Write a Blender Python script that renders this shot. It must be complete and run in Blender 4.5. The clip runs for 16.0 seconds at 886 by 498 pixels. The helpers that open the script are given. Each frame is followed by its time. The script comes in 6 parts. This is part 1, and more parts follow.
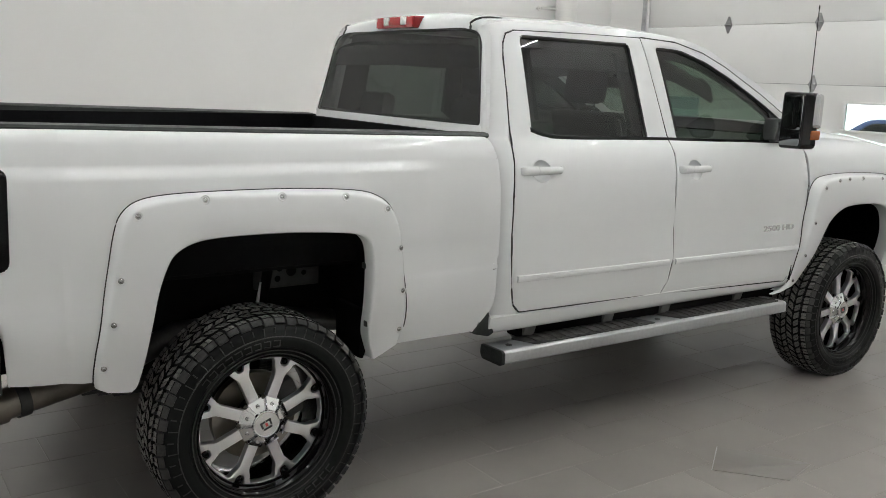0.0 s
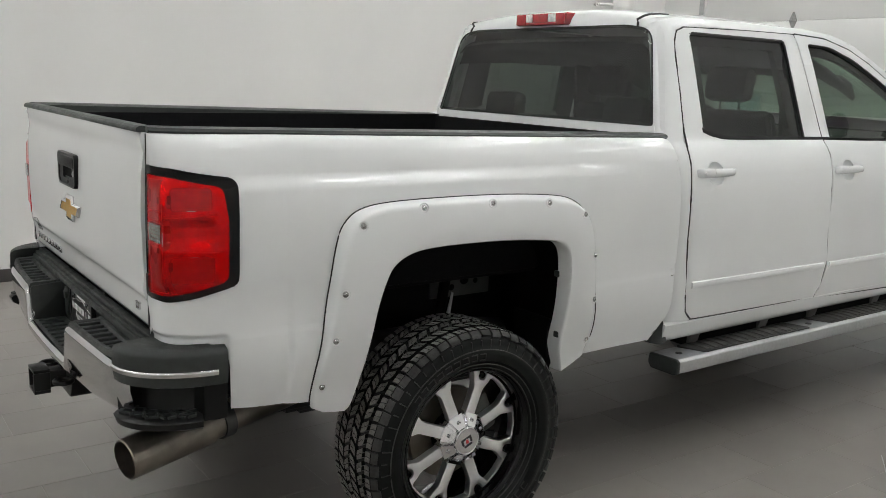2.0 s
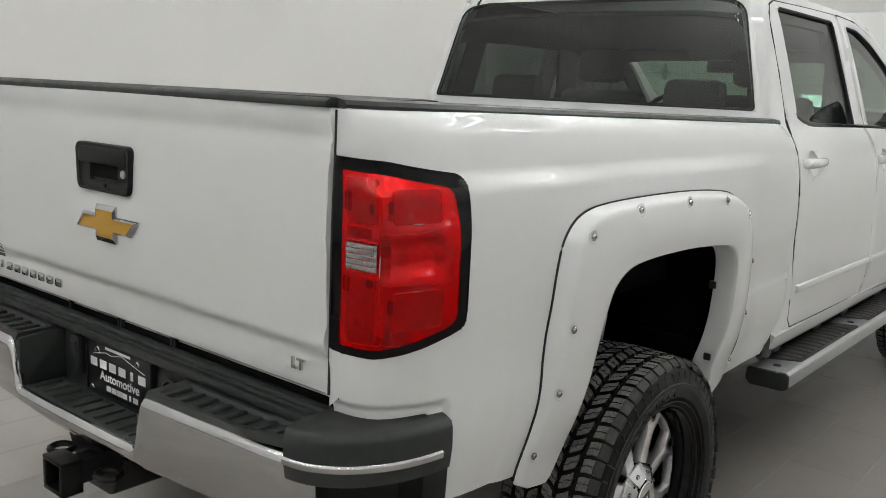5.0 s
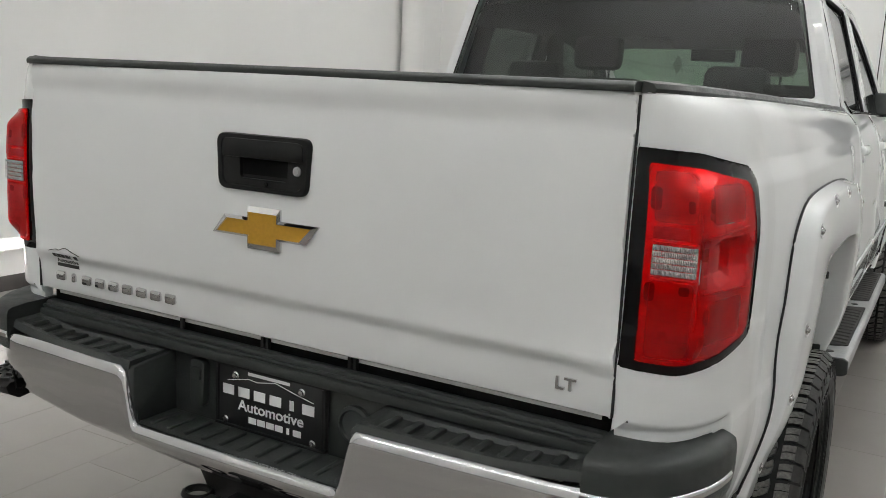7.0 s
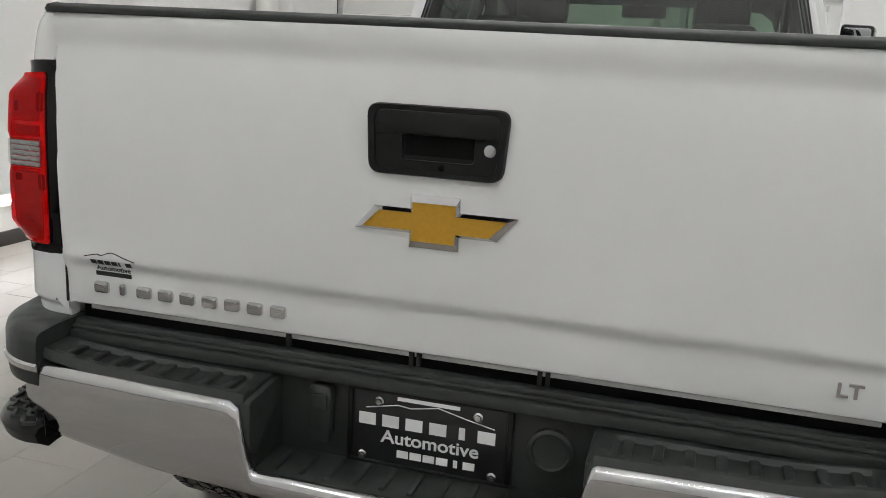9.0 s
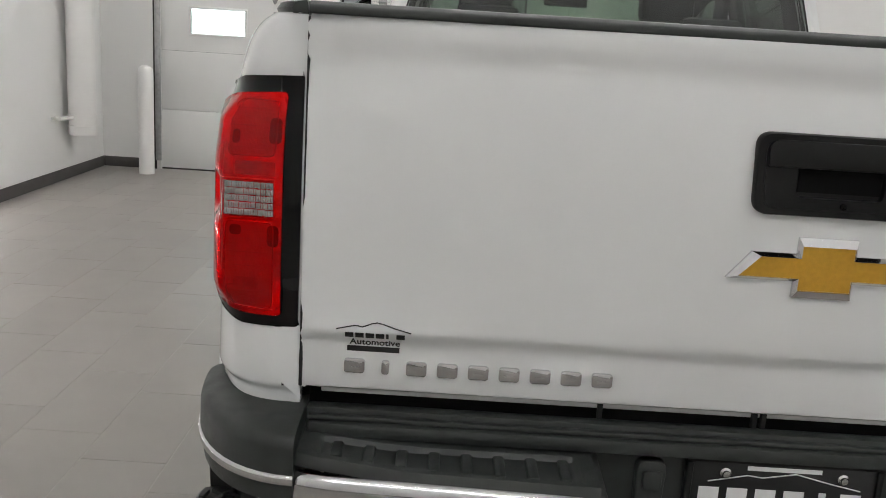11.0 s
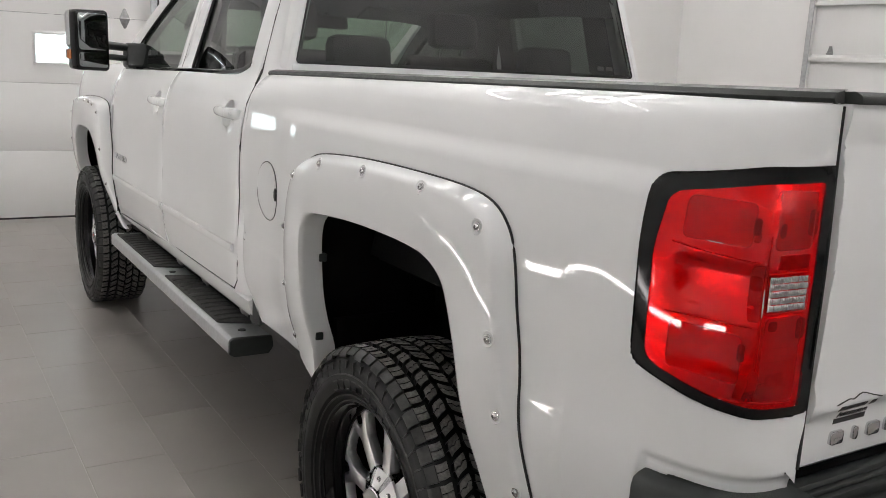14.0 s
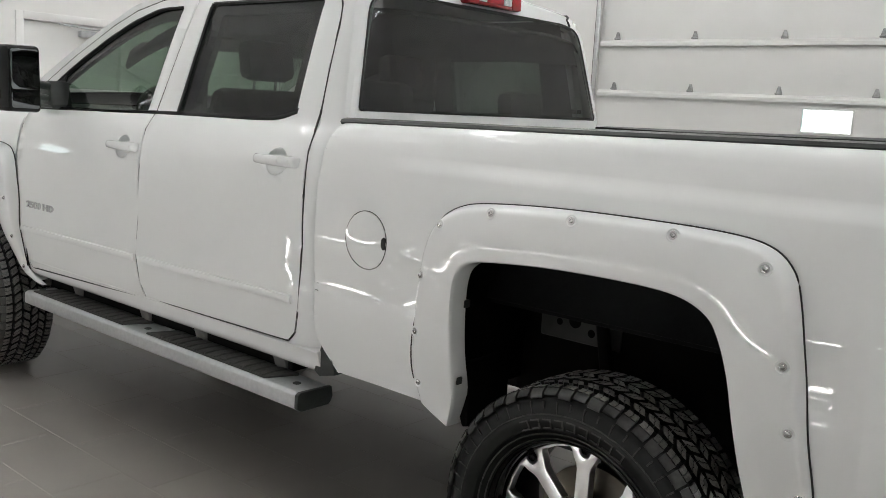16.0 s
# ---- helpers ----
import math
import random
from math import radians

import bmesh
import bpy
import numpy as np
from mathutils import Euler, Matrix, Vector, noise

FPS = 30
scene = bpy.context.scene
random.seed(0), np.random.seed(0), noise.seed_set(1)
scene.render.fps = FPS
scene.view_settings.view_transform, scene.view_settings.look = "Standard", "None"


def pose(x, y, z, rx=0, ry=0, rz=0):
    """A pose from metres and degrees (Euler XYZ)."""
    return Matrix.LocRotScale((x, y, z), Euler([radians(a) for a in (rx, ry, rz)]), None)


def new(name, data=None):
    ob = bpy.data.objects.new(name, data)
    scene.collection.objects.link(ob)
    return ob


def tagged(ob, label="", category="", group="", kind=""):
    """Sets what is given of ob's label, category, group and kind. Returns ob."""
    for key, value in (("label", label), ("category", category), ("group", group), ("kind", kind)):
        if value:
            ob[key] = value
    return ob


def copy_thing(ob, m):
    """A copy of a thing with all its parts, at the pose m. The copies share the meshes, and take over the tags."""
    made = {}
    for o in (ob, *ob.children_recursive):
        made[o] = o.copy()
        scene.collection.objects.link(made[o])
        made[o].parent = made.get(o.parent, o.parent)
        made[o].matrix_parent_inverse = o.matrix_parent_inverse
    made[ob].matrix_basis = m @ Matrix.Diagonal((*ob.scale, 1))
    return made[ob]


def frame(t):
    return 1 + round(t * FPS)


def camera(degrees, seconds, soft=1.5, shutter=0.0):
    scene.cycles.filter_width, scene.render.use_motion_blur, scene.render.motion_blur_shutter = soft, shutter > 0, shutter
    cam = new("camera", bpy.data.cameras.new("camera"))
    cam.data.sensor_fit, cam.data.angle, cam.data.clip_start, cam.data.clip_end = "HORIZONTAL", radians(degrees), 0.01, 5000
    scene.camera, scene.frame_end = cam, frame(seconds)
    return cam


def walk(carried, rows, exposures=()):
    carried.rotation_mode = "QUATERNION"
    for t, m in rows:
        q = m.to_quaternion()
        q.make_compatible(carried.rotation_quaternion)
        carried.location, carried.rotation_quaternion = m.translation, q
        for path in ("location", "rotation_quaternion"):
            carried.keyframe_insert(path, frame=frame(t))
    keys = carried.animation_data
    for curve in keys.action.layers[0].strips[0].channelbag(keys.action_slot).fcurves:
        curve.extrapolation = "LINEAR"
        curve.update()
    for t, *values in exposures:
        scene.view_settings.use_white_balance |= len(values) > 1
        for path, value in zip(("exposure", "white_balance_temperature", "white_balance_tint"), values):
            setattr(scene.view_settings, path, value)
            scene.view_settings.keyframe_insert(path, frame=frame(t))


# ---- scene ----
cam = camera(53.02, 16.0, soft=0.9)
PATH = [
    (0.0, 4.050, -1.308, 1.746, 79.27, -2.18, 55.45),
    (0.5, 3.895, -1.512, 1.734, 79.21, -2.08, 55.12),
    (1.0, 3.866, -1.706, 1.747, 79.23, -1.88, 55.30),
    (1.5, 3.714, -1.811, 1.744, 79.08, -1.93, 55.01),
    (2.0, 3.457, -1.879, 1.731, 79.07, -1.91, 54.61),
    (2.5, 3.223, -1.998, 1.703, 79.13, -2.10, 53.31),
    (3.0, 3.024, -2.123, 1.694, 79.20, -2.26, 51.13),
    (3.2, 2.955, -2.141, 1.677, 79.29, -2.03, 50.47),
    (5.3, 1.981, -2.312, 1.588, 79.47, -2.49, 38.49),
    (5.5, 1.907, -2.328, 1.583, 79.33, -2.43, 37.70),
    (6.0, 1.681, -2.383, 1.557, 79.44, -2.44, 35.55),
    (6.5, 1.466, -2.473, 1.541, 79.43, -2.51, 32.95),
    (7.0, 1.288, -2.584, 1.543, 79.44, -2.71, 29.86),
    (7.5, 1.116, -2.645, 1.541, 79.16, -2.96, 26.57),
    (8.0, 0.882, -2.646, 1.510, 79.12, -2.53, 23.07),
    (8.2, 0.804, -2.637, 1.515, 78.71, -2.57, 22.03),
    (10.3, -0.235, -2.499, 1.505, 76.57, -3.23, 7.06),
    (10.5, -0.340, -2.486, 1.508, 76.73, -3.26, 5.66),
    (11.0, -0.594, -2.436, 1.518, 76.74, -3.53, 0.66),
    (11.5, -0.827, -2.362, 1.523, 77.10, -3.96, -4.34),
    (12.0, -1.052, -2.273, 1.540, 76.76, -4.49, -10.20),
    (12.5, -1.272, -2.232, 1.562, 76.51, -4.41, -15.75),
    (13.0, -1.508, -2.175, 1.587, 76.53, -4.17, -21.76),
    (13.5, -1.783, -2.042, 1.582, 76.95, -2.84, -27.21),
    (14.0, -2.029, -1.911, 1.571, 78.32, -2.79, -31.09),
    (14.5, -2.288, -1.762, 1.572, 79.52, -3.07, -35.24),
    (15.0, -2.512, -1.555, 1.559, 79.94, -2.89, -40.36),
    (15.5, -2.751, -1.354, 1.582, 80.57, -2.88, -44.95),
    (16.0, -3.045, -1.187, 1.586, 80.85, -2.99, -49.30),
]
EXPOSURES = [(0.0, 0.0, 6550, 10), (6.0, 0.0, 6550, 10), (8.0, 0.0, 6550, 10), (10.5, 0.0, 6600, 12), (11.5, 0.02, 6600, 13), (12.5, 0.10, 6650, 15), (14.0, 0.10, 6650, 15),
             (14.8, 0.04, 6600, 12), (15.3, 0.02, 6550, 11), (16.0, 0.02, 6550, 11)]
walk(cam, [(t, pose(x, y, z, rx, ry, rz)) for t, x, y, z, rx, ry, rz in PATH], EXPOSURES)

# ---- light ----
world = bpy.data.worlds.new("world")
scene.world = world
world.use_nodes = True
world.node_tree.nodes["Background"].inputs[0].default_value = (0.75, 0.85, 1.0, 1)
world.node_tree.nodes["Background"].inputs[1].default_value = 0.6
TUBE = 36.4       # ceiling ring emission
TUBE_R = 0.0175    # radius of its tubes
LOW_TUBE = 27.0   # emission of the strip low on the side wall
scene.view_settings.exposure = 0.0

# ---- materials ----
def material(name, base, rough=0.5, metal=0.0, coat=0.0, vary=0.0, scale=8.0, bump=0.0, bump_scale=200.0, rvary=0.0, stain=0.0, spec=0.5, world_space=False):
    m = bpy.data.materials.new(name)
    m.use_nodes = True
    nt = m.node_tree
    b = nt.nodes["Principled BSDF"]
    b.inputs["Roughness"].default_value = rough
    b.inputs["Metallic"].default_value = metal
    b.inputs["Coat Weight"].default_value = coat
    b.inputs["Coat Roughness"].default_value = 0.03
    b.inputs["Specular IOR Level"].default_value = spec
    b.inputs["Base Color"].default_value = (*base, 1)
    tc = nt.nodes.new("ShaderNodeNewGeometry" if world_space else "ShaderNodeTexCoord")

    def noise_node(s, detail=4):
        n = nt.nodes.new("ShaderNodeTexNoise")
        n.inputs["Scale"].default_value = s
        n.inputs["Detail"].default_value = detail
        nt.links.new(tc.outputs["Position"] if world_space else tc.outputs["Object"], n.inputs["Vector"])
        return n
    if vary or stain:
        mix = nt.nodes.new("ShaderNodeMix")
        mix.data_type = "RGBA"
        mix.blend_type = "MULTIPLY"
        mix.inputs[0].default_value = 1
        mix.inputs[6].default_value = (*base, 1)
        r = nt.nodes.new("ShaderNodeMapRange")
        r.inputs[1].default_value, r.inputs[2].default_value = 0.3, 0.7
        r.inputs[3].default_value, r.inputs[4].default_value = 1 - vary, 1 + vary
        nt.links.new(noise_node(scale).outputs[0], r.inputs[0])
        src = r.outputs[0]
        if stain:
            r2 = nt.nodes.new("ShaderNodeMapRange")
            r2.inputs[1].default_value, r2.inputs[2].default_value = 0.35, 0.65
            r2.inputs[3].default_value, r2.inputs[4].default_value = 1 - stain, 1 + stain * 0.4
            nt.links.new(noise_node(scale * 0.13, 2).outputs[0], r2.inputs[0])
            mu = nt.nodes.new("ShaderNodeMath")
            mu.operation = "MULTIPLY"
            nt.links.new(src, mu.inputs[0])
            nt.links.new(r2.outputs[0], mu.inputs[1])
            src = mu.outputs[0]
        nt.links.new(src, mix.inputs[7])
        nt.links.new(mix.outputs[2], b.inputs["Base Color"])
    if rvary:
        r = nt.nodes.new("ShaderNodeMapRange")
        r.inputs[1].default_value, r.inputs[2].default_value = 0.3, 0.7
        r.inputs[3].default_value, r.inputs[4].default_value = max(0.0, rough - rvary), rough + rvary
        nt.links.new(noise_node(scale * 0.6).outputs[0], r.inputs[0])
        nt.links.new(r.outputs[0], b.inputs["Roughness"])
    if bump:
        bn = nt.nodes.new("ShaderNodeBump")
        bn.inputs["Strength"].default_value = bump
        bn.inputs["Distance"].default_value = 0.002
        nt.links.new(noise_node(bump_scale, 2).outputs[0], bn.inputs["Height"])
        nt.links.new(bn.outputs[0], b.inputs["Normal"])
    return m


def emitter(name, colour, strength):
    m = bpy.data.materials.new(name)
    m.use_nodes = True
    b = m.node_tree.nodes["Principled BSDF"]
    b.inputs["Base Color"].default_value = (0.9, 0.9, 0.9, 1)
    b.inputs["Emission Color"].default_value = (*colour, 1)
    b.inputs["Emission Strength"].default_value = strength
    return m


def pane(name, tint, ior=1.5):
    """Thin glass: tinted see-through with a clear surface reflection."""
    m = bpy.data.materials.new(name)
    m.use_nodes = True
    nt = m.node_tree
    nt.nodes.remove(nt.nodes["Principled BSDF"])
    tr = nt.nodes.new("ShaderNodeBsdfTransparent")
    tr.inputs[0].default_value = (*tint, 1)
    gl = nt.nodes.new("ShaderNodeBsdfGlossy")
    gl.inputs["Roughness"].default_value = 0.01
    lw = nt.nodes.new("ShaderNodeLayerWeight")
    lw.inputs[0].default_value = 0.5
    pw = nt.nodes.new("ShaderNodeMath")
    pw.operation = "POWER"
    pw.inputs[1].default_value = 5.0
    nt.links.new(lw.outputs["Facing"], pw.inputs[0])
    f0 = ((ior - 1) / (ior + 1)) ** 2
    fr = nt.nodes.new("ShaderNodeMapRange")
    fr.inputs[3].default_value, fr.inputs[4].default_value = f0, 1.0
    nt.links.new(pw.outputs[0], fr.inputs[0])
    mx = nt.nodes.new("ShaderNodeMixShader")
    nt.links.new(fr.outputs[0], mx.inputs[0])
    nt.links.new(tr.outputs[0], mx.inputs[1])
    nt.links.new(gl.outputs[0], mx.inputs[2])
    nt.links.new(mx.outputs[0], nt.nodes["Material Output"].inputs[0])
    return m


PAINT = material("white_paint", (0.805, 0.815, 0.815), 0.55, coat=1.0, vary=0.012, scale=3)
PAINT.node_tree.nodes["Principled BSDF"].inputs["Coat Roughness"].default_value = 0.008
PAINT.node_tree.nodes["Principled BSDF"].inputs["Specular IOR Level"].default_value = 0.0
CHROME = material("chrome", (0.62, 0.62, 0.63), 0.06, 1.0, rvary=0.03, scale=20)
BADGE = material("badge_chrome", (0.62, 0.62, 0.63), 0.10, 1.0)
SATIN = material("satin_aluminium", (0.48, 0.49, 0.50), 0.40, 0.7, vary=0.06, scale=60, rvary=0.08)
SPOKE = material("polished_alloy", (0.95, 0.95, 0.96), 0.30, 1.0, rvary=0.015, scale=30)
CAP_METAL = material("cap_chrome", (0.86, 0.86, 0.87), 0.13, 1.0, rvary=0.02, scale=30)
GLOSS_BLACK = material("gloss_black", (0.004, 0.004, 0.0042), 0.07, rvary=0.03, spec=0.25)
SATIN_BLACK = material("satin_black", (0.007, 0.007, 0.0072), 0.34, rvary=0.06, spec=0.3, bump=0.1, bump_scale=900)
PLASTIC = material("black_plastic", (0.027, 0.0305, 0.029), 0.46, spec=0.45, vary=0.12, scale=40, bump=0.25, bump_scale=900, rvary=0.08)
PAD = material("step_rubber", (0.055, 0.054, 0.052), 0.65, spec=0.25, vary=0.2, scale=60, bump=0.3, bump_scale=500)
RUBBER = material("tyre_rubber", (0.0042, 0.0048, 0.0045), 0.38, spec=0.22, vary=0.25, scale=25, bump=0.12, bump_scale=300, rvary=0.08)
TREAD = material("tread_rubber", (0.155, 0.152, 0.141), 0.5, spec=0.4, vary=0.35, scale=140, bump=0.3, bump_scale=400)
LUG = material("shoulder_rubber", (0.034, 0.034, 0.032), 0.5, spec=0.4, vary=0.3, scale=60, bump=0.3, bump_scale=400)
# near-zero black: underbody colour, and the painted shade in openings
UNDER = material("underbody_shade_black", (0.0035, 0.0035, 0.0035), 0.8, spec=0.1, vary=0.3, scale=12)
LINER = material("bed_liner", (0.005, 0.005, 0.0055), 0.7, spec=0.08, vary=0.2, scale=60, bump=0.5, bump_scale=400)
STEEL = material("exhaust_steel", (0.20, 0.18, 0.155), 0.38, 1.0, vary=0.25, scale=9, rvary=0.12, stain=0.3)
DARK_STEEL = material("dark_steel", (0.06, 0.06, 0.06), 0.5, 0.6, vary=0.3, scale=15)
MOUNT = material("mount_grey", (0.05, 0.05, 0.048), 0.55, vary=0.25, scale=14)
BRACKET = material("bracket_grey", (0.17, 0.17, 0.165), 0.5, vary=0.15, scale=20)
GOLD = material("gold_emblem", (0.55, 0.30, 0.03), 0.35, 0.35, vary=0.06, scale=120, bump=0.15, bump_scale=700)
CLOTH = material("seat_cloth", (0.030, 0.030, 0.031), 0.8, vary=0.2, scale=50, bump=0.3, bump_scale=600)
TRIM = material("grey_trim", (0.045, 0.045, 0.042), 0.7, vary=0.1, scale=20)
HEADLINER = material("headliner", (0.06, 0.06, 0.056), 0.9, vary=0.06, scale=80)
BOLT = material("bolt_steel", (0.55, 0.55, 0.55), 0.25, 1.0)
INK = material("black_ink", (0.015, 0.015, 0.015), 0.4, vary=0.1)
WHITE_INK = material("white_ink", (0.80, 0.80, 0.80), 0.5, vary=0.03)
PLATE = material("plate_black", (0.012, 0.012, 0.013), 0.3, vary=0.1, bump=0.05)
RED_INK = material("red_ink", (0.45, 0.03, 0.03), 0.4, vary=0.05)
BRAKE_RED = material("brake_housing", (0.30, 0.012, 0.015), 0.15, coat=1.0, vary=0.1)
AMBER = material("amber_lens", (0.32, 0.075, 0.01), 0.2, coat=1.0, vary=0.1)
REFLECTOR = material("lamp_reflector", (0.86, 0.86, 0.86), 0.26, 0.75, vary=0.15, scale=20, bump=0.5, bump_scale=55)
SOCKET = material("lamp_socket", (0.18, 0.18, 0.18), 0.4, vary=0.2, scale=150)
LAMP_BOX = material("lamp_box", (0.54, 0.54, 0.54), 0.28, 0.6, vary=0.08, scale=60, bump=0.4, bump_scale=260)
CRYSTAL = material("lamp_crystal", (0.60, 0.60, 0.60), 0.16, 0.7, vary=0.25, scale=90)
LAMP_EDGE = material("lamp_edge", (0.85, 0.85, 0.85), 0.15, 0.6)
CHAMBER = material("lamp_chamber", (0.48, 0.48, 0.48), 0.3, 0.4, vary=0.15, scale=90)
TINT = pane("tinted_glass", (0.225, 0.265, 0.235), 1.72)
SIDE_TINT = pane("side_glass", (0.22, 0.25, 0.23), 1.65)
CLEAR = pane("clear_glass", (0.80, 0.86, 0.82))
WINDSCREEN = pane("windscreen_glass", (0.60, 0.82, 0.64))
RED_LENS = pane("red_lens", (0.91, 0.004, 0.007), 1.45)
CLEAR_LENS = pane("clear_lens", (0.88, 0.88, 0.88))
MIRROR = material("mirror_glass", (0.22, 0.23, 0.235), 0.03, 1.0)
WALL = material("wall_paint", (0.80, 0.795, 0.78), 0.55, vary=0.015, scale=1.2, bump=0.12, bump_scale=260, stain=0.02)
CEIL = material("ceiling_paint", (0.85, 0.85, 0.84), 0.8, vary=0.02, scale=1.0, bump=0.1, bump_scale=200)
DOOR_SKIN = material("garage_door_paint", (0.77, 0.77, 0.755), 0.42, vary=0.02, scale=2.0, bump=0.15, bump_scale=120, stain=0.03)
BASE = material("baseboard_rubber", (0.055, 0.050, 0.048), 0.5, vary=0.12, scale=10)
GALV = material("galvanised_steel", (0.50, 0.51, 0.52), 0.4, 0.9, vary=0.12, scale=30)
HINGE = material("hinge_steel", (0.30, 0.30, 0.30), 0.4, 0.85, vary=0.2, scale=40)
SEAL = material("rubber_and_gap_black", (0.02, 0.02, 0.02), 0.7, vary=0.1)
PIPE = material("white_pipe", (0.78, 0.77, 0.75), 0.35, vary=0.02, scale=4, bump=0.05)
GROUT = material("grout", (0.38, 0.36, 0.33), 0.8, vary=0.15, scale=40)
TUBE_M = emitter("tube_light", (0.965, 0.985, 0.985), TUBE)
LOW_M = emitter("low_tube_light", (1.0, 0.99, 0.97), LOW_TUBE)
SKY_M = emitter("outside_day", (0.86, 0.92, 1.0), 6.0)


def tile_material():
    """Grey porcelain: each tile a little lighter or darker, cloudy veins, a low sheen."""
    m = material("floor_tile", (0.268, 0.248, 0.228), 0.33, vary=0.05, scale=3.0, stain=0.08, world_space=True)
    nt = m.node_tree
    b = nt.nodes["Principled BSDF"]
    src = b.inputs["Base Color"].links[0].from_socket
    info = nt.nodes.new("ShaderNodeObjectInfo")
    geo = nt.nodes.new("ShaderNodeNewGeometry")
    add = nt.nodes.new("ShaderNodeMath")
    nt.links.new(info.outputs["Random"], add.inputs[0])
    nt.links.new(geo.outputs["Random Per Island"], add.inputs[1])
    r = nt.nodes.new("ShaderNodeMapRange")
    r.inputs[1].default_value, r.inputs[2].default_value = 0.0, 2.0
    r.inputs[3].default_value, r.inputs[4].default_value = 0.90, 1.10
    nt.links.new(add.outputs[0], r.inputs[0])
    mix = nt.nodes.new("ShaderNodeMix")
    mix.data_type, mix.blend_type = "RGBA", "MULTIPLY"
    mix.inputs[0].default_value = 1
    nt.links.new(src, mix.inputs[6])
    nt.links.new(r.outputs[0], mix.inputs[7])
    nt.links.new(mix.outputs[2], b.inputs["Base Color"])
    return m


TILE = tile_material()
COVER = material("cover_plate", (0.215, 0.200, 0.185), 0.33, vary=0.06, scale=8)

# ---- building helpers ----
def part(name, bm, mat, parent=None, label="", sharp=40):
    """One mesh object from a bmesh, under a thing or a part."""
    me = bpy.data.meshes.new(name)
    bm.to_mesh(me)
    bm.free()
    me.materials.append(mat)
    me.polygons.foreach_set("use_smooth", [True] * len(me.polygons))
    me.set_sharp_from_angle(angle=radians(sharp))
    ob = new(name, me)
    ob.parent = parent
    return tagged(ob, label)


def again(name, ob, parent, m=None):
    """Another object on the same mesh."""
    o = new(name, ob.data)
    o.parent = parent
    if m is not None:
        o.matrix_basis = m
    return o


def empty(name):
    return new(name)


def side(bm, s):
    """Mirror a right-hand part to the left-hand side."""
    if s < 0:
        for v in bm.verts:
            v.co.x = -v.co.x
        bmesh.ops.reverse_faces(bm, faces=bm.faces[:])
    return bm


def pchip(pts):
    """A smooth monotone curve through (a, b) points."""
    xs = [p[0] for p in pts]
    ys = [p[1] for p in pts]
    h = [xs[i + 1] - xs[i] for i in range(len(xs) - 1)]
    d = [(ys[i + 1] - ys[i]) / h[i] for i in range(len(h))]
    m = [d[0]]
    for i in range(1, len(d)):
        m.append(0 if d[i - 1] * d[i] <= 0 else 2 * d[i - 1] * d[i] / (d[i - 1] + d[i]))
    m.append(d[-1])

    def f(x):
        if x <= xs[0]:
            return ys[0]
        if x >= xs[-1]:
            return ys[-1]
        i = max(k for k in range(len(h)) if xs[k] <= x)
        t = (x - xs[i]) / h[i]
        return (ys[i] * (1 + 2 * t) * (1 - t) ** 2 + h[i] * m[i] * t * (1 - t) ** 2
                + ys[i + 1] * t * t * (3 - 2 * t) + h[i] * m[i + 1] * t * t * (t - 1))
    return f


def step01(a, b, x):
    t = min(1, max(0, (x - a) / (b - a)))
    return t * t * (3 - 2 * t)


def spline(pts, n):
    """Points along a Catmull-Rom curve through pts, n to a span."""
    p = [Vector(q) for q in pts]
    p = [2 * p[0] - p[1]] + p + [2 * p[-1] - p[-2]]
    out = []
    for i in range(1, len(p) - 2):
        for k in range(n):
            t = k / n
            out.append(0.5 * (2 * p[i] + (p[i + 1] - p[i - 1]) * t + (2 * p[i - 1] - 5 * p[i] + 4 * p[i + 1] - p[i + 2]) * t * t
                              + (3 * p[i] - p[i - 1] - 3 * p[i + 1] + p[i + 2]) * t ** 3))
    return out + [p[-2]]


def rounded(pts, r=0.02, seg=4):
    """A closed outline with rounded corners; a point may carry a radius of its own."""
    out = []
    n = len(pts)
    for i in range(n):
        q = Vector(pts[i][:2])
        rad = pts[i][2] if len(pts[i]) > 2 else r
        a, b = Vector(pts[i - 1][:2]) - q, Vector(pts[(i + 1) % n][:2]) - q
        d = min(rad, a.length * 0.45, b.length * 0.45)
        if d < 1e-4:
            out.append(tuple(q))
            continue
        p0, p1 = q + a.normalized() * d, q + b.normalized() * d
        for k in range(seg + 1):
            t = k / seg
            w = p0 * (1 - t) ** 2 + q * 2 * t * (1 - t) + p1 * t * t
            out.append((w.x, w.y))
    return out


def area2(pts):
    return sum(pts[i - 1][0] * pts[i][1] - pts[i][0] * pts[i - 1][1] for i in range(len(pts)))


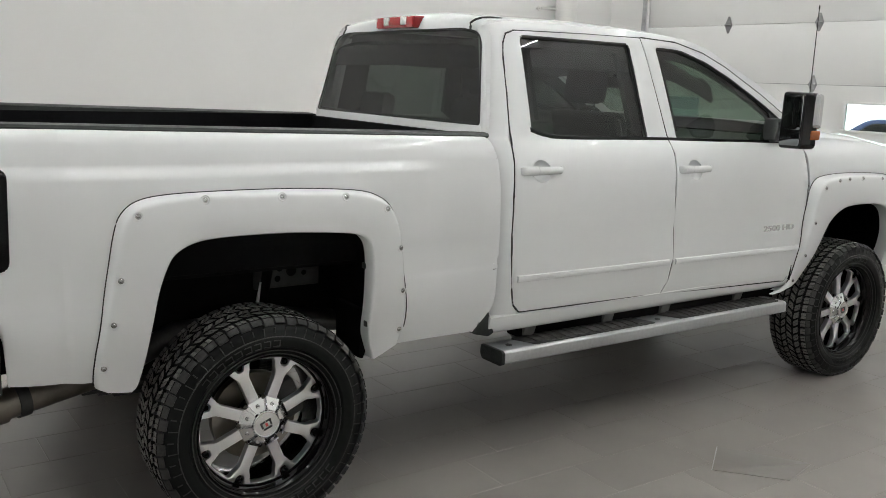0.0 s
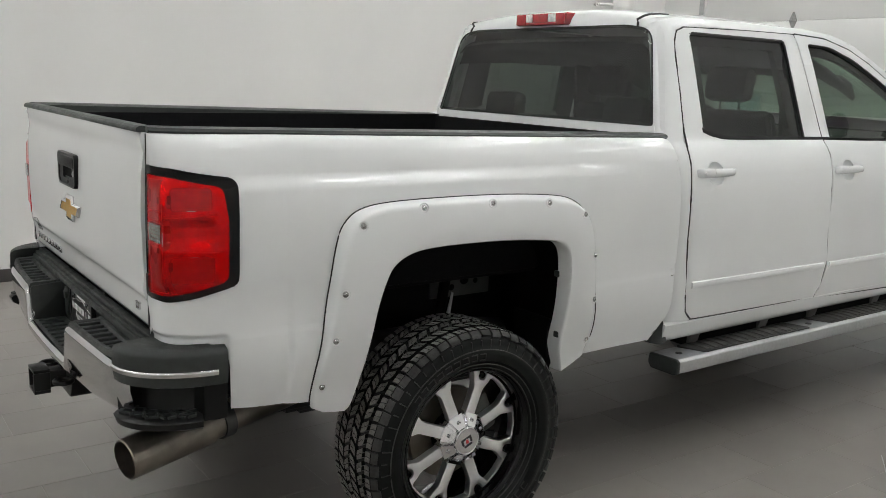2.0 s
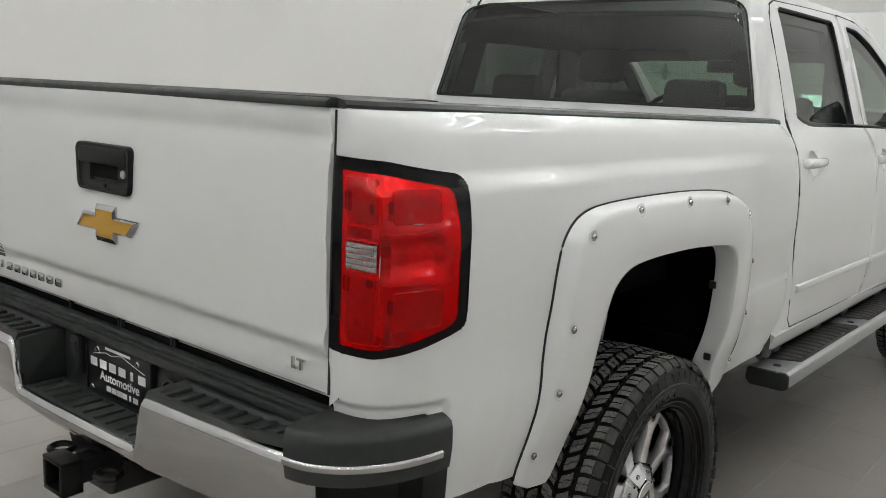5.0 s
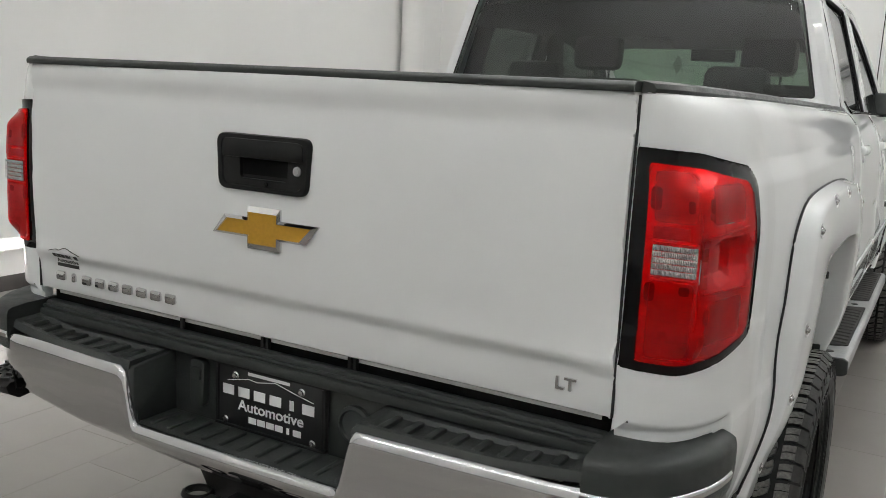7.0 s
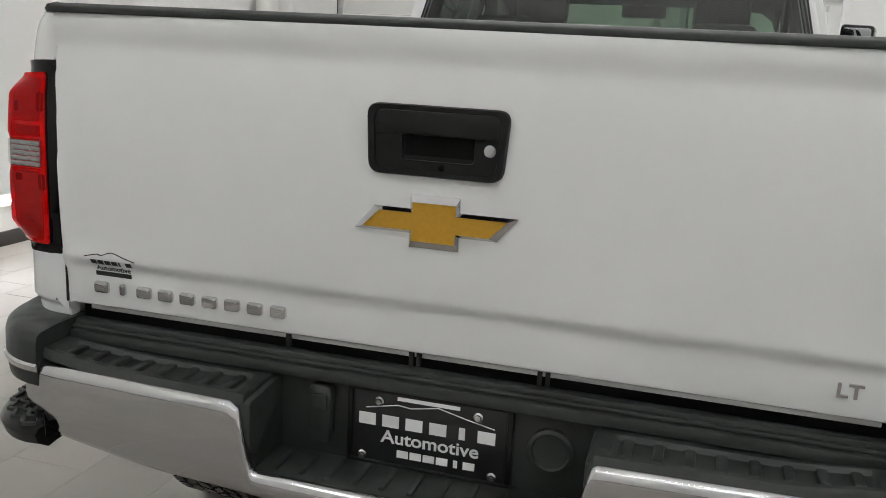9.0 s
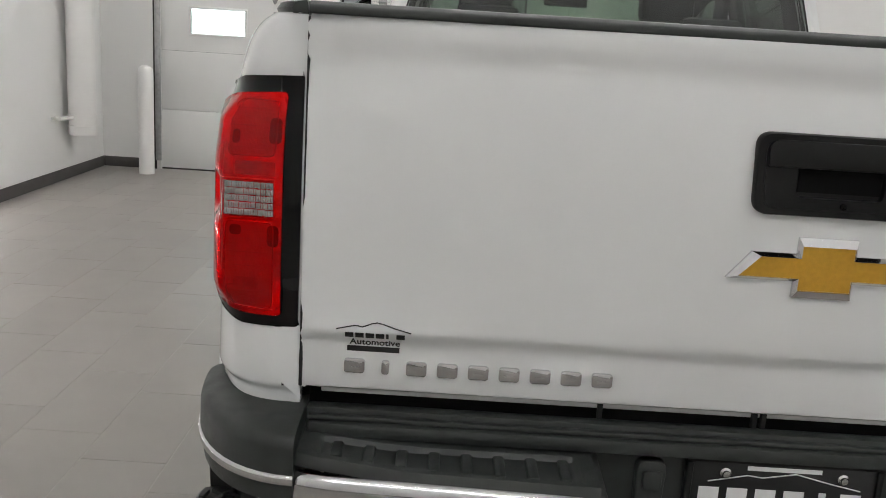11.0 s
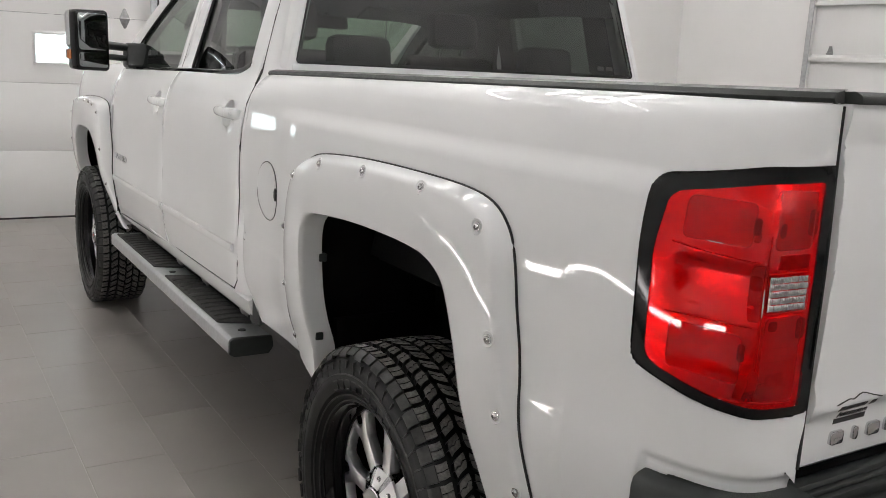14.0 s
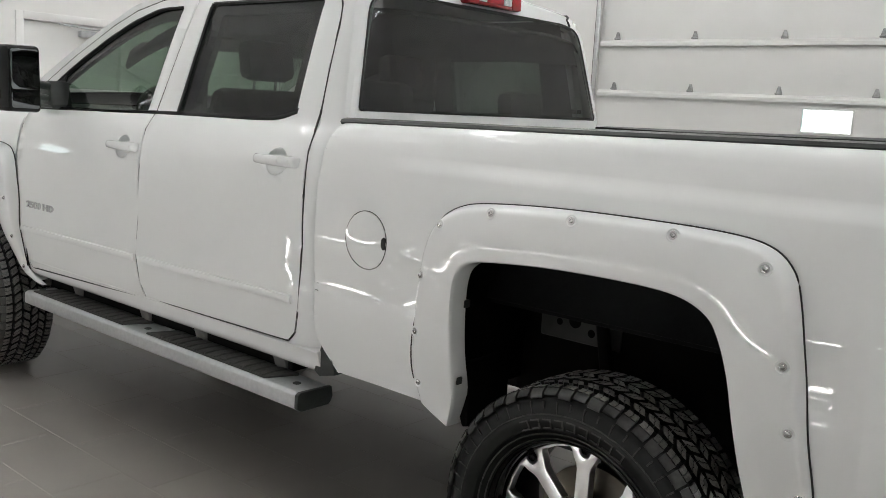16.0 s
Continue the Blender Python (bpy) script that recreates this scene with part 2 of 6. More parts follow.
def skin(polys, place, us, zs, depth=0.02, bev=0.0025, lip=True):
    """A sheet cut to one or more outlines (sharing corners), laid on a curved surface place(u, z, inward), with turned-in edges."""
    bm = bmesh.new()
    known = {}
    for poly in polys:
        if area2(poly) < 0:
            poly = poly[::-1]
        vs = []
        for u, z in poly:
            key = (round(u, 4), round(z, 4))
            if key not in known:
                known[key] = bm.verts.new((u, z, 0))
            if not vs or vs[-1] is not known[key]:
                vs.append(known[key])
        if vs[0] is vs[-1]:
            vs.pop()
        bm.faces.new(vs)
    for u in us:
        bmesh.ops.bisect_plane(bm, geom=bm.verts[:] + bm.edges[:] + bm.faces[:], plane_co=(u, 0, 0), plane_no=(1, 0, 0), dist=1e-5)
    for z in zs:
        bmesh.ops.bisect_plane(bm, geom=bm.verts[:] + bm.edges[:] + bm.faces[:], plane_co=(0, z, 0), plane_no=(0, 1, 0), dist=1e-5)
    rim = [e for e in bm.edges if e.is_boundary]
    if lip:
        ext = bmesh.ops.extrude_edge_only(bm, edges=rim)
        for v in [g for g in ext["geom"] if isinstance(g, bmesh.types.BMVert)]:
            v.co.z = depth
    for v in bm.verts:
        v.co = place(v.co.x, v.co.y, v.co.z)
    if lip and bev:
        bmesh.ops.bevel(bm, geom=[e for e in rim if e.is_valid], offset=bev, segments=2, affect="EDGES", profile=0.5)
    bm.normal_update()
    return bm


def frange(a, b, n):
    return [a + (b - a) * i / n for i in range(n + 1)]


def loft(bm, rings, around=False, caps=False):
    """Quads between rings of points."""
    vs = [[bm.verts.new(p) for p in r] for r in rings]
    n = len(vs[0])
    for a, b in zip(vs, vs[1:]):
        for i in range(n if around else n - 1):
            j = (i + 1) % n
            bm.faces.new((a[i], a[j], b[j], b[i]))
    if caps:
        bm.faces.new(vs[0][::-1])
        bm.faces.new(vs[-1])
    return vs


def outward(bm):
    bmesh.ops.recalc_face_normals(bm, faces=bm.faces[:])
    return bm


def box(bm, x0, x1, y0, y1, z0, z1, bev=0.0, m=None):
    g = bmesh.ops.create_cube(bm, size=1)
    for v in g["verts"]:
        v.co = Vector(((x0 + x1) / 2 + v.co.x * (x1 - x0), (y0 + y1) / 2 + v.co.y * (y1 - y0), (z0 + z1) / 2 + v.co.z * (z1 - z0)))
    vs = g["verts"]
    if bev:
        es = list({e for v in vs for e in v.link_edges})
        r = bmesh.ops.bevel(bm, geom=es, offset=bev, segments=2, affect="EDGES", profile=0.5)
        vs = list({v for f in r["faces"] for v in f.verts} | {v for v in vs if v.is_valid})
    if m is not None:
        bmesh.ops.transform(bm, matrix=m, verts=[v for v in vs if v.is_valid])
    return bm


def boxed(x0, x1, y0, y1, z0, z1, bev=0.0):
    return box(bmesh.new(), x0, x1, y0, y1, z0, z1, bev)


def tube(bm, path, radius, seg=12, caps=True):
    """A round bar along a path; radius a number or one for each point."""
    pts = [Vector(p) for p in path]
    rings = []
    up = Vector((0, 0, 1))
    for i, p in enumerate(pts):
        d = (pts[min(i + 1, len(pts) - 1)] - pts[max(i - 1, 0)]).normalized()
        a = d.cross(up if abs(d.z) < 0.95 else Vector((0, 1, 0))).normalized()
        b = a.cross(d)
        r = radius[i] if isinstance(radius, (list, tuple)) else radius
        rings.append([p + (a * math.cos(2 * math.pi * k / seg) + b * math.sin(2 * math.pi * k / seg)) * r for k in range(seg)])
    loft(bm, rings, True, caps)
    return outward(bm)


def lathe(bm, profile, seg, axis="x", at=(0, 0, 0)):
    """Turn a profile of (along, radius) about an axis."""
    o = Vector(at)
    rings = []
    for a, r in profile:
        ring = []
        for k in range(seg):
            c, s = math.cos(2 * math.pi * k / seg) * r, math.sin(2 * math.pi * k / seg) * r
            ring.append(o + (Vector((a, c, s)) if axis == "x" else Vector((c, a, s)) if axis == "y" else Vector((c, s, a))))
        rings.append(ring)
    loft(bm, rings, True)
    return outward(bm)


def prism(pts, a, b, axis="y", bev=0.0):
    """An outline pushed along an axis: y takes (x, z) points, x takes (y, z), z takes (x, y)."""
    bm = bmesh.new()
    put = {"y": lambda p, t: (p[0], t, p[1]), "x": lambda p, t: (t, p[0], p[1]), "z": lambda p, t: (p[0], p[1], t)}[axis]
    loft(bm, [[put(p, a) for p in pts], [put(p, b) for p in pts]], True, True)
    outward(bm)
    if bev:
        bmesh.ops.bevel(bm, geom=[e for e in bm.edges if e.calc_face_angle(0) > 0.6], offset=bev, segments=2, affect="EDGES", profile=0.5)
    return bm


def words(text, size, depth=0.002, stretch=1.0, bold=0.0):
    """Letters of the built-in font as a mesh, lying in x and z, facing -y."""
    cu = bpy.data.curves.new("words", "FONT")
    cu.body, cu.size, cu.extrude, cu.offset = text, size, depth, bold
    cu.align_x, cu.align_y = "CENTER", "CENTER"
    ob = bpy.data.objects.new("words", cu)
    me = bpy.data.meshes.new_from_object(ob)
    bm = bmesh.new()
    bm.from_mesh(me)
    bpy.data.objects.remove(ob)
    for v in bm.verts:
        v.co = Vector((v.co.x * stretch, -v.co.z, v.co.y))
    return bm


def moved(bm, m):
    bmesh.ops.transform(bm, matrix=m, verts=bm.verts[:])
    return bm

# ---- the room ----
WX0, WX1, WY0, WY1, WZ = -4.21, 6.95, -6.5, 6.89, 6.0


def structure(name, bm, mat, label="", sharp=40):
    return tagged(part(name, bm, mat, None, label, sharp), kind="structure", category=name.split("_")[0])


structure("ceiling", boxed(WX0 - 0.2, WX1 + 0.2, WY0 - 0.2, WY1 + 0.2, WZ, WZ + 0.2), CEIL, "plain white painted ceiling")
structure("wall_west", boxed(WX0 - 0.2, WX0, WY0 - 0.2, WY1 + 0.2, 0, WZ), WALL, "plain white painted wall with dark baseboard")
structure("wall_south", boxed(WX0, WX1, WY0 - 0.2, WY0, 0, WZ), WALL, "plain white painted wall")
# front wall with the garage door opening and the side door opening
GX0, GX1, GZ = -3.60, 0.06, 3.05
DX0, DX1, DZ = 0.60, 1.56, 2.17
bm = bmesh.new()
for x0, x1, z0, z1 in ((WX0, GX0, 0, WZ), (GX0, GX1, GZ, WZ), (GX1, DX0, 0, WZ), (DX0, DX1, DZ, WZ), (DX1, WX1, 0, WZ)):
    box(bm, x0, x1, WY1, WY1 + 0.2, z0, z1)
structure("wall_north", bm, WALL, "white painted wall with a garage door and a side door")
# side wall with its garage door opening
SY0, SY1 = 0.55, 4.86
bm = bmesh.new()
for y0, y1, z0, z1 in ((WY0, SY0, 0, WZ), (SY0, SY1, GZ, WZ), (SY1, WY1, 0, WZ)):
    box(bm, WX1, WX1 + 0.2, y0, y1, z0, z1)
structure("wall_east", bm, WALL, "white painted wall with a garage door")

bm = bmesh.new()
box(bm, WX0, WX0 + 0.014, WY0, WY1, 0.0, 0.11, 0.003)
box(bm, WX0, GX0 - 0.12, WY1 - 0.014, WY1, 0.0, 0.11, 0.003)
box(bm, GX1 + 0.12, DX0 - 0.06, WY1 - 0.014, WY1, 0.0, 0.11, 0.003)
box(bm, DX1 + 0.06, WX1, WY1 - 0.014, WY1, 0.0, 0.11, 0.003)
box(bm, WX0, WX1, WY0, WY0 + 0.014, 0.0, 0.11, 0.003)
box(bm, WX1 - 0.014, WX1, SY1 + 0.1, WY1, 0.0, 0.11, 0.003)
box(bm, WX1 - 0.014, WX1, WY0, SY0 - 0.1, 0.0, 0.11, 0.003)
structure("baseboard", bm, BASE, "dark brown rubber baseboard")


def garage_door(name, w, panel, count, windows, window_row, hinges, strut, label, panel0=0.0, sill=0.15, head=0.42):
    """A sectional door seen from inside; local x along it, y out of the room, z up."""
    door = tagged(empty(name), label, "garage door", kind="structure")
    z = panel0
    for i in range(count):
        h = panel
        bm = bmesh.new()
        if i == window_row:
            cuts = [0.0] + [c for a, b in windows for c in (a, b)] + [w]
            for k in range(0, len(cuts), 2):
                box(bm, cuts[k], cuts[k + 1], 0.0, 0.045, z + 0.0015, z + h - 0.0015)
            for a, b in windows:
                box(bm, a, b, 0.0, 0.045, z + 0.0015, z + sill)
                box(bm, a, b, 0.0, 0.045, z + head, z + h - 0.0015)
            bmesh.ops.remove_doubles(bm, verts=bm.verts[:], dist=1e-4)
        else:
            box(bm, 0, w, 0.0, 0.045, z + 0.0015, z + h - 0.0015, 0.003)
        sec = part("door_panel", bm, DOOR_SKIN, door)
        if i == window_row:
            for a, b in windows:
                bm = bmesh.new()
                for x0, x1, z0, z1 in ((a - 0.02, b + 0.02, z + sill - 0.02, z + sill + 0.005), (a - 0.02, b + 0.02, z + head - 0.005, z + head + 0.02),
                                       (a - 0.02, a + 0.005, z + sill + 0.005, z + head - 0.005), (b - 0.005, b + 0.02, z + sill + 0.005, z + head - 0.005)):
                    box(bm, x0, x1, -0.012, 0.0, z0, z1, 0.003)
                part("window_frame", bm, DOOR_SKIN, sec)
                g = part("window_pane", boxed(a, b, 0.018, 0.024, z + sill, z + head), CLEAR, sec)
                g.visible_shadow = False
        # dark strip added behind each joint to block outside light and darken the seam
        if i > 0:
            part("joint_seal", boxed(0.002, w - 0.002, 0.026, 0.050, z - 0.010, z + 0.010), SEAL, sec)
        if strut and i > 0:
            bm = prism([(-0.002, z - 0.020), (-0.004, z - 0.020), (-0.052, z - 0.020), (-0.052, z - 0.045), (-0.060, z - 0.045), (-0.060, z - 0.002), (-0.014, z + 0.030), (-0.002, z + 0.030)], 0.03, w - 0.03, "x")
            part("strut", bm, DOOR_SKIN, sec)
        if i > 0:
            for hx in hinges:
                bm = prism(rounded([(hx - 0.010, z - 0.088), (hx + 0.010, z - 0.088), (hx + 0.046, z - 0.008), (hx + 0.046, z + 0.008), (hx + 0.010, z + 0.092), (hx - 0.010, z + 0.092), (hx - 0.046, z + 0.008), (hx - 0.046, z - 0.008)], 0.006), -0.006, 0.0, "y", 0.002)
                if strut:
                    bm.free()
                    bm = prism(rounded([(hx - 0.042, z + 0.030), (hx + 0.042, z + 0.030), (hx + 0.030, z + 0.070), (hx + 0.014, z + 0.125), (hx - 0.014, z + 0.125), (hx - 0.030, z + 0.070)], 0.004), -0.014, 0.0, "y", 0.002)
                tube(bm, [(hx - 0.042, -0.014, z), (hx + 0.042, -0.014, z)] if not strut else [(hx - 0.040, -0.015, z + 0.045), (hx + 0.040, -0.015, z + 0.045)], 0.009, 8)
                part("hinge", bm, HINGE, sec)
        z += h
    for x, o in ((0.0, -1), (w, 1)):
        part("track", boxed(x - 0.030 + 0.012 * o, x + 0.030 + 0.012 * o, -0.078, -0.062, 0.1, z + 0.1, 0.003), GALV, door)
        part("jamb_seal", boxed(x + 0.055 * o - 0.012, x + 0.055 * o + 0.012, -0.045, -0.031, 0, z + 0.02), SEAL, door)
    part("bottom_seal", boxed(0, w, 0.0, 0.045, 0.0, panel0 + 0.002), SEAL, door)
    return door


d = garage_door("garage_door", GX1 - GX0, 0.610, 5, [(0.31, 0.87), (2.644, 3.204)], 2, (1.17, 2.267, 3.42), False,
                "closed white sectional garage door with small windows and steel hinges", 0.02, 0.18, 0.435)
d.matrix_basis = pose(GX0, WY1 + 0.03, 0)
d = garage_door("garage_door", SY1 - SY0, 0.613, 5, [(2.61, 3.14)], 2, (0.25, 1.28, 2.333, 3.35), True,
                "closed white sectional garage door with steel struts and a window", 0.03, 0.255, 0.50)
d.matrix_basis = pose(WX1 + 0.03, SY1, 0, 0, 0, -90)

# side door with its frame and closer
door = tagged(empty("door_1"), "closed white steel door with an overhead closer", "door", kind="structure")
bm = bmesh.new()
box(bm, DX0 - 0.05, DX0 + 0.02, WY1 - 0.015, WY1 + 0.15, 0, DZ + 0.05, 0.003)
box(bm, DX1 - 0.02, DX1 + 0.05, WY1 - 0.015, WY1 + 0.15, 0, DZ + 0.05, 0.003)
box(bm, DX0 + 0.02, DX1 - 0.02, WY1 - 0.015, WY1 + 0.15, DZ - 0.02, DZ + 0.05, 0.003)
part("frame", bm, DOOR_SKIN, door)
part("leaf", boxed(DX0 + 0.023, DX1 - 0.023, WY1 + 0.03, WY1 + 0.075, 0.01, DZ - 0.024, 0.002), DOOR_SKIN, door)
bm = boxed(DX1 - 0.42, DX1 - 0.14, WY1 - 0.03, WY1 + 0.03, DZ - 0.13, DZ - 0.07, 0.006)
tube(bm, [(DX1 - 0.2, WY1 - 0.04, DZ - 0.06), (DX1 - 0.5, WY1 - 0.12, DZ - 0.05), (DX1 - 0.62, WY1 - 0.01, DZ - 0.03)], 0.010, 8)
part("closer", bm, GALV, door, "aluminium door closer")
bm = bmesh.new()
tube(bm, [(DX0 + 0.1, WY1 + 0.03, 1.02), (DX0 + 0.1, WY1 - 0.03, 1.02), (DX0 + 0.22, WY1 - 0.03, 1.02)], 0.011, 8)
part("door_handle", bm, GALV, door, "steel lever handle")

# duct pipe in the corner, bollard
pipe = tagged(empty("standpipe"), "thick white vertical pipe with a capped bottom end", "pipe")
bm = bmesh.new()
lathe(bm, [(0.43, 0.001), (0.43, 0.125), (0.44, 0.132), (0.52, 0.132), (0.525, 0.125), (WZ, 0.125)], 32, "z", (-4.055, 6.00, 0))
part("body", bm, PIPE, pipe)
for z in (0.60, 2.62):
    bm = bmesh.new()
    lathe(bm, [(z - 0.02, 0.126), (z - 0.02, 0.136), (z + 0.02, 0.136), (z + 0.02, 0.126)], 32, "z", (-4.055, 6.00, 0))
    tube(bm, [(-4.095, 5.88, z), (-4.135, 5.68, z)], 0.018, 10)
    tube(bm, [(-4.135, 5.68, z), (WX0 + 0.002, 5.68, z)], 0.014, 10)
    lathe(bm, [(-4.165, 0.001), (-4.165, 0.035), (-4.155, 0.035), (-4.155, 0.001)], 14, "x", (0, 5.68, z))
    part("bracket", bm, PIPE, pipe)
bm = bmesh.new()
lathe(bm, [(0.0, 0.075), (1.02, 0.075), (1.06, 0.066), (1.085, 0.04), (1.09, 0.001)], 28, "z", (-3.634, 6.54, 0))
tagged(part("bollard", bm, PIPE), "white steel bollard guarding the garage door", "bollard")

# lit rings hung under the ceiling: one over the truck, two added as fill
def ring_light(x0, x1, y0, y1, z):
    ring = tagged(empty("ceiling_ring_light"), "large unseen rectangular ring of thin LED tubes under the ceiling", "lamp", "ceiling ring lights")
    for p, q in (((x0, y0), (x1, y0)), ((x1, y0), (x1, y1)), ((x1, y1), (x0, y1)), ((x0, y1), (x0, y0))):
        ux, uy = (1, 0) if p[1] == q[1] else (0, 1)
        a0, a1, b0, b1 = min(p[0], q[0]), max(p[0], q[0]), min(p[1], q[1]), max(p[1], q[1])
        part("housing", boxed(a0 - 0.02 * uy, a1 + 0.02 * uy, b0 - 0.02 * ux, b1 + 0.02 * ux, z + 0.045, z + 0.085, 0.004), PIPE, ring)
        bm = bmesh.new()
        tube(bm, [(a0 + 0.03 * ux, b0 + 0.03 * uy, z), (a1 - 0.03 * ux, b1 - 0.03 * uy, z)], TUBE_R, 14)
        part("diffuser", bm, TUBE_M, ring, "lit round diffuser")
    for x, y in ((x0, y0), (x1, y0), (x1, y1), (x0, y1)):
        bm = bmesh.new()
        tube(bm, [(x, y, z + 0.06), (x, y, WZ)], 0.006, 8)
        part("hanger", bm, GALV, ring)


ring_light(-0.90, 3.10, -0.55, 2.90, 4.4)
# two unseen fill rings, added to brighten the tailgate and the north end
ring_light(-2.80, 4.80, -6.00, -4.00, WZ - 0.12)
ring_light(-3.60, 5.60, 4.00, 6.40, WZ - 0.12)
for y0, y1 in ((-0.30, 0.87), (0.91, 2.08), (2.12, 3.29), (3.33, 4.50)):
    lamp = tagged(empty("low_strip_light"), "lit tube light mounted low on the white wall", "lamp", "low wall strip lights")
    part("housing", boxed(WX0, WX0 + 0.030, y0, y1, 0.285, 0.375, 0.006), PIPE, lamp)
    bm = bmesh.new()
    tube(bm, [(WX0 + 0.034, y0 + 0.012, 0.33), (WX0 + 0.034, y1 - 0.012, 0.33)], 0.019, 16)
    part("tube", bm, LOW_M, lamp, "lit glass tube")

# daylight scene outside the garage windows
def parked_car(x, y, turn, paint, label):
    """A low saloon car, parked outside."""
    car = tagged(empty("parked_car"), label, "car", "parked cars outside")
    side_line = rounded([(-2.2, 0.32), (-2.25, 0.75), (-1.9, 0.98), (-1.25, 1.04), (-0.6, 1.47), (0.75, 1.50), (1.5, 1.12), (2.15, 1.02), (2.25, 0.6), (2.2, 0.32)], 0.12, 4)
    part("body", prism(side_line, -0.86, 0.86, "y", 0.06), paint, car)
    for s in (1, -1):
        part("side_window", prism(rounded([(-1.05, 1.06), (-0.55, 1.40), (0.70, 1.43), (1.28, 1.10)], 0.04), s * 0.855 - 0.012, s * 0.855 + 0.012, "y"), GLOSS_BLACK, car)
        for wx in (-1.35, 1.4):
            bm = bmesh.new()
            lathe(bm, [(-0.1, 0.2), (-0.1, 0.31), (0.1, 0.31), (0.1, 0.2), (0.08, 0.0001)], 24, "y", (wx, s * 0.78, 0.315))
            part("wheel", bm, RUBBER, car)
    car.matrix_basis = pose(x, y, 0, 0, 0, turn)


RED_PAINT = material("red_car_paint", (0.42, 0.02, 0.025), 0.3, coat=1.0, vary=0.03)
BLUE_PAINT = material("blue_car_paint", (0.05, 0.09, 0.28), 0.3, coat=1.0, vary=0.03)
parked_car(-2.2, WY1 + 4.3, 12, BLUE_PAINT, "blue saloon car parked outside the garage door")
parked_car(2.8, WY1 + 4.6, -5, RED_PAINT, "red saloon car parked outside the building")
parked_car(WX1 + 4.2, 2.4, 92, RED_PAINT, "red saloon car parked outside the side garage door")
structure("ground", boxed(-9, WX1 + 7, WY1 + 0.2, WY1 + 6.0, -0.2, 0.0), BASE, "dark asphalt outside")
structure("ground", boxed(WX1 + 0.2, WX1 + 6.0, -3, WY1 + 0.2, -0.2, 0.0), BASE, "dark asphalt outside")
bm = boxed(-6, 3, WY1 + 6, WY1 + 6.05, -0.5, 5)
tagged(part("backdrop", bm, SKY_M, None, "bright overcast daylight outside"), kind="structure", category="backdrop")
bm = boxed(WX1 + 6, WX1 + 6.05, -2, 6, -0.5, 5)
tagged(part("backdrop", bm, SKY_M, None, "bright overcast daylight outside"), kind="structure", category="backdrop")

# thin cover plate lying on the floor
bm = prism(rounded([(1.435, 2.23), (1.60, 1.985), (1.86, 2.21), (1.80, 2.47)], 0.006), 0.0065, 0.0105, "z", 0.001)
plate_on_floor = tagged(part("cover_plate", bm, COVER), "thin grey floor cover plate with its lit edge drawn pale", "floor plate")
# pale tube added to draw the light caught on the plate's front edge
bm = bmesh.new()
tube(bm, [(1.437, 2.228, 0.0095), (1.600, 1.987, 0.0095)], 0.0026, 6)
part("edge_strip", bm, GALV, plate_on_floor, "pale tube standing for the plate's lit edge")

# ---- the pickup truck ----
truck = tagged(empty("pickup_truck"), "white lifted crew cab pickup truck with bolt-on fender flares", "pickup truck")

BED_X = pchip([(0.60, 0.958), (0.64, 0.972), (0.70, 0.984), (0.80, 0.999), (0.87, 1.0045), (0.915, 1.0045), (0.955, 1.0005), (1.02, 0.9985), (1.12, 1.003), (1.28, 1.002), (1.38, 0.9895),
               (1.455, 0.9750), (1.480, 0.9688), (1.496, 0.9636), (1.508, 0.9586), (1.518, 0.9530), (1.527, 0.9464), (1.535, 0.9386), (1.542, 0.9290), (1.547, 0.9195), (1.56, 0.89)])
CAB_X = pchip([(0.56, 0.945), (0.62, 0.968), (0.70, 0.984), (0.80, 0.995), (0.87, 1.0015), (0.92, 1.0015), (0.965, 0.997), (1.04, 0.9955), (1.12, 0.9985), (1.25, 0.993), (1.35, 0.976),
               (1.42, 0.953), (1.47, 0.924), (1.50, 0.902), (1.60, 0.873), (1.80, 0.815), (1.95, 0.766), (2.0, 0.745), (2.03, 0.72)])
CORNER, TAIL_Y = -0.70, -1.071


def top_z(y):
    return 1.547 + (y + 1.06) * (1.511 - 1.547) / 2.15


def bed_x(y, z):
    """Bed side half width, with the swell over the wheel."""
    swell = step01(-0.95, -0.62, y) * (1 - step01(0.62, 0.86, y))
    x = BED_X(z + (1.547 - top_z(max(y, -1.06))) * step01(1.42, 1.49, z)) + 0.016 * swell * (1 - step01(1.373, 1.427, z)) * step01(0.6, 0.9, z)
    x -= 0.018 * (1 - step01(-0.72, -0.40, y))
    x += 0.022 * (1.15 - z) * (1 - step01(1.17, 1.30, z)) * step01(-0.70, -0.672, y) * (1 - step01(0.62, 0.86, y)) * step01(0.6, 0.9, z)
    return x - 0.010 * (1 - step01(0.72, 0.80, z)) * step01(0.5, 0.9, y)


def bed_place(u, z, o=0.0):
    """Along the bed side and round the rear corner; o metres inwards."""
    if u >= CORNER:
        return Vector((bed_x(u, z) - o, u, z))
    a = min(1.0, (CORNER - u) / 0.45) * math.pi / 2
    x0 = bed_x(CORNER, z)
    c, s = max(0.0, math.cos(a)) ** 0.70, math.sin(a) ** 0.70
    x = 0.812 + (x0 - 0.812) * c
    y = CORNER + (TAIL_Y - CORNER) * s
    lean = 0.006 * step01(1.25, 1.54, z) * s
    return Vector((x - o * math.cos(a), y + lean + o * math.sin(a), z))


def bed_u(y):
    s = min(1.0, (CORNER - y) / (CORNER - TAIL_Y)) ** (1 / 0.70)
    return CORNER - 0.45 * math.asin(s) / (math.pi / 2)


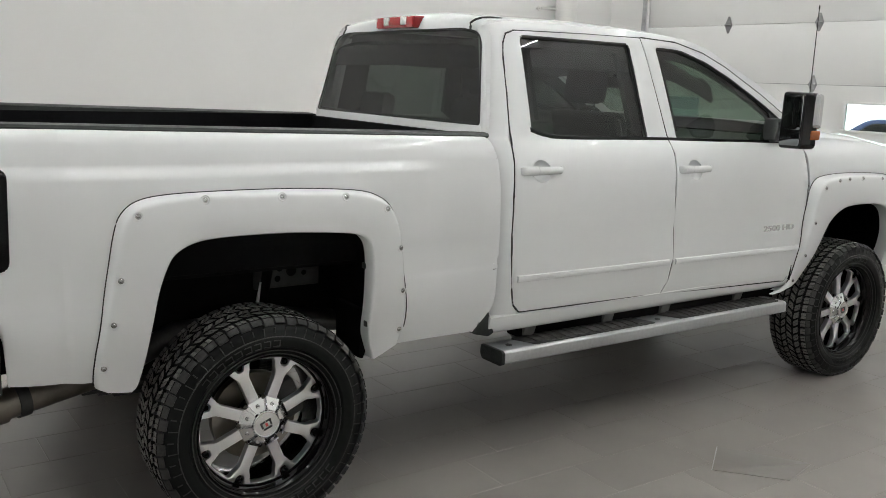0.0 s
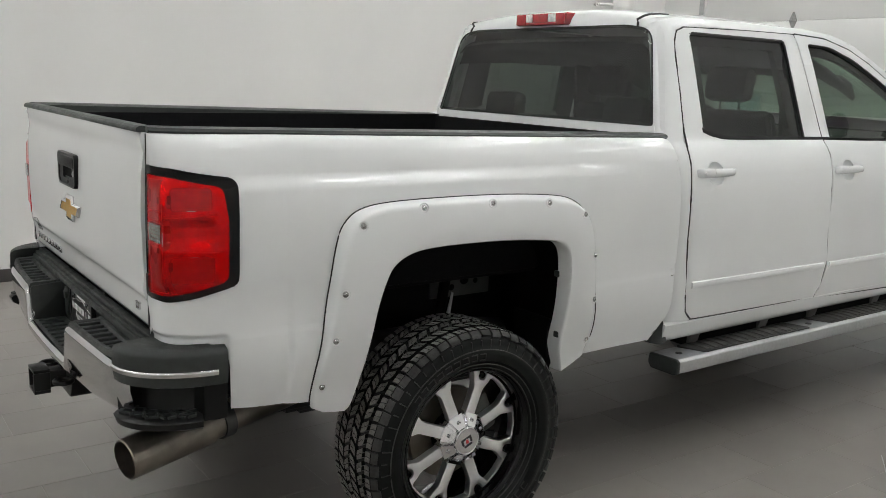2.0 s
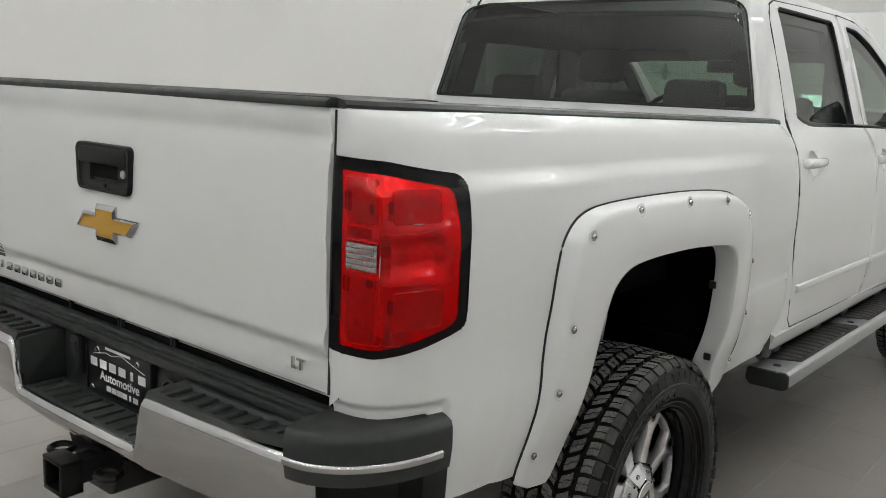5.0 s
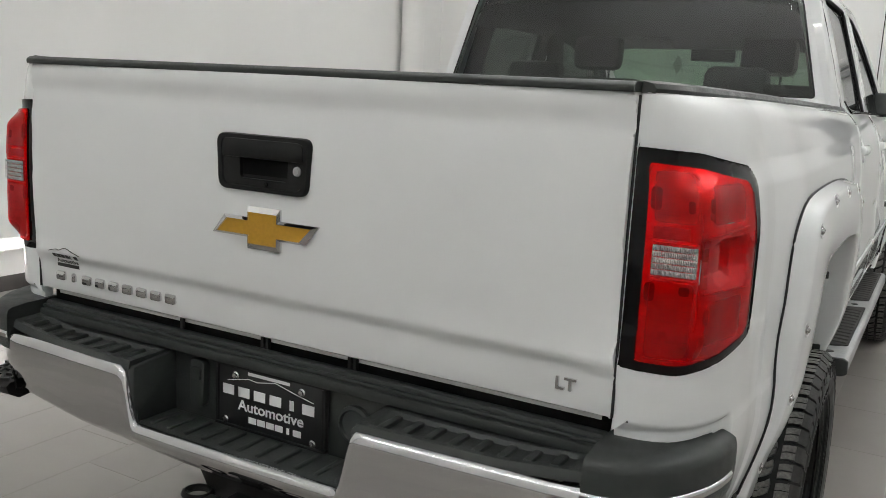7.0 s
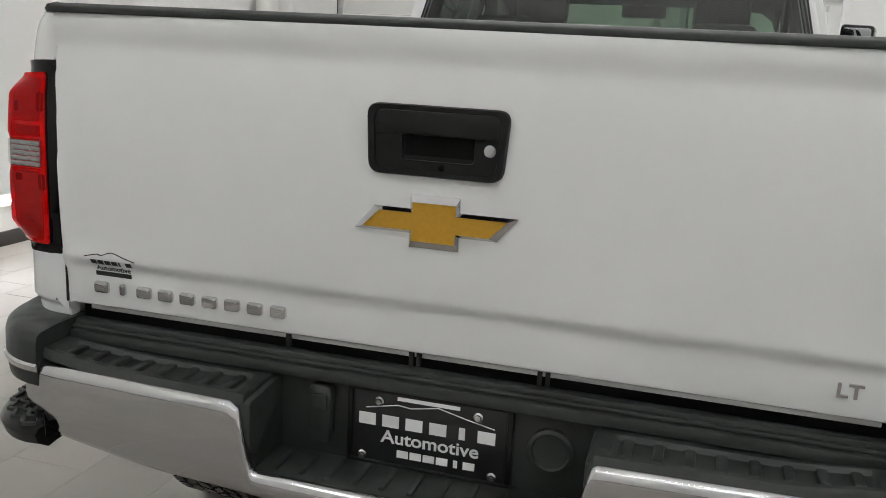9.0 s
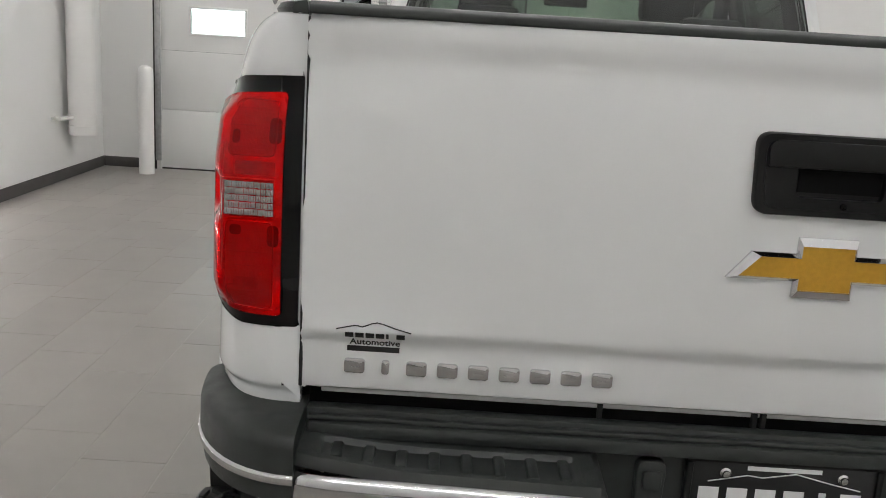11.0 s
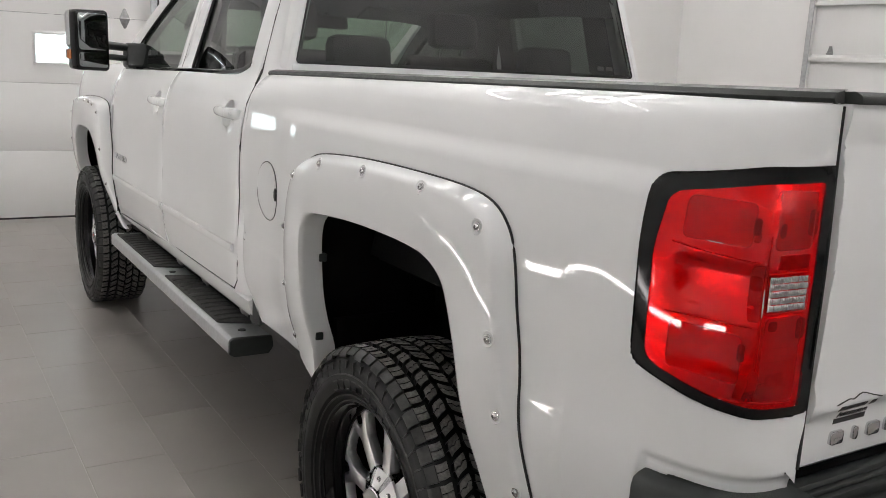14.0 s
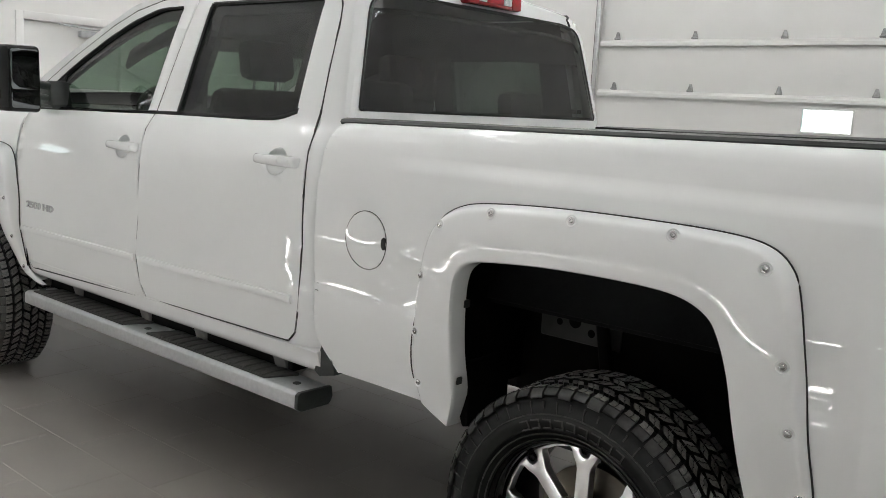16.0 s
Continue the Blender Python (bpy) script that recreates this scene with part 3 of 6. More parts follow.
BED_OUT = [(-1.15, 0.912), (-1.15, 1.545), (CORNER, top_z(CORNER)), (0.0, top_z(0)), (1.088, 1.511, 0.02), (1.112, 1.42), (1.122, 1.30), (1.127, 1.0), (1.116, 0.74, 0.03),
           (1.03, 0.640, 0.01), (0.56, 0.645), (0.54, 0.90), (0.52, 1.15, 0.08), (0.44, 1.24, 0.08), (-0.38, 1.255, 0.08), (-0.48, 1.18, 0.08), (-0.52, 0.95), (-0.575, 0.672),
           (-0.64, 0.674), (bed_u(-0.872), 0.700, 0.004), (bed_u(-0.885), 0.870, 0.03), (bed_u(-0.93), 0.922, 0.03)]
us = frange(-1.15, CORNER, 18) + [-0.695, -0.69, -0.685, -0.68, -0.676, -0.672] + frange(CORNER, 1.1, 30)[1:]
LAMP_U = [-1.130, -1.126, -1.122, -1.118, -1.11, -0.90, -0.885, -0.87, -0.855, -0.845, -0.838, -0.832, -0.828, -0.824, -0.820, -0.816]
LAMP_Z = [1.068, 1.072, 1.076, 1.079, 1.083, 1.087, 1.092, 1.10, 1.11, 1.12, 1.13, 1.385, 1.392, 1.398, 1.404, 1.41, 1.415, 1.419, 1.423, 1.427, 1.432]
zs = frange(0.66, 1.30, 12) + [1.34, 1.36] + frange(1.372, 1.428, 14) + [1.44, 1.455] + frange(1.465, 1.545, 28)


def ring_between(outer, inner, n):
    return spline(outer, n), spline(inner, n)


FLARE_X = pchip([(0.56, 0.972), (0.66, 0.985), (0.73, 0.999), (0.82, 1.022), (0.92, 1.037), (1.10, 1.047), (1.40, 1.044)])
REAR_OUTER = [(-0.572, 0.634), (-0.606, 0.662), (-0.606, 0.76), (-0.585, 0.90), (-0.560, 1.06), (-0.537, 1.19), (-0.512, 1.262), (-0.455, 1.307), (-0.34, 1.325), (-0.10, 1.330), (0.15, 1.327),
              (0.365, 1.314), (0.465, 1.294), (0.538, 1.248), (0.578, 1.17), (0.600, 1.06), (0.622, 0.90), (0.640, 0.745), (0.622, 0.650)]
REAR_INNER = [(-0.482, 0.622), (-0.462, 0.645), (-0.445, 0.72), (-0.425, 0.86), (-0.402, 0.99), (-0.372, 1.08), (-0.338, 1.128), (-0.270, 1.160), (-0.17, 1.171), (-0.02, 1.173), (0.14, 1.169),
              (0.30, 1.157), (0.375, 1.146), (0.420, 1.122), (0.442, 1.08), (0.452, 1.00), (0.458, 0.86), (0.470, 0.72), (0.505, 0.594)]
FRONT_OUTER = [(3.215, 0.580), (3.352, 0.640), (3.385, 0.76), (3.402, 0.88), (3.418, 1.04), (3.440, 1.180), (3.485, 1.248), (3.565, 1.274), (3.74, 1.285), (3.93, 1.284),
               (4.12, 1.277), (4.27, 1.262), (4.36, 1.22), (4.405, 1.14), (4.43, 1.0), (4.45, 0.86), (4.475, 0.74), (4.50, 0.65)]
FRONT_INNER = [(3.300, 0.588), (3.415, 0.628), (3.468, 0.71), (3.500, 0.80), (3.535, 0.90), (3.580, 0.99), (3.640, 1.045), (3.720, 1.082), (3.80, 1.096), (3.93, 1.100),
               (4.06, 1.096), (4.15, 1.080), (4.22, 1.045), (4.262, 0.99), (4.290, 0.92), (4.310, 0.84), (4.33, 0.75), (4.35, 0.66)]


def body_x(y, z):
    return bed_x(y, z) if y < 2 else CAB_X(z)


def flare_point(po, pi, v):
    y, z = po[0] + (pi[0] - po[0]) * v, po[1] + (pi[1] - po[1]) * v
    base = FLARE_X(z)
    grow = min(1.0, max(0.25, (FLARE_X(po[1]) - 0.96) / 0.08))
    swell = grow * (0.012 * step01(0.0, 0.12, v) + 0.013 * (1 - (max(v, 0.10) - 0.66) ** 2 / 0.3136))
    edge = body_x(po[0], po[1]) + 0.003
    x = edge + (base + swell - edge) * (1 - (1 - min(1, v / 0.10)) ** 2.2)
    return Vector((x, y, z))


def flare(outer, inner, bolts, s, label):
    a, b = ring_between(outer, inner, 5)
    rows = []
    for v in (0, 0.02, 0.045, 0.075, 0.11, 0.16, 0.22, 0.30, 0.38, 0.46, 0.54, 0.60, 0.66, 0.72, 0.78, 0.84, 0.90, 0.95, 0.99):
        rows.append([flare_point(p, q, v) for p, q in zip(a, b)])
    last = rows[-1]
    for dx, dv in ((-0.006, 1.012), (-0.016, 1.02), (-0.045, 1.025), (-0.073, 1.02)):
        rows.append([Vector((w.x + dx, p[0] + (q[0] - p[0]) * dv, p[1] + (q[1] - p[1]) * dv)) for w, p, q in zip(last, a, b)])
    bm = bmesh.new()
    loft(bm, rows)
    outward(bm)
    if sum(f.normal.x * f.calc_area() for f in bm.faces) < 0:
        bmesh.ops.reverse_faces(bm, faces=bm.faces[:])
    fl = part("fender_flare", side(bm, s), PAINT, truck, label, 50)
    bm = bmesh.new()
    tube(bm, [(body_x(p[0], p[1]) + 0.002, p[0], p[1]) for p in a[5:-4]], 0.0030, 8)
    part("gasket", side(bm, s), SEAL, fl, "black rubber gasket")
    for k, v in bolts:
        i = min(len(a) - 1, int(round(k * 5)))
        c = flare_point(a[i], b[i], v)
        t = (flare_point(a[i], b[i], v + 0.04) - flare_point(a[i], b[i], v - 0.04)).normalized()
        n = Vector((1, 0, 0)) - t * t.x
        rot = n.normalized().to_track_quat("X", "Z").to_matrix().to_4x4()
        bm = bmesh.new()
        lathe(bm, [(0.0006, 0.0175), (0.0022, 0.0165), (0.0016, 0.0135), (0.0006, 0.0125)], 20)
        moved(bm, Matrix.Translation(c) @ rot)
        part("bolt_pocket", side(bm, s), PAINT, fl)
        bm = bmesh.new()
        lathe(bm, [(0.0008, 0.0105), (0.0024, 0.0100), (0.0028, 0.0068), (0.0052, 0.0064), (0.0070, 0.0046), (0.0073, 0.0028), (0.0046, 0.0024), (0.0046, 0.0001)], 14)
        moved(bm, Matrix.Translation(c) @ rot)
        part("bolt", side(bm, s), BOLT, fl)
    for y, z in ((0.452, 1.0), (0.466, 0.755)):
        if outer is REAR_OUTER:
            bm = boxed(0.976, 1.000, y - 0.010, y + 0.010, z - 0.012, z + 0.012, 0.003)
            part("flare_clip", side(bm, s), PLASTIC, fl, "black plastic clip")
    return fl


REAR_BOLTS = [(1.75, 0.17), (3, 0.2), (4.1, 0.2), (6.35, 0.16), (8.35, 0.14), (9.55, 0.15), (10.7, 0.15), (12.9, 0.16), (14.75, 0.15), (15.9, 0.15), (17.1, 0.16)]
FRONT_BOLTS = [(1.1, 0.40), (2.6, 0.28), (4.1, 0.24), (5.9, 0.18), (7.35, 0.16), (8.1, 0.15), (8.9, 0.15), (9.9, 0.15), (11.0, 0.16), (12.4, 0.18), (14.0, 0.2), (15.6, 0.2)]

LAMP_OUT = rounded([(-1.149, 1.053, 0.004), (-1.149, 1.452, 0.004), (-0.98, 1.446), (bed_u(-0.863) + 0.012, 1.418, 0.028), (bed_u(-0.851), 1.30), (bed_u(-0.854), 1.098, 0.030), (-0.905, 1.062, 0.05), (-1.02, 1.048)], 0.03, 6)
LENS_OUT = rounded([(-1.127, 1.071, 0.008), (-1.127, 1.427, 0.010), (-0.98, 1.420), (bed_u(-0.895), 1.394, 0.022), (bed_u(-0.882), 1.30), (bed_u(-0.884), 1.112, 0.026), (-0.925, 1.080, 0.05), (-1.02, 1.068)], 0.03, 6)
REV_OUT = rounded([(-1.112, 1.232), (-1.112, 1.286), (-1.012, 1.286), (-1.012, 1.232)], 0.006, 3)


def pocket(u, z, margin):
    """One inside the lamp's opening, nought outside it."""
    edge = min(bed_u(-0.882) - u, z - 1.070, 1.425 - z, 0.913 * (z - 1.125) - 0.407 * (u + 0.815), 0.979 * (1.420 - z) - 0.206 * (u + 0.98), 0.75 * (1.396 - z) - 0.66 * (u + 0.86), 0.64 * (z - 1.10) - 0.77 * (u + 0.865), u + 1.127)
    return step01(margin, margin + 0.006, edge)


def lens_place(u, z, o=0.0):
    """The cover swells slightly, with a wedge cut across its outer half."""
    wedge = step01(1.208, 1.240, z) * (1 - step01(1.284, 1.302, z))
    outer = step01(-1.015, -0.985, u)
    cut = 0.025 * wedge * (1 - step01(-0.880, -0.838, u)) * (0.30 + 0.70 * min(1.0, max(0.0, (u + 1.0) / 0.15))) * outer
    crest = 0.003 * math.exp(-((u + 1.0) / 0.016) ** 2) + 0.026 * math.exp(-((u + 0.995) / 0.062) ** 2) * step01(1.07, 1.12, z) * (1 - step01(1.375, 1.43, z))
    return bed_place(u, z, -0.0085 - crest + cut + o)


def lens_patch(u0, u1, z0, z1, r=0.003, d=0.0022, n=4):
    """A small plate behind the lens."""
    return skin([rounded([(u0, z0), (u0, z1), (u1, z1), (u1, z0)], r)], lambda u, z, o: lens_place(u, z, d + o), frange(u0, u1, n), frange(z0, z1, n), 0.002 if n < 5 else 0.0003, 0)


for s in (1, -1):
    # bed side
    part("bed_side", side(skin([rounded(BED_OUT, 0.0)], lambda u, z, o: bed_place(u, z, o + 0.04 * pocket(u, z, 0.016) + 0.013 * (1 - step01(0.934, 0.952, z)) * (1 - step01(-0.830, -0.806, u))), sorted(us + LAMP_U + [-0.812, -0.808, -0.804, -0.80]), sorted(zs + LAMP_Z + [0.930, 0.935, 0.940, 0.945, 0.950, 0.955]), 0.025), s), PAINT, truck, "glossy white steel bed side")
    flare(REAR_OUTER, REAR_INNER, REAR_BOLTS, s, "white bolt-on fender flare with exposed bolts")
    flare(FRONT_OUTER, FRONT_INNER, FRONT_BOLTS, s, "white bolt-on fender flare with exposed bolts")
    # rail cap
    rows = []
    for y in [-1.066, -1.058, -1.052, -1.046, -1.03] + frange(-1.0, 1.105, 24):
        z = top_z(y)
        e = bed_x(y, z) if y > CORNER else max(0.826, bed_place(bed_u(y), z).x)
        rows.append([(e - 0.004, y, z - 0.004), (e + 0.001, y, z + 0.004), (e - 0.005, y, z + 0.013), (e - 0.03, y, z + 0.018), (0.815, y, z + 0.016), (0.813 - 0.021 * step01(-1.052, -1.046, y), y, z + 0.008), (0.812 - 0.022 * step01(-1.052, -1.046, y), y, z - 0.004 - 0.046 * step01(-1.052, -1.046, y))])
    bm = bmesh.new()
    loft(bm, rows)
    for r in (rows[0], rows[-1]):
        bm.faces.new([bm.verts.new(p) for p in r])
    part("bed_rail_cap", side(outward(bm), s), PLASTIC, truck, "black plastic rail cap")
    # inner wall of the bed
    bm = boxed(0.76, 0.792, -1.02, 1.10, 0.98, 1.525, 0.004)
    box(bm, 0.52, 0.76, -0.42, 0.42, 0.98, 1.18, 0.03)
    part("bed_wall", side(bm, s), LINER, truck, "black bed liner wall")
    # tail lamp
    lamp = part("tail_lamp", side(skin([LAMP_OUT], lambda u, z, o: bed_place(u, z, -0.004 + o + 0.034 * pocket(u, z, 0.012)), sorted(frange(-1.10, -0.8, 12) + LAMP_U), sorted(frange(1.14, 1.38, 8) + LAMP_Z), 0.012), s), GLOSS_BLACK, truck, "red tail lamp with a gloss black surround")
    part("reflector", side(skin([LENS_OUT], lambda u, z, o: lens_place(u, z, 0.003), frange(-1.13, -0.8, 24), frange(1.06, 1.44, 40), 0.0, lip=False), s), REFLECTOR, lamp)
    part("lens", side(skin([LENS_OUT], lens_place, frange(-1.13, -0.8, 30), frange(1.06, 1.44, 60), 0.010, 0.002), s), RED_LENS, lamp, "red plastic lens", 22)
    rng = random.Random(5)
    bm = bmesh.new()
    for i in range(20):
        for j in range(5):
            u0, u1, z0, z1 = -1.112 + i * 0.005, -1.107 + i * 0.005, 1.232 + j * 0.0108, 1.2428 + j * 0.0108
            tip = bm.verts.new(lens_place(u0 + (u1 - u0) * rng.uniform(0.2, 0.8), z0 + (z1 - z0) * rng.uniform(0.2, 0.8), -0.0026))
            ring = [bm.verts.new(lens_place(u, z, 0.0004)) for u, z in ((u0, z0), (u1, z0), (u1, z1), (u0, z1))]
            for m in range(4):
                bm.faces.new((ring[m], ring[(m + 1) % 4], tip))
    part("reverse_reflector", side(outward(bm), s), CRYSTAL, lamp, "", 5)
    part("reverse_lens", side(skin([REV_OUT], lambda u, z, o: lens_place(u, z, -0.0045 + o), frange(-1.11, -1.0, 10), [1.25, 1.26, 1.27], 0.004, 0.001), s), CLEAR_LENS, lamp, "clear reversing lens")
    for u0, u1, z0, z1 in ((-0.972, -0.850, 1.326, 1.392), (-0.976, -0.846, 1.112, 1.190), (-1.112, -1.014, 1.326, 1.412), (-1.112, -1.014, 1.082, 1.222)):
        part("lamp_box", side(lens_patch(u0, u1, z0, z1, 0.010, 0.0026, 14), s), LAMP_BOX, lamp)
        bm = bmesh.new()
        loop = rounded([(u0, z0), (u0, z1), (u1, z1), (u1, z0)], 0.012, 4)
        tube(bm, [lens_place(u, z, 0.0020) for u, z in loop + loop[:1]], 0.0011, 5, False)
        part("lamp_edge", side(bm, s), LAMP_EDGE, lamp)
    for u0, u1, z0, z1 in ((-1.000, -0.980, 1.215, 1.300), (-0.992, -0.975, 1.084, 1.13), (-0.985, -0.972, 1.335, 1.352)):
        part("lamp_step", side(lens_patch(u0, u1, z0, z1, 0.005, 0.0026, 8), s), CHAMBER, lamp)
    for u0, u1, z0, z1 in ((-1.113, -1.030, 1.296, 1.318), (-1.085, -1.03, 1.112, 1.132)):
        part("lamp_chamber", side(lens_patch(u0, u1, z0, z1), s), CHAMBER, lamp)
    for u0, u1, z0, z1 in ((-1.122, -1.098, 1.346, 1.386), (-1.036, -1.020, 1.344, 1.366), (-1.122, -1.100, 1.184, 1.218), (-1.046, -1.022, 1.200, 1.216)):
        part("bulb_socket", side(lens_patch(u0, u1, z0, z1, 0.009), s), SOCKET, lamp)
    for u0, u1, z0, z1, m, n in ((-0.999, -0.980, 1.262, 1.285, AMBER, "turn_bulb"), (-0.982, -0.970, 1.346, 1.372, SOCKET, "bulb_socket"), (-0.982, -0.970, 1.150, 1.178, SOCKET, "bulb_socket")):
        part(n, side(lens_patch(u0, u1, z0, z1, 0.006, 0.0012), s), m, lamp)
    for z0 in (1.108, 1.118, 1.150, 1.172, 1.338, 1.372, 1.398):
        part("prism_bar", side(lens_patch(-1.092, -1.012, z0, z0 + 0.0014, 0.0004), s), CHAMBER, lamp)
    for pts in ([(-1.112, 1.412), (-1.02, 1.412), (-1.004, 1.404)], [(-1.112, 1.290), (-1.01, 1.290)], [(-1.112, 1.228), (-1.01, 1.228)], [(-1.004, 1.404), (-1.004, 1.08)],
                [(-0.99, 1.306), (-0.90, 1.309), (-0.835, 1.316)], [(-0.99, 1.206), (-0.90, 1.204), (-0.835, 1.202)], [(-1.112, 1.080), (-0.95, 1.078)]):
        bm = bmesh.new()
        tube(bm, [lens_place(q[0], q[1], 0.0022) for q in spline(pts, 5)], 0.0012, 6)
        part("lamp_divider", side(bm, s), CHAMBER, lamp)

# fuel door on the driver side
# black ring draws the shaded gap on the uncut bed side
bm = bmesh.new()
ring = [bed_place(0.872 + 0.097 * math.cos(a), 1.137 + 0.097 * math.sin(a), -0.001) for a in frange(0, 2 * math.pi, 40)[:-1]]
tube(bm, ring + [ring[0]], 0.0014, 6, False)
fd = part("fuel_door_gap", side(bm, -1), SEAL, truck, "thin round fuel door gap")
circle = [(0.872 + 0.0945 * math.cos(a), 1.137 + 0.0945 * math.sin(a)) for a in frange(0, 2 * math.pi, 40)[:-1]]
fuel = part("fuel_door", side(skin([circle], lambda u, z, o: bed_place(u, z, -0.0025 + o), frange(0.8, 1.01, 6), frange(1.03, 1.24, 6), 0.004, 0.001), -1), PAINT, truck, "round white fuel door")
# black plug, standing proud, colours in the shade of the finger notch
bm = prism(rounded([(0.778, 1.119), (0.787, 1.115), (0.796, 1.124), (0.798, 1.137), (0.796, 1.150), (0.787, 1.159), (0.778, 1.155)], 0.004), bed_x(0.776, 1.137) - 0.004, bed_x(0.776, 1.137) + 0.0045, "x", 0.001)
part("finger_notch", side(bm, -1), SEAL, fuel, "black plug standing for the shade in the finger notch")

# bed floor, front wall
part("bed_floor", boxed(-0.76, 0.76, -1.02, 1.10, 0.96, 0.99, 0.004), LINER, truck, "black bed liner floor")
part("bed_front_wall", boxed(-0.90, 0.90, 1.075, 1.105, 0.98, 1.515, 0.006), LINER, truck, "black bed front wall")

# ---- tailgate ----
GATE_Y = pchip([(0.94, 1.066), (0.99, 1.070), (1.022, 1.072), (1.038, 1.0755), (1.054, 1.0865), (1.068, 1.0905), (1.11, 1.0935), (1.25, 1.0975), (1.36, 1.0970), (1.41, 1.0948), (1.445, 1.0915),
                (1.468, 1.0876), (1.481, 1.0864), (1.496, 1.0882), (1.513, 1.0925), (1.535, 1.0935), (1.55, 1.086)])


def gate_place(x, z, o=0.0):
    return Vector((x, -GATE_Y(z) + o + 0.012 * abs(x / 0.8) ** 2.5 * step01(1.05, 1.09, z), z))


gate = part("tailgate", skin([rounded([(-0.8075, 0.951), (0.8075, 0.951), (0.8075, 1.42), (0.8075, 1.547), (-0.8075, 1.547), (-0.8075, 1.42)], 0.008)], gate_place,
            frange(-0.78, 0.78, 20), [0.97, 0.99, 1.008, 1.022, 1.03, 1.038, 1.046, 1.054, 1.061, 1.068, 1.085, 1.10, 1.13, 1.17, 1.21, 1.25, 1.29, 1.33, 1.37, 1.40, 1.42, 1.44, 1.455, 1.468, 1.477, 1.485, 1.494, 1.503, 1.512, 1.52, 1.53, 1.54], 0.05, 0.003), PAINT, truck, "closed glossy white tailgate")
# black tube each side puts the tailgate gap's shade into colour
for s in (1, -1):
    bm = bmesh.new()
    tube(bm, [(s * 0.8098, TAIL_Y + 0.0005 + 0.006 * step01(1.25, 1.54, z), z) for z in frange(0.953, 1.540, 40)], 0.0030, 8)
    part("gap_seal", bm, SEAL, gate, "black tube drawing the shaded tailgate gap")
bm = prism(rounded([(-1.092, 1.544), (-1.092, 1.556), (-1.08, 1.563), (-1.03, 1.560), (-1.03, 1.544)], 0.004), -0.807, 0.807, "x")
part("gate_cap", bm, PLASTIC, gate, "black plastic top cap")
part("gate_inner", boxed(-0.79, 0.79, -1.045, -1.02, 0.96, 1.545, 0.004), LINER, gate)
# sill coloured near-black to stand for the shaded gap below the tailgate
bm = boxed(-0.80, 0.80, -1.035, -0.99, 0.86, 0.965, 0.006)
part("sill", bm, UNDER, truck, "near-black bed sill for the shade under the tailgate")
for x in (-0.31, -0.05, -0.035, 0.20, 0.215):
    part("sill_clip", boxed(x - 0.004, x + 0.004, -1.046, -1.036, 0.915, 0.953), SEAL, truck)
bm = boxed(-0.78, 0.78, -1.036, -1.030, 0.930, 0.950, 0.002)
part("lower_sill", bm, PAINT, truck, "white sill below the tailgate")
# handle
hx0, hx1, hz0, hz1 = -0.132, 0.128, 1.291, 1.415
outer = rounded([(hx0 + 0.006, hz0), (hx1 - 0.008, hz0), (hx1, hz1), (hx0, hz1)], 0.024, 6)
bm = bmesh.new()
inner = rounded([(-0.064, hz0 + 0.028), (0.068, hz0 + 0.028), (0.070, hz0 + 0.079), (-0.066, hz0 + 0.079)], 0.009, 6)
fy = -1.1105
loft(bm, [[(x, -1.094, z) for x, z in outer], [(x, fy + 0.004, z) for x, z in outer], [(x * 0.985, fy, 1.352 + (z - 1.352) * 0.975) for x, z in outer],
          [(x * 0.90, fy + 0.0005, 1.352 + (z - 1.352) * 0.84) for x, z in outer], [(x * 0.885, fy + 0.004, 1.352 + (z - 1.352) * 0.81) for x, z in outer],
          [(x, fy + 0.004, z) for x, z in inner], [(x * 0.97, fy + 0.0118, z) for x, z in inner]], True, False)
bm.faces.new([bm.verts.new((x * 0.97, fy + 0.0118, z)) for x, z in inner])
outward(bm)
part("tailgate_latch", bm, SATIN_BLACK, gate, "black plastic tailgate handle with a key lock", 30)
bm = prism(rounded([(-0.113, 1.364, 0.006), (0.112, 1.364, 0.006), (0.113, 1.405, 0.020), (-0.114, 1.405, 0.020)], 0.010, 6), fy - 0.002, fy + 0.004, "y", 0.002)
part("pull", bm, SATIN_BLACK, gate)
# near-black plate stands for the shade inside the handle opening
part("recess", boxed(-0.061, 0.065, -1.1004, -1.0984, hz0 + 0.036, hz0 + 0.076), UNDER, gate, "near-black plate for the shade in the handle opening")
bm = bmesh.new()
lathe(bm, [(fy + 0.004, 0.0105), (fy + 0.001, 0.010), (fy + 0.0005, 0.0072), (fy - 0.001, 0.0068), (fy - 0.0012, 0.0001)], 20, "y", (0.095, 0, 1.345))
part("lock", bm, SATIN, gate, "steel key lock")
bm = bmesh.new()
lathe(bm, [(fy + 0.004, 0.005), (fy + 0.001, 0.005), (fy + 0.0008, 0.0001)], 12, "y", (0.01, 0, 1.309))
part("camera_eye", bm, GLOSS_BLACK, gate)
# cross-shaped emblem
EMB = [(-0.147, 1.178), (-0.112, 1.222), (-0.044, 1.222), (-0.044, 1.248), (0.046, 1.248), (0.046, 1.222), (0.149, 1.222), (0.114, 1.178), (0.046, 1.178), (0.046, 1.152), (-0.044, 1.152), (-0.044, 1.178)]
EMB = [(0.0005 + (x - 0.001) * 1.022, z + 0.0095) for x, z in EMB]
EC = Vector((0.0005, 1.2095))
bm = bmesh.new()
shrink = lambda f: [(EC.x + (x - EC.x) * (1 - (1 - f) * 0.62), EC.y + (z - EC.y) * (1 - (1 - f) * 1.45)) for x, z in EMB]
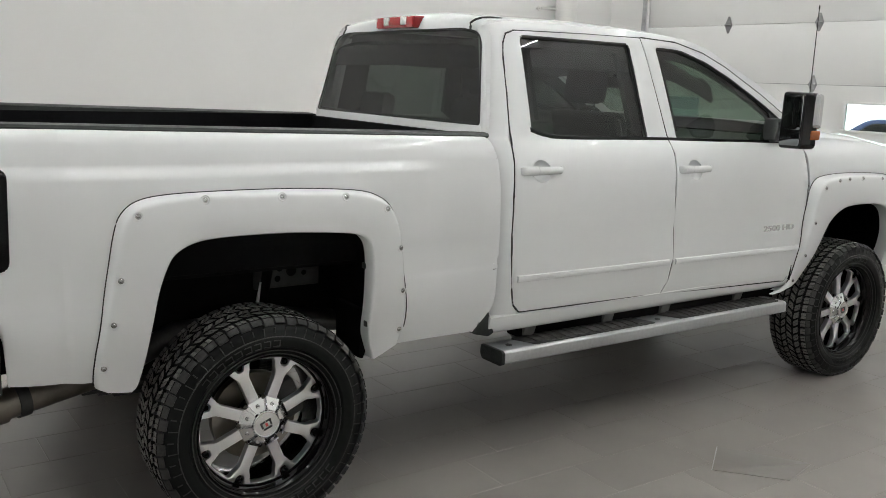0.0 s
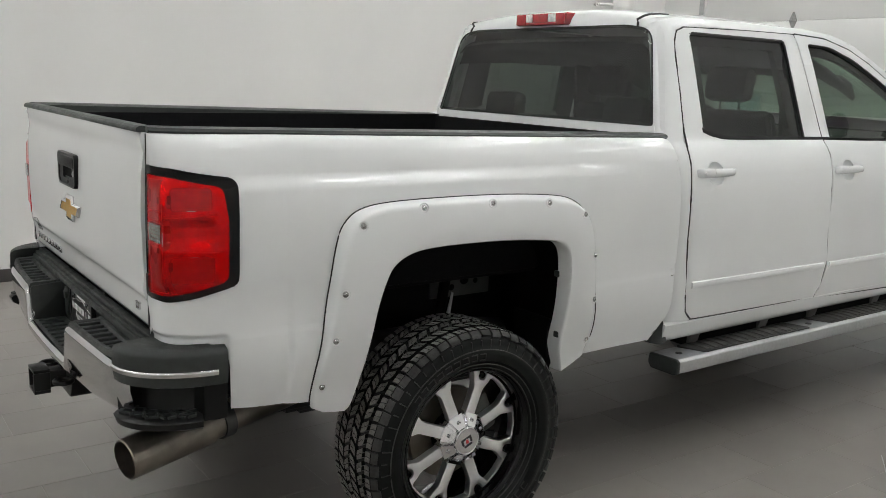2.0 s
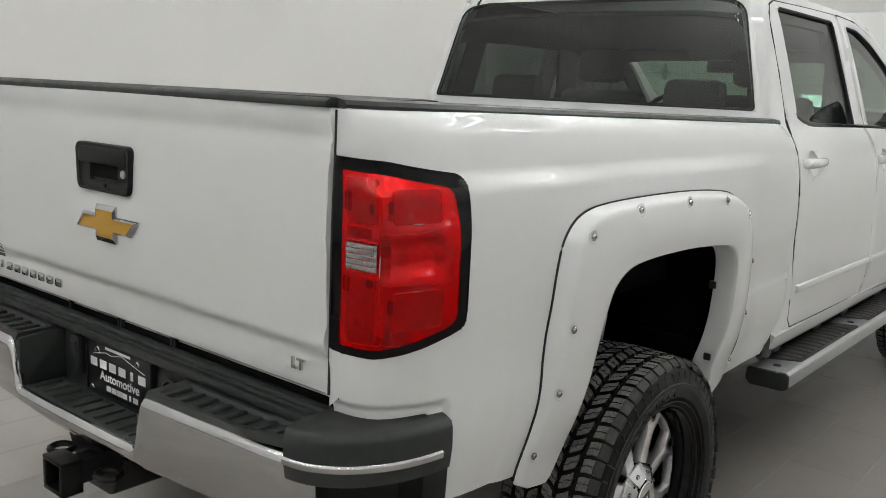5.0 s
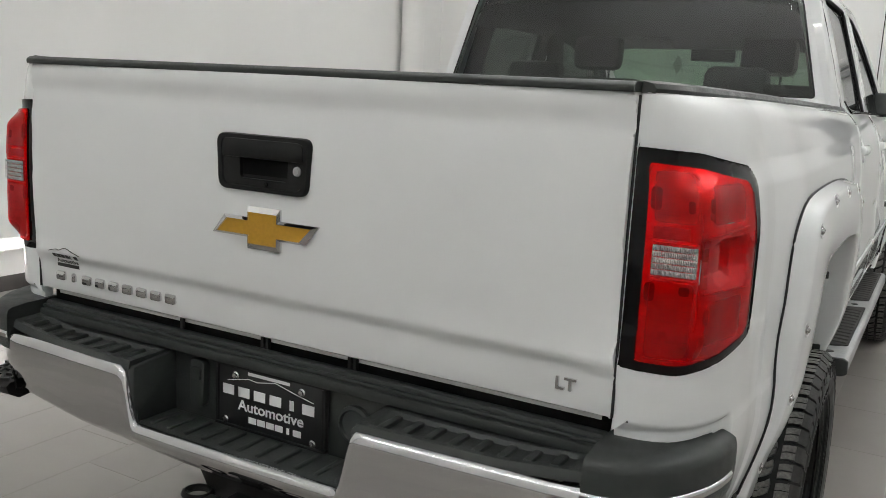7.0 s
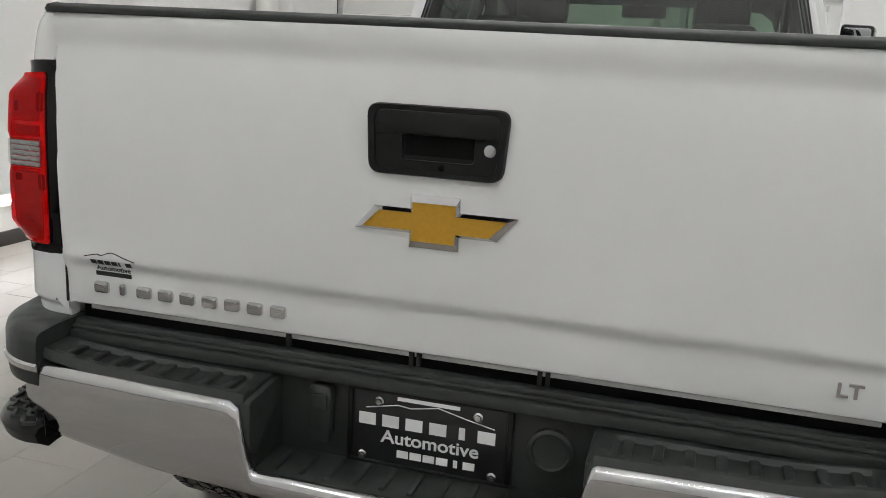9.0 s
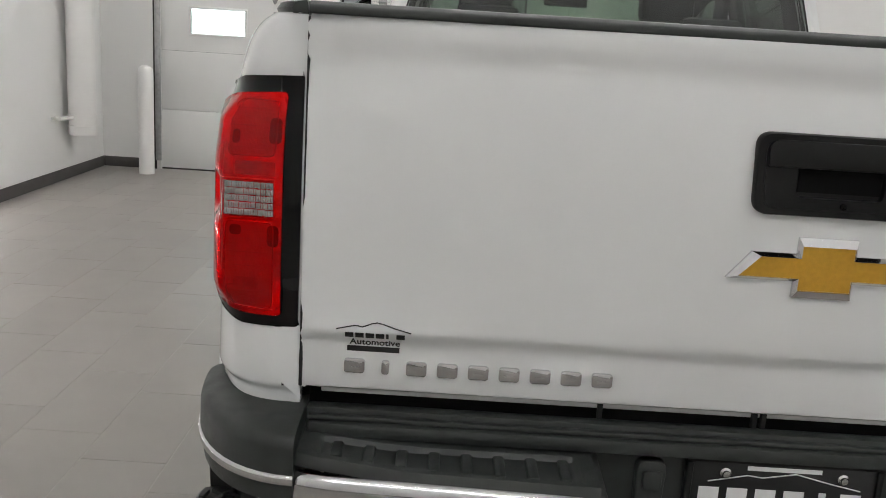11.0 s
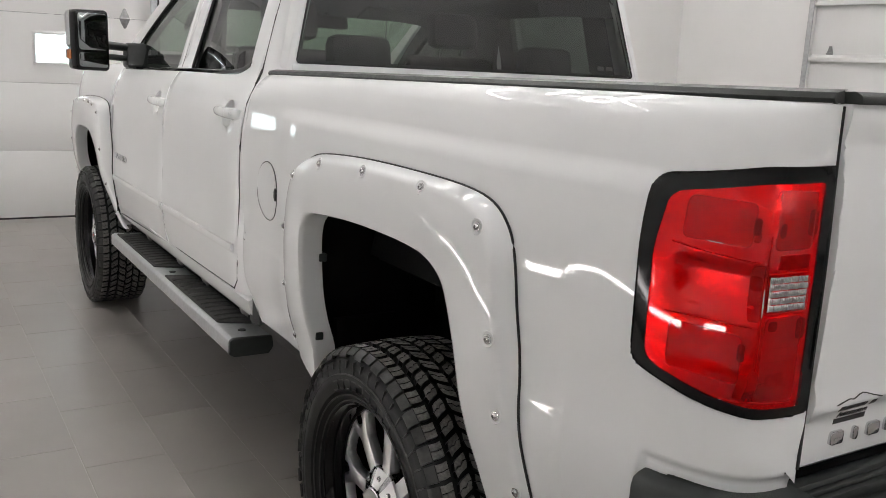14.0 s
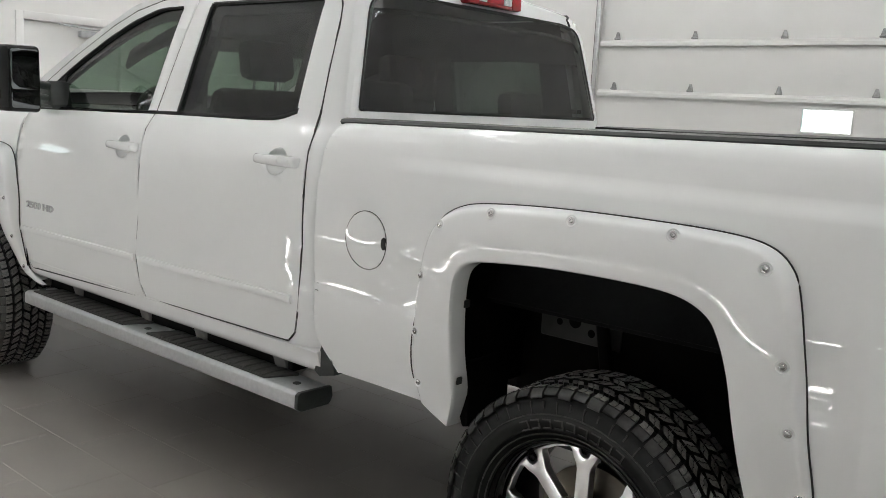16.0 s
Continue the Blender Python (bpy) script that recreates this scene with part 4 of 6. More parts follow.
loft(bm, [[(x, -1.096, z) for x, z in EMB], [(x, -1.102, z) for x, z in EMB], [(x, -1.109, z) for x, z in shrink(0.82)], [(x, -1.107, z) for x, z in shrink(0.81)]], True, False)
outward(bm)
part("emblem_rim", bm, CHROME, gate, "chrome rim of a cross-shaped emblem", 20)
bm = bmesh.new()
g = shrink(0.81)
loft(bm, [[(x, -1.098, z) for x, z in g], [(x, -1.1063, z) for x, z in g]], True, False)
bm.faces.new([bm.verts.new((x, -1.1063, z)) for x, z in g])
part("emblem_face", outward(bm), GOLD, gate, "gold emblem face", 20)
# row of chrome badge bars, trim letters, dealer mark in bars
for i in range(9):
    x = -0.722 + i * 0.0505
    w = 0.013 if i == 1 else 0.034
    bm = prism(rounded([(x - w / 2, 0.982), (x + w / 2, 0.982), (x + w / 2, 1.006), (x - w / 2, 1.006)], 0.006), -1.0765, -1.0685, "y", 0.0015)
    if i not in (1, 2, 3):
        box(bm, x - w / 2 + 0.008, x + w / 2 - 0.008, -1.0772, -1.0740, 0.990, 0.9935)
    part("badge_bar", bm, BADGE, gate)
bm = moved(words("LT", 0.034, 0.004, 1.15, 0.0008), pose(0.716, -1.0725, 0.998))
part("trim_letters", bm, BADGE, gate, "chrome LT letters", 30)


def bar(x0, x1, z0, z1, y, mat, parent, name="lettering_bar"):
    return part(name, boxed(x0, x1, y - 0.0008, y, z0, z1, 0.0), mat, parent)


def decal(pts, mat=INK):
    """A flat mark laid on the tailgate skin."""
    xs0, zs0 = [q[0] for q in pts], [q[1] for q in pts]
    bm = skin([pts], lambda x, z, o: gate_place(x, z, -0.0009 + o), frange(min(xs0), max(xs0), 6), frange(min(zs0), max(zs0), 4), 0.0008, 0)
    return part("lettering_bar", bm, mat, gate)


for k in range(6):
    x0 = -0.738 + k * 0.0165
    w = 0.004 if k == 4 else 0.0135
    decal([(x0, 1.045), (x0 + w, 1.045), (x0 + w, 1.055), (x0, 1.055)])
bm = words("Automotive", 0.0150, 0.0003, 1.12, 0.0003)
for v in bm.verts:
    v.co = gate_place(v.co.x - 0.690, v.co.z + 1.036, v.co.y - 0.0008)
part("lettering", bm, INK, gate, "small black lettering")
decal([(-0.735, 1.019), (-0.650, 1.019), (-0.650, 1.0285), (-0.735, 1.0285)])
ridge = [(-0.752, 1.060), (-0.722, 1.067), (-0.710, 1.0655), (-0.687, 1.073), (-0.658, 1.0655), (-0.632, 1.059)]
bm = bmesh.new()
tube(bm, [gate_place(q[0], q[1], -0.0008) for q in spline(ridge, 3)], 0.0011, 6)
part("mountain_line", bm, INK, gate, "thin black decal line")

# ---- rear bumper ----
bumper = tagged(empty("rear_bumper"), "chrome rear bumper with black step pads")
bumper.parent = truck


def bumper_path(x):
    """Rear line of the bumper in plan: straight, then swept round the corners."""
    a = abs(x)
    return -1.212 + 0.030 * (a / 0.8) ** 2 + 0.24 * max(0.0, (a - 0.72) / 0.30) ** 2.6


def top_of(x):
    """Height of the chrome's upper edge: low in the middle notch."""
    a = abs(x - -0.005)
    return 0.716 + 0.134 * step01(0.293, 0.335, a) - 0.004 * step01(0.6, 1.0, a)


def low_of(x):
    a = abs(x)
    return 0.648 + 0.012 * step01(0.1, 0.45, a) + 0.03 * step01(0.45, 0.85, a)


xs = sorted(set([round(v, 4) for v in frange(-0.86, 0.86, 44)] + [round(v, 4) for sgn in (1, -1) for v in (sgn * 0.29, sgn * 0.30, sgn * 0.305, sgn * 0.312, sgn * 0.318, sgn * 0.325, sgn * 0.333)]))
bm = bmesh.new()
rows = []
for x in xs:
    y, t, b = bumper_path(x), top_of(x), low_of(x)
    mid = (t + b) / 2
    rows.append([(x, y + 0.022, t - 0.004), (x, y + 0.012, t + 0.003), (x, y + 0.002, t + 0.001), (x, y - 0.004, t - 0.008), (x, y - 0.006, t - 0.022), (x, y - 0.004, mid), (x, y + 0.010, b + 0.02), (x, y + 0.022, b + 0.004), (x, y + 0.05, b)])
loft(bm, rows)
outward(bm)
if sum(f.normal.y for f in bm.faces) > 0:
    bmesh.ops.reverse_faces(bm, faces=bm.faces[:])
part("face_bar", bm, CHROME, bumper, "chrome bumper face", 60)
for s in (1, -1):
    # corner moulding, its chrome strip and the corner step
    ang = frange(0, 1, 14)
    cx = lambda t: 0.80 + 0.205 * math.sin(t * math.pi / 2) ** 0.9
    cy = lambda t: -1.182 + 0.265 * (1 - math.cos(t * math.pi / 2)) ** 1.0 + 0.02 * t
    rows = []
    for t in ang:
        x, y = cx(t), cy(t)
        nx, ny = math.sin(t * math.pi / 2), -math.cos(t * math.pi / 2)
        at = lambda o, z: (x + nx * o, y + ny * o, z)
        rows.append([at(-0.16 + 0.09 * t, 0.917), at(-0.06 + 0.03 * t, 0.916), at(-0.014, 0.911), at(-0.003, 0.904), at(0.001, 0.890), at(0.002, 0.852), at(0.000, 0.826), at(-0.004, 0.80), at(-0.030, 0.79), at(-0.06, 0.785)])
    bm = bmesh.new()
    ring = loft(bm, rows)[0]
    foot = bm.verts.new((ring[0].co.x, ring[0].co.y, 0.80))
    bm.faces.new(ring + [foot])
    side(bm, s)
    outward(bm)
    part("corner_cap", bm, PLASTIC, bumper, "black textured plastic corner cap", 50)
    bm = bmesh.new()
    tip = rounded([(-0.002, 0.829), (0.005, 0.832), (0.006, 0.846), (-0.002, 0.851)], 0.003, 2)
    rows = []
    for t in frange(0, 0.93, 14):
        x, y = cx(t), cy(t)
        nx, ny = math.sin(t * math.pi / 2), -math.cos(t * math.pi / 2)
        rows.append([(x + nx * o, y + ny * o, z) for o, z in tip])
    loft(bm, rows, True, True)
    part("chrome_strip", outward(side(bm, s)), CHROME, bumper, "bright chrome strip")
    # side wing below, with a recess over the step
    rows = []
    for t in frange(0.0, 1, 12):
        x, y = cx(t), cy(t)
        nx, ny = math.sin(t * math.pi / 2), -math.cos(t * math.pi / 2)
        rec = 0.055 * step01(0.02, 0.08, t) * (1 - step01(0.78, 0.84, t))
        rows.append([(x + nx * o, y + ny * o, z) for o, z in ((-0.004, 0.826), (-0.006, 0.815), (-0.008 - rec, 0.805), (-0.010 - rec, 0.76), (-0.012 - rec, 0.715), (-0.014 - rec * 0.6, 0.685), (-0.05 - rec, 0.675))])
    bm = bmesh.new()
    loft(bm, rows)
    part("corner_wing", outward(side(bm, s)), SATIN_BLACK, bumper, "black plastic corner with a foothold", 50)
    bm = bmesh.new()
    rows = []
    for t in frange(0.02, 0.82, 12):
        x, y = cx(t), cy(t)
        nx, ny = math.sin(t * math.pi / 2), -math.cos(t * math.pi / 2)
        out = 0.006 + 0.016 * math.sin(min(1, (t - 0.02) / 0.8) * math.pi) ** 0.6
        rows.append([(x + nx * o, y + ny * o, z) for o, z in ((-0.09, 0.708), (out - 0.012, 0.704), (out, 0.694), (out - 0.008, 0.672), (-0.03, 0.655), (-0.09, 0.665))])
    loft(bm, rows, True, True)
    part("corner_step", outward(side(bm, s)), SATIN_BLACK, bumper, "black rubber corner foothold", 40)
    bm = bmesh.new()
    for i, t in enumerate(frange(0.10, 0.74, 9)):
        x, y = cx(t), cy(t)
        nx, ny = math.sin(t * math.pi / 2), -math.cos(t * math.pi / 2)
        for j, o in enumerate((-0.055, -0.03, -0.005)):
            p = Vector((x + nx * o, y + ny * o, 0.709))
            box(bm, -0.013, 0.013, -0.004, 0.004, -0.004, 0.003, 0.0, Matrix.Translation(p) @ pose(0, 0, 0, 0, 0, (35 if (i + j) % 2 else -35) + 90 * t))
    part("grip_studs", side(bm, s), PLASTIC, bumper)
    # step pad on top, with ribs
    bm = bmesh.new()
    rows = []
    for x in sorted(frange(0.325, 0.815, 12) + [0.345, 0.350, 0.355, 0.360, 0.760, 0.765, 0.770, 0.775]):
        y = bumper_path(x)
        z = 0.858 + 0.012 * step01(0.6, 0.8, x)
        edge = 0.007 * (1 - step01(0.345, 0.360, x) * (1 - step01(0.760, 0.775, x)))
        rows.append([(x, y + 0.008, z - 0.012), (x, y + 0.011, z), (x, y + 0.015, z + 0.007), (x, y + 0.026, z + 0.008), (x, y + 0.031, z + 0.001 + edge), (x, -1.104, z + 0.002 + edge), (x, -1.097, z + 0.010), (x, -1.085, z + 0.011), (x, -1.070, z + 0.018), (x, -1.062, z + 0.040), (x, -1.04, z + 0.042), (x, -1.04, z - 0.03)])
    loft(bm, rows, False)
    for r in (rows[0], rows[-1]):
        bm.faces.new([bm.verts.new(p) for p in r])
    sp = part("step_pad", outward(side(bm, s)), PLASTIC, bumper, "black ribbed plastic step pad", 35)
    for k in range(8):
        x = 0.375 + k * 0.052
        bm = boxed(x - 0.009, x + 0.009, -1.178 + 0.08 * max(0.0, x - 0.5), -1.107, 0.850, 0.8680 + 0.012 * step01(0.6, 0.8, x), 0.004)
        part("rib", side(bm, s), PLASTIC, bumper)
    # notch side wall
    bm = prism(rounded([(-1.195, 0.715), (-1.195, 0.852), (-1.045, 0.865), (-1.045, 0.70)], 0.01), 0.312, 0.345, "x", 0.005)
    part("notch_wall", side(bm, s), PLASTIC, bumper)
bm = boxed(-0.31, 0.31, -1.195, -1.07, 0.690, 0.718, 0.006)
part("centre_step", bm, PLASTIC, bumper, "black plastic centre step")
for k in range(11):
    x = -0.27 + k * 0.054
    part("rib", boxed(x - 0.006, x + 0.006, -1.18, -1.095, 0.714, 0.724, 0.003), PLASTIC, bumper)
bm = boxed(-0.33, 0.33, -1.062, -1.035, 0.70, 0.905, 0.006)
part("centre_back", bm, PLASTIC, bumper)
bm = boxed(-0.80, 0.80, -1.066, -1.036, 0.885, 0.915, 0.008)
part("top_lip", bm, PLASTIC, bumper)
part("ledge", boxed(-0.795, 0.795, -1.090, -1.067, 0.872, 0.897, 0.006), PLASTIC, bumper)
part("ledge", boxed(-0.795, 0.795, -1.080, -1.0665, 0.897, 0.906, 0.003), PLASTIC, bumper)
part("socket_cover", prism(rounded([(-0.244, 0.742), (-0.200, 0.742), (-0.196, 0.862), (-0.246, 0.862)], 0.018), -1.084, -1.06, "y", 0.005), PLASTIC, bumper, "black trailer socket cover")
part("socket_flap", prism(rounded([(-0.236, 0.812), (-0.204, 0.812), (-0.204, 0.846), (-0.236, 0.846)], 0.008), -1.090, -1.08, "y", 0.003), PLASTIC, bumper)
bm = bmesh.new()
lathe(bm, [(-1.06, 0.045), (-1.072, 0.043), (-1.075, 0.036), (-1.068, 0.033), (-1.066, 0.001)], 24, "y", (0.235, 0, 0.80))
part("round_cover", bm, PLASTIC, bumper, "round black cover")
# plate
plate = part("licence_plate", prism(rounded([(-0.155, 0.722), (0.157, 0.722), (0.157, 0.868), (-0.155, 0.868)], 0.010), -1.078, -1.072, "y", 0.002), PLATE, truck, "black dealer plate with white lettering")
bm = bmesh.new()
for x0, x1, z0, z1 in ((-0.163, 0.165, 0.866, 0.877), (-0.163, 0.165, 0.713, 0.724), (-0.163, -0.152, 0.724, 0.866), (0.154, 0.165, 0.724, 0.866)):
    box(bm, x0, x1, -1.0825, -1.066, z0, z1, 0.003)
part("plate_frame", bm, SATIN_BLACK, plate, "black plate frame")
PY = -1.0785
bar(-0.062, 0.062, 0.8545, 0.8620, PY, WHITE_INK, plate)
for k in range(6):
    x = -0.122 + k * 0.0475
    bar(x - (0.006 if k == 4 else 0.017), x + (0.006 if k == 4 else 0.017), 0.797, 0.821, PY, WHITE_INK, plate)
bm = moved(words("Automotive", 0.036, 0.0004, 1.12, 0.0006), pose(0.005, PY, 0.776))
part("lettering", bm, WHITE_INK, plate, "white lettering")
for k in range(6):
    x = -0.048 + k * 0.0265
    bar(x - (0.004 if k == 4 else 0.0115), x + (0.004 if k == 4 else 0.0115), 0.738, 0.753, PY, WHITE_INK, plate)
bm = bmesh.new()
tube(bm, [(-0.125, PY, 0.831), (-0.06, PY, 0.845), (-0.035, PY, 0.842), (0.02, PY, 0.852), (0.08, PY, 0.838), (0.13, PY, 0.828)], 0.0011, 6)
part("mountain_line", bm, WHITE_INK, plate)
for x, z in ((-0.098, 0.848), (0.098, 0.848), (-0.13, 0.733), (0.13, 0.733)):
    bm = bmesh.new()
    lathe(bm, [(-1.078, 0.010), (-1.081, 0.0095), (-1.083, 0.006), (-1.087, 0.0055), (-1.0875, 0.0001)], 14, "y", (x, 0, z))
    part("plate_screw", bm, BOLT, plate)
# hitch receiver
hitch = part("hitch_receiver", boxed(-0.032, 0.032, -1.22, -0.80, 0.537, 0.602, 0.006), SATIN_BLACK, truck, "black steel hitch receiver")
bm = bmesh.new()
for x0, x1, z0, z1 in ((-0.05, 0.05, 0.603, 0.616), (-0.05, 0.05, 0.523, 0.536), (-0.05, -0.034, 0.536, 0.603), (0.034, 0.05, 0.536, 0.603)):
    box(bm, x0, x1, -1.268, -1.21, z0, z1, 0.003)
part("collar", bm, SATIN_BLACK, hitch)
# bar is solid: a near-black plate paints the shaded hollow of its mouth
part("socket_dark", boxed(-0.03, 0.03, -1.2235, -1.215, 0.539, 0.600), UNDER, hitch)
bm = prism(rounded([(-0.16, 0.645), (0.16, 0.645), (0.13, 0.60), (0.08, 0.50), (-0.08, 0.50), (-0.13, 0.60)], 0.02), -1.15, -0.98, "y", 0.006)
part("hitch_plate", bm, SATIN_BLACK, hitch)
for x in (-0.12, 0.12):
    bm = bmesh.new()
    rr = [(x + 0.032 * math.cos(a), -1.15 - 0.03 + 0.03 * math.sin(a), 0.585) for a in frange(0, 2 * math.pi, 16)]
    tube(bm, rr, 0.009, 8, False)
    part("chain_loop", bm, SATIN_BLACK, hitch)
bm = boxed(-0.37, 0.37, -0.98, -0.90, 0.52, 0.62, 0.02)
part("rear_crossmember", bm, UNDER, truck, "black steel crossmember")
# exhaust
bm = bmesh.new()
ex0, ex1 = Vector((0.775, -1.150, 0.520)), Vector((0.62, -0.45, 0.60))
d = (ex1 - ex0).normalized()
a = d.cross(Vector((0, 0, 1))).normalized()
b = a.cross(d)
rings = []
for t, r in ((0.0, 0.062), (0.004, 0.0665), (0.012, 0.067), (0.30, 0.067), (0.302, 0.058), (0.72, 0.056)):
    rings.append([ex0 + d * t + (a * math.cos(k * math.pi / 14) + b * math.sin(k * math.pi / 14)) * r for k in range(28)])
rings = [[ex0 + d * 0.30 + (a * math.cos(k * math.pi / 14) + b * math.sin(k * math.pi / 14)) * 0.060 for k in range(28)]] + rings
loft(bm, rings, True)
exh = part("exhaust_pipe", outward(bm), STEEL, truck, "dull steel exhaust tail pipe")
bm = bmesh.new()
lathe(bm, [(-0.02, 0.059), (-0.02, 0.066), (0.02, 0.066), (0.02, 0.059)], 24, "x")
moved(bm, Matrix.Translation(ex0 + d * 0.36) @ d.to_track_quat("X", "Z").to_matrix().to_4x4())
part("clamp", bm, DARK_STEEL, exh)

# ---- cab ----
CAB_C = 1.33


def back_y(z):
    return 1.128 + 0.16 * max(0.0, z - 1.50)


def cab_place(u, z, o=0.0):
    """Along the cab side and round its rear corner; o metres inwards."""
    if u >= CAB_C:
        return Vector((CAB_X(z) - o, u, z))
    a = min(1.0, (CAB_C - u) / 0.22) * math.pi / 2
    c, s = max(0.0, math.cos(a)) ** 0.8, math.sin(a) ** 0.8
    x1 = CAB_X(z) - 0.085
    return Vector((x1 + (CAB_X(z) - x1) * c - o * math.cos(a), CAB_C + (back_y(z) - CAB_C) * s + o * math.sin(a), z))


def cab_u(y, z=1.5):
    if y >= CAB_C:
        return y
    s = min(1.0, (CAB_C - y) / (CAB_C - back_y(z))) ** (1 / 0.8)
    return CAB_C - 0.22 * math.asin(s) / (math.pi / 2)


G = 0.004
R_REAR = [(1.280, 0.706), (1.240, 0.745), (1.224, 0.82), (1.214, 1.05), (1.216, 1.25), (1.232, 1.40), (1.248, 1.53)]
R_REAR = [(cab_u(y), z) for y, z in R_REAR]
R_UP = [(cab_u(1.246), 1.70), (cab_u(1.240), 1.86), (cab_u(1.252), 1.93), (cab_u(1.282), 1.968), (cab_u(1.35), 1.986), (1.80, 1.996), (2.188, 1.999)]
R_FRONT = [(2.232, 1.76), (2.283, 1.499)]
R_DOWN = [(2.290, 1.42), (2.276, 1.25), (2.278, 1.05), (2.290, 0.88), (2.276, 0.76), (2.232, 0.692)]
WR = rounded([(1.374, 1.546, 0.012), (1.374, 1.964, 0.030), (2.094, 1.962, 0.02), (2.138, 1.500, 0.006)], 0.01, 4)
WR_BOT = [(2.05, 1.5005), (1.60, 1.508), (1.46, 1.520)]
F_UP = [(2.195, 2.0), (2.45, 1.990), (2.66, 1.943), (2.83, 1.876), (3.12, 1.730), (3.36, 1.592), (3.405, 1.52), (3.408, 1.478)]
F_DOWN = [(3.418, 1.38), (3.430, 1.22), (3.426, 1.00), (3.410, 0.85), (3.372, 0.72), (3.318, 0.655)]
WF = rounded([(2.355, 1.496, 0.006), (2.288, 1.957, 0.02), (2.47, 1.950, 0.05), (2.66, 1.900, 0.08), (2.84, 1.826, 0.1), (3.11, 1.690, 0.1), (3.335, 1.555, 0.02), (3.350, 1.478, 0.006)], 0.01, 4)
cus = frange(1.11, CAB_C, 10) + frange(CAB_C, 3.6, 28)[1:]
czs = [0.64, 0.68, 0.72, 0.76, 0.80, 0.86, 0.92, 1.0, 1.08, 1.16, 1.22, 1.27, 1.31, 1.35, 1.38, 1.41, 1.435, 1.455, 1.47, 1.485, 1.5, 1.52, 1.56, 1.62, 1.7, 1.78, 1.86, 1.92, 1.96, 1.98, 2.0, 2.015]


MIRROR_AT = pose(1.180, 2.985, 1.606, 0, 0, -14) @ Matrix.Diagonal((0.75, 1, 1, 1))


def cup_ring(yc, zc):
    """Oval mouth of a handle cup, from its rear end round below and above."""
    return [(yc - 0.058 * math.cos(a), zc - 0.004 - 0.050 * math.sin(a)) for a in frange(0, 2 * math.pi, 24)[:-1]]


def with_cup(poly, yc, zc):
    """A door outline split in two along the middle of its handle cup, which stays open."""
    zm = zc - 0.004
    ring = cup_ring(yc, zc)
    lo, hi, cuts = [], [], []
    n = len(poly)
    for i in range(n):
        p, q = poly[i], poly[(i + 1) % n]
        (lo if p[1] < zm else hi).append((p, i))
        if (p[1] - zm) * (q[1] - zm) < 0:
            t = (zm - p[1]) / (q[1] - p[1])
            cuts.append((i, (p[0] + (q[0] - p[0]) * t, zm)))
    (i, rear), (j, fore) = cuts
    above = [rear] + [poly[k] for k in range(i + 1, j + 1)] + [fore] + [ring[12]] + ring[13:] + [ring[0]]
    below = [fore] + [poly[k % n] for k in range(j + 1, i + 1 + n)] + [rear] + ring[0:13]
    return [above, below]


def handle_set(yc, zc, s, door):
    """Pull handle across its cup."""
    bm = bmesh.new()
    cy, cz = yc, zc - 0.004
    ring = cup_ring(yc, zc)
    rows = [[(CAB_X(z) - d, cy + (y - cy) * k, cz + (z - cz) * k) for y, z in ring] for k, d in ((1.03, 0.004), (0.97, 0.010), (0.86, 0.020), (0.66, 0.027), (0.40, 0.030))]
    loft(bm, rows, True, False)
    bm.faces.new([bm.verts.new(p) for p in rows[-1]])
    bmesh.ops.remove_doubles(bm, verts=bm.verts[:], dist=1e-5)
    bmesh.ops.recalc_face_normals(bm, faces=bm.faces[:])
    if sum(f.normal.x for f in bm.faces) < 0:
        bmesh.ops.reverse_faces(bm, faces=bm.faces[:])
    part("handle_cup", side(bm, s), PAINT, door, "white oval handle cup")
    x0 = CAB_X(zc)
    for name, y0, y1 in (("lock_cover", yc - 0.124, yc - 0.042), ("door_handle", yc - 0.040, yc + 0.124)):
        rows = []
        for t in frange(0, 1, 10):
            y = y0 + (y1 - y0) * t
            w = (y - yc) / 0.124
            end = max(0.0, abs(w) - 0.90) / 0.10
            lift = 0.024 * (1 - 0.55 * w * w) - 0.012 * end ** 2
            h = 0.0195 - 0.0022 * (w + 0.2) - 0.006 * end ** 2
            rows.append([(x0 + lift + dx, y, zc + 0.001 + dz * h) for dx, dz in ((0.004, -0.82), (0.0085, -0.45), (0.010, 0), (0.0085, 0.5), (0.003, 0.92), (-0.004, 1.0), (-0.011, 0.75), (-0.012, -0.7), (-0.004, -1.0))])
        bm = bmesh.new()
        loft(bm, rows, True, True)
        part(name, side(outward(bm), s), PAINT, door, "white pull handle")
    for y in (yc - 0.108, yc + 0.104):
        part("handle_foot", side(boxed(x0 - 0.012, x0 + 0.014, y - 0.012, y + 0.012, zc - 0.013, zc + 0.013, 0.004), s), PAINT, door)
    bm = bmesh.new()
    lathe(bm, [(x0 + 0.020, 0.0075), (x0 + 0.0275, 0.007), (x0 + 0.028, 0.0001)], 14, "x", (0, yc - 0.095, zc + 0.001))
    part("key_lock", side(bm, s), PAINT, door)


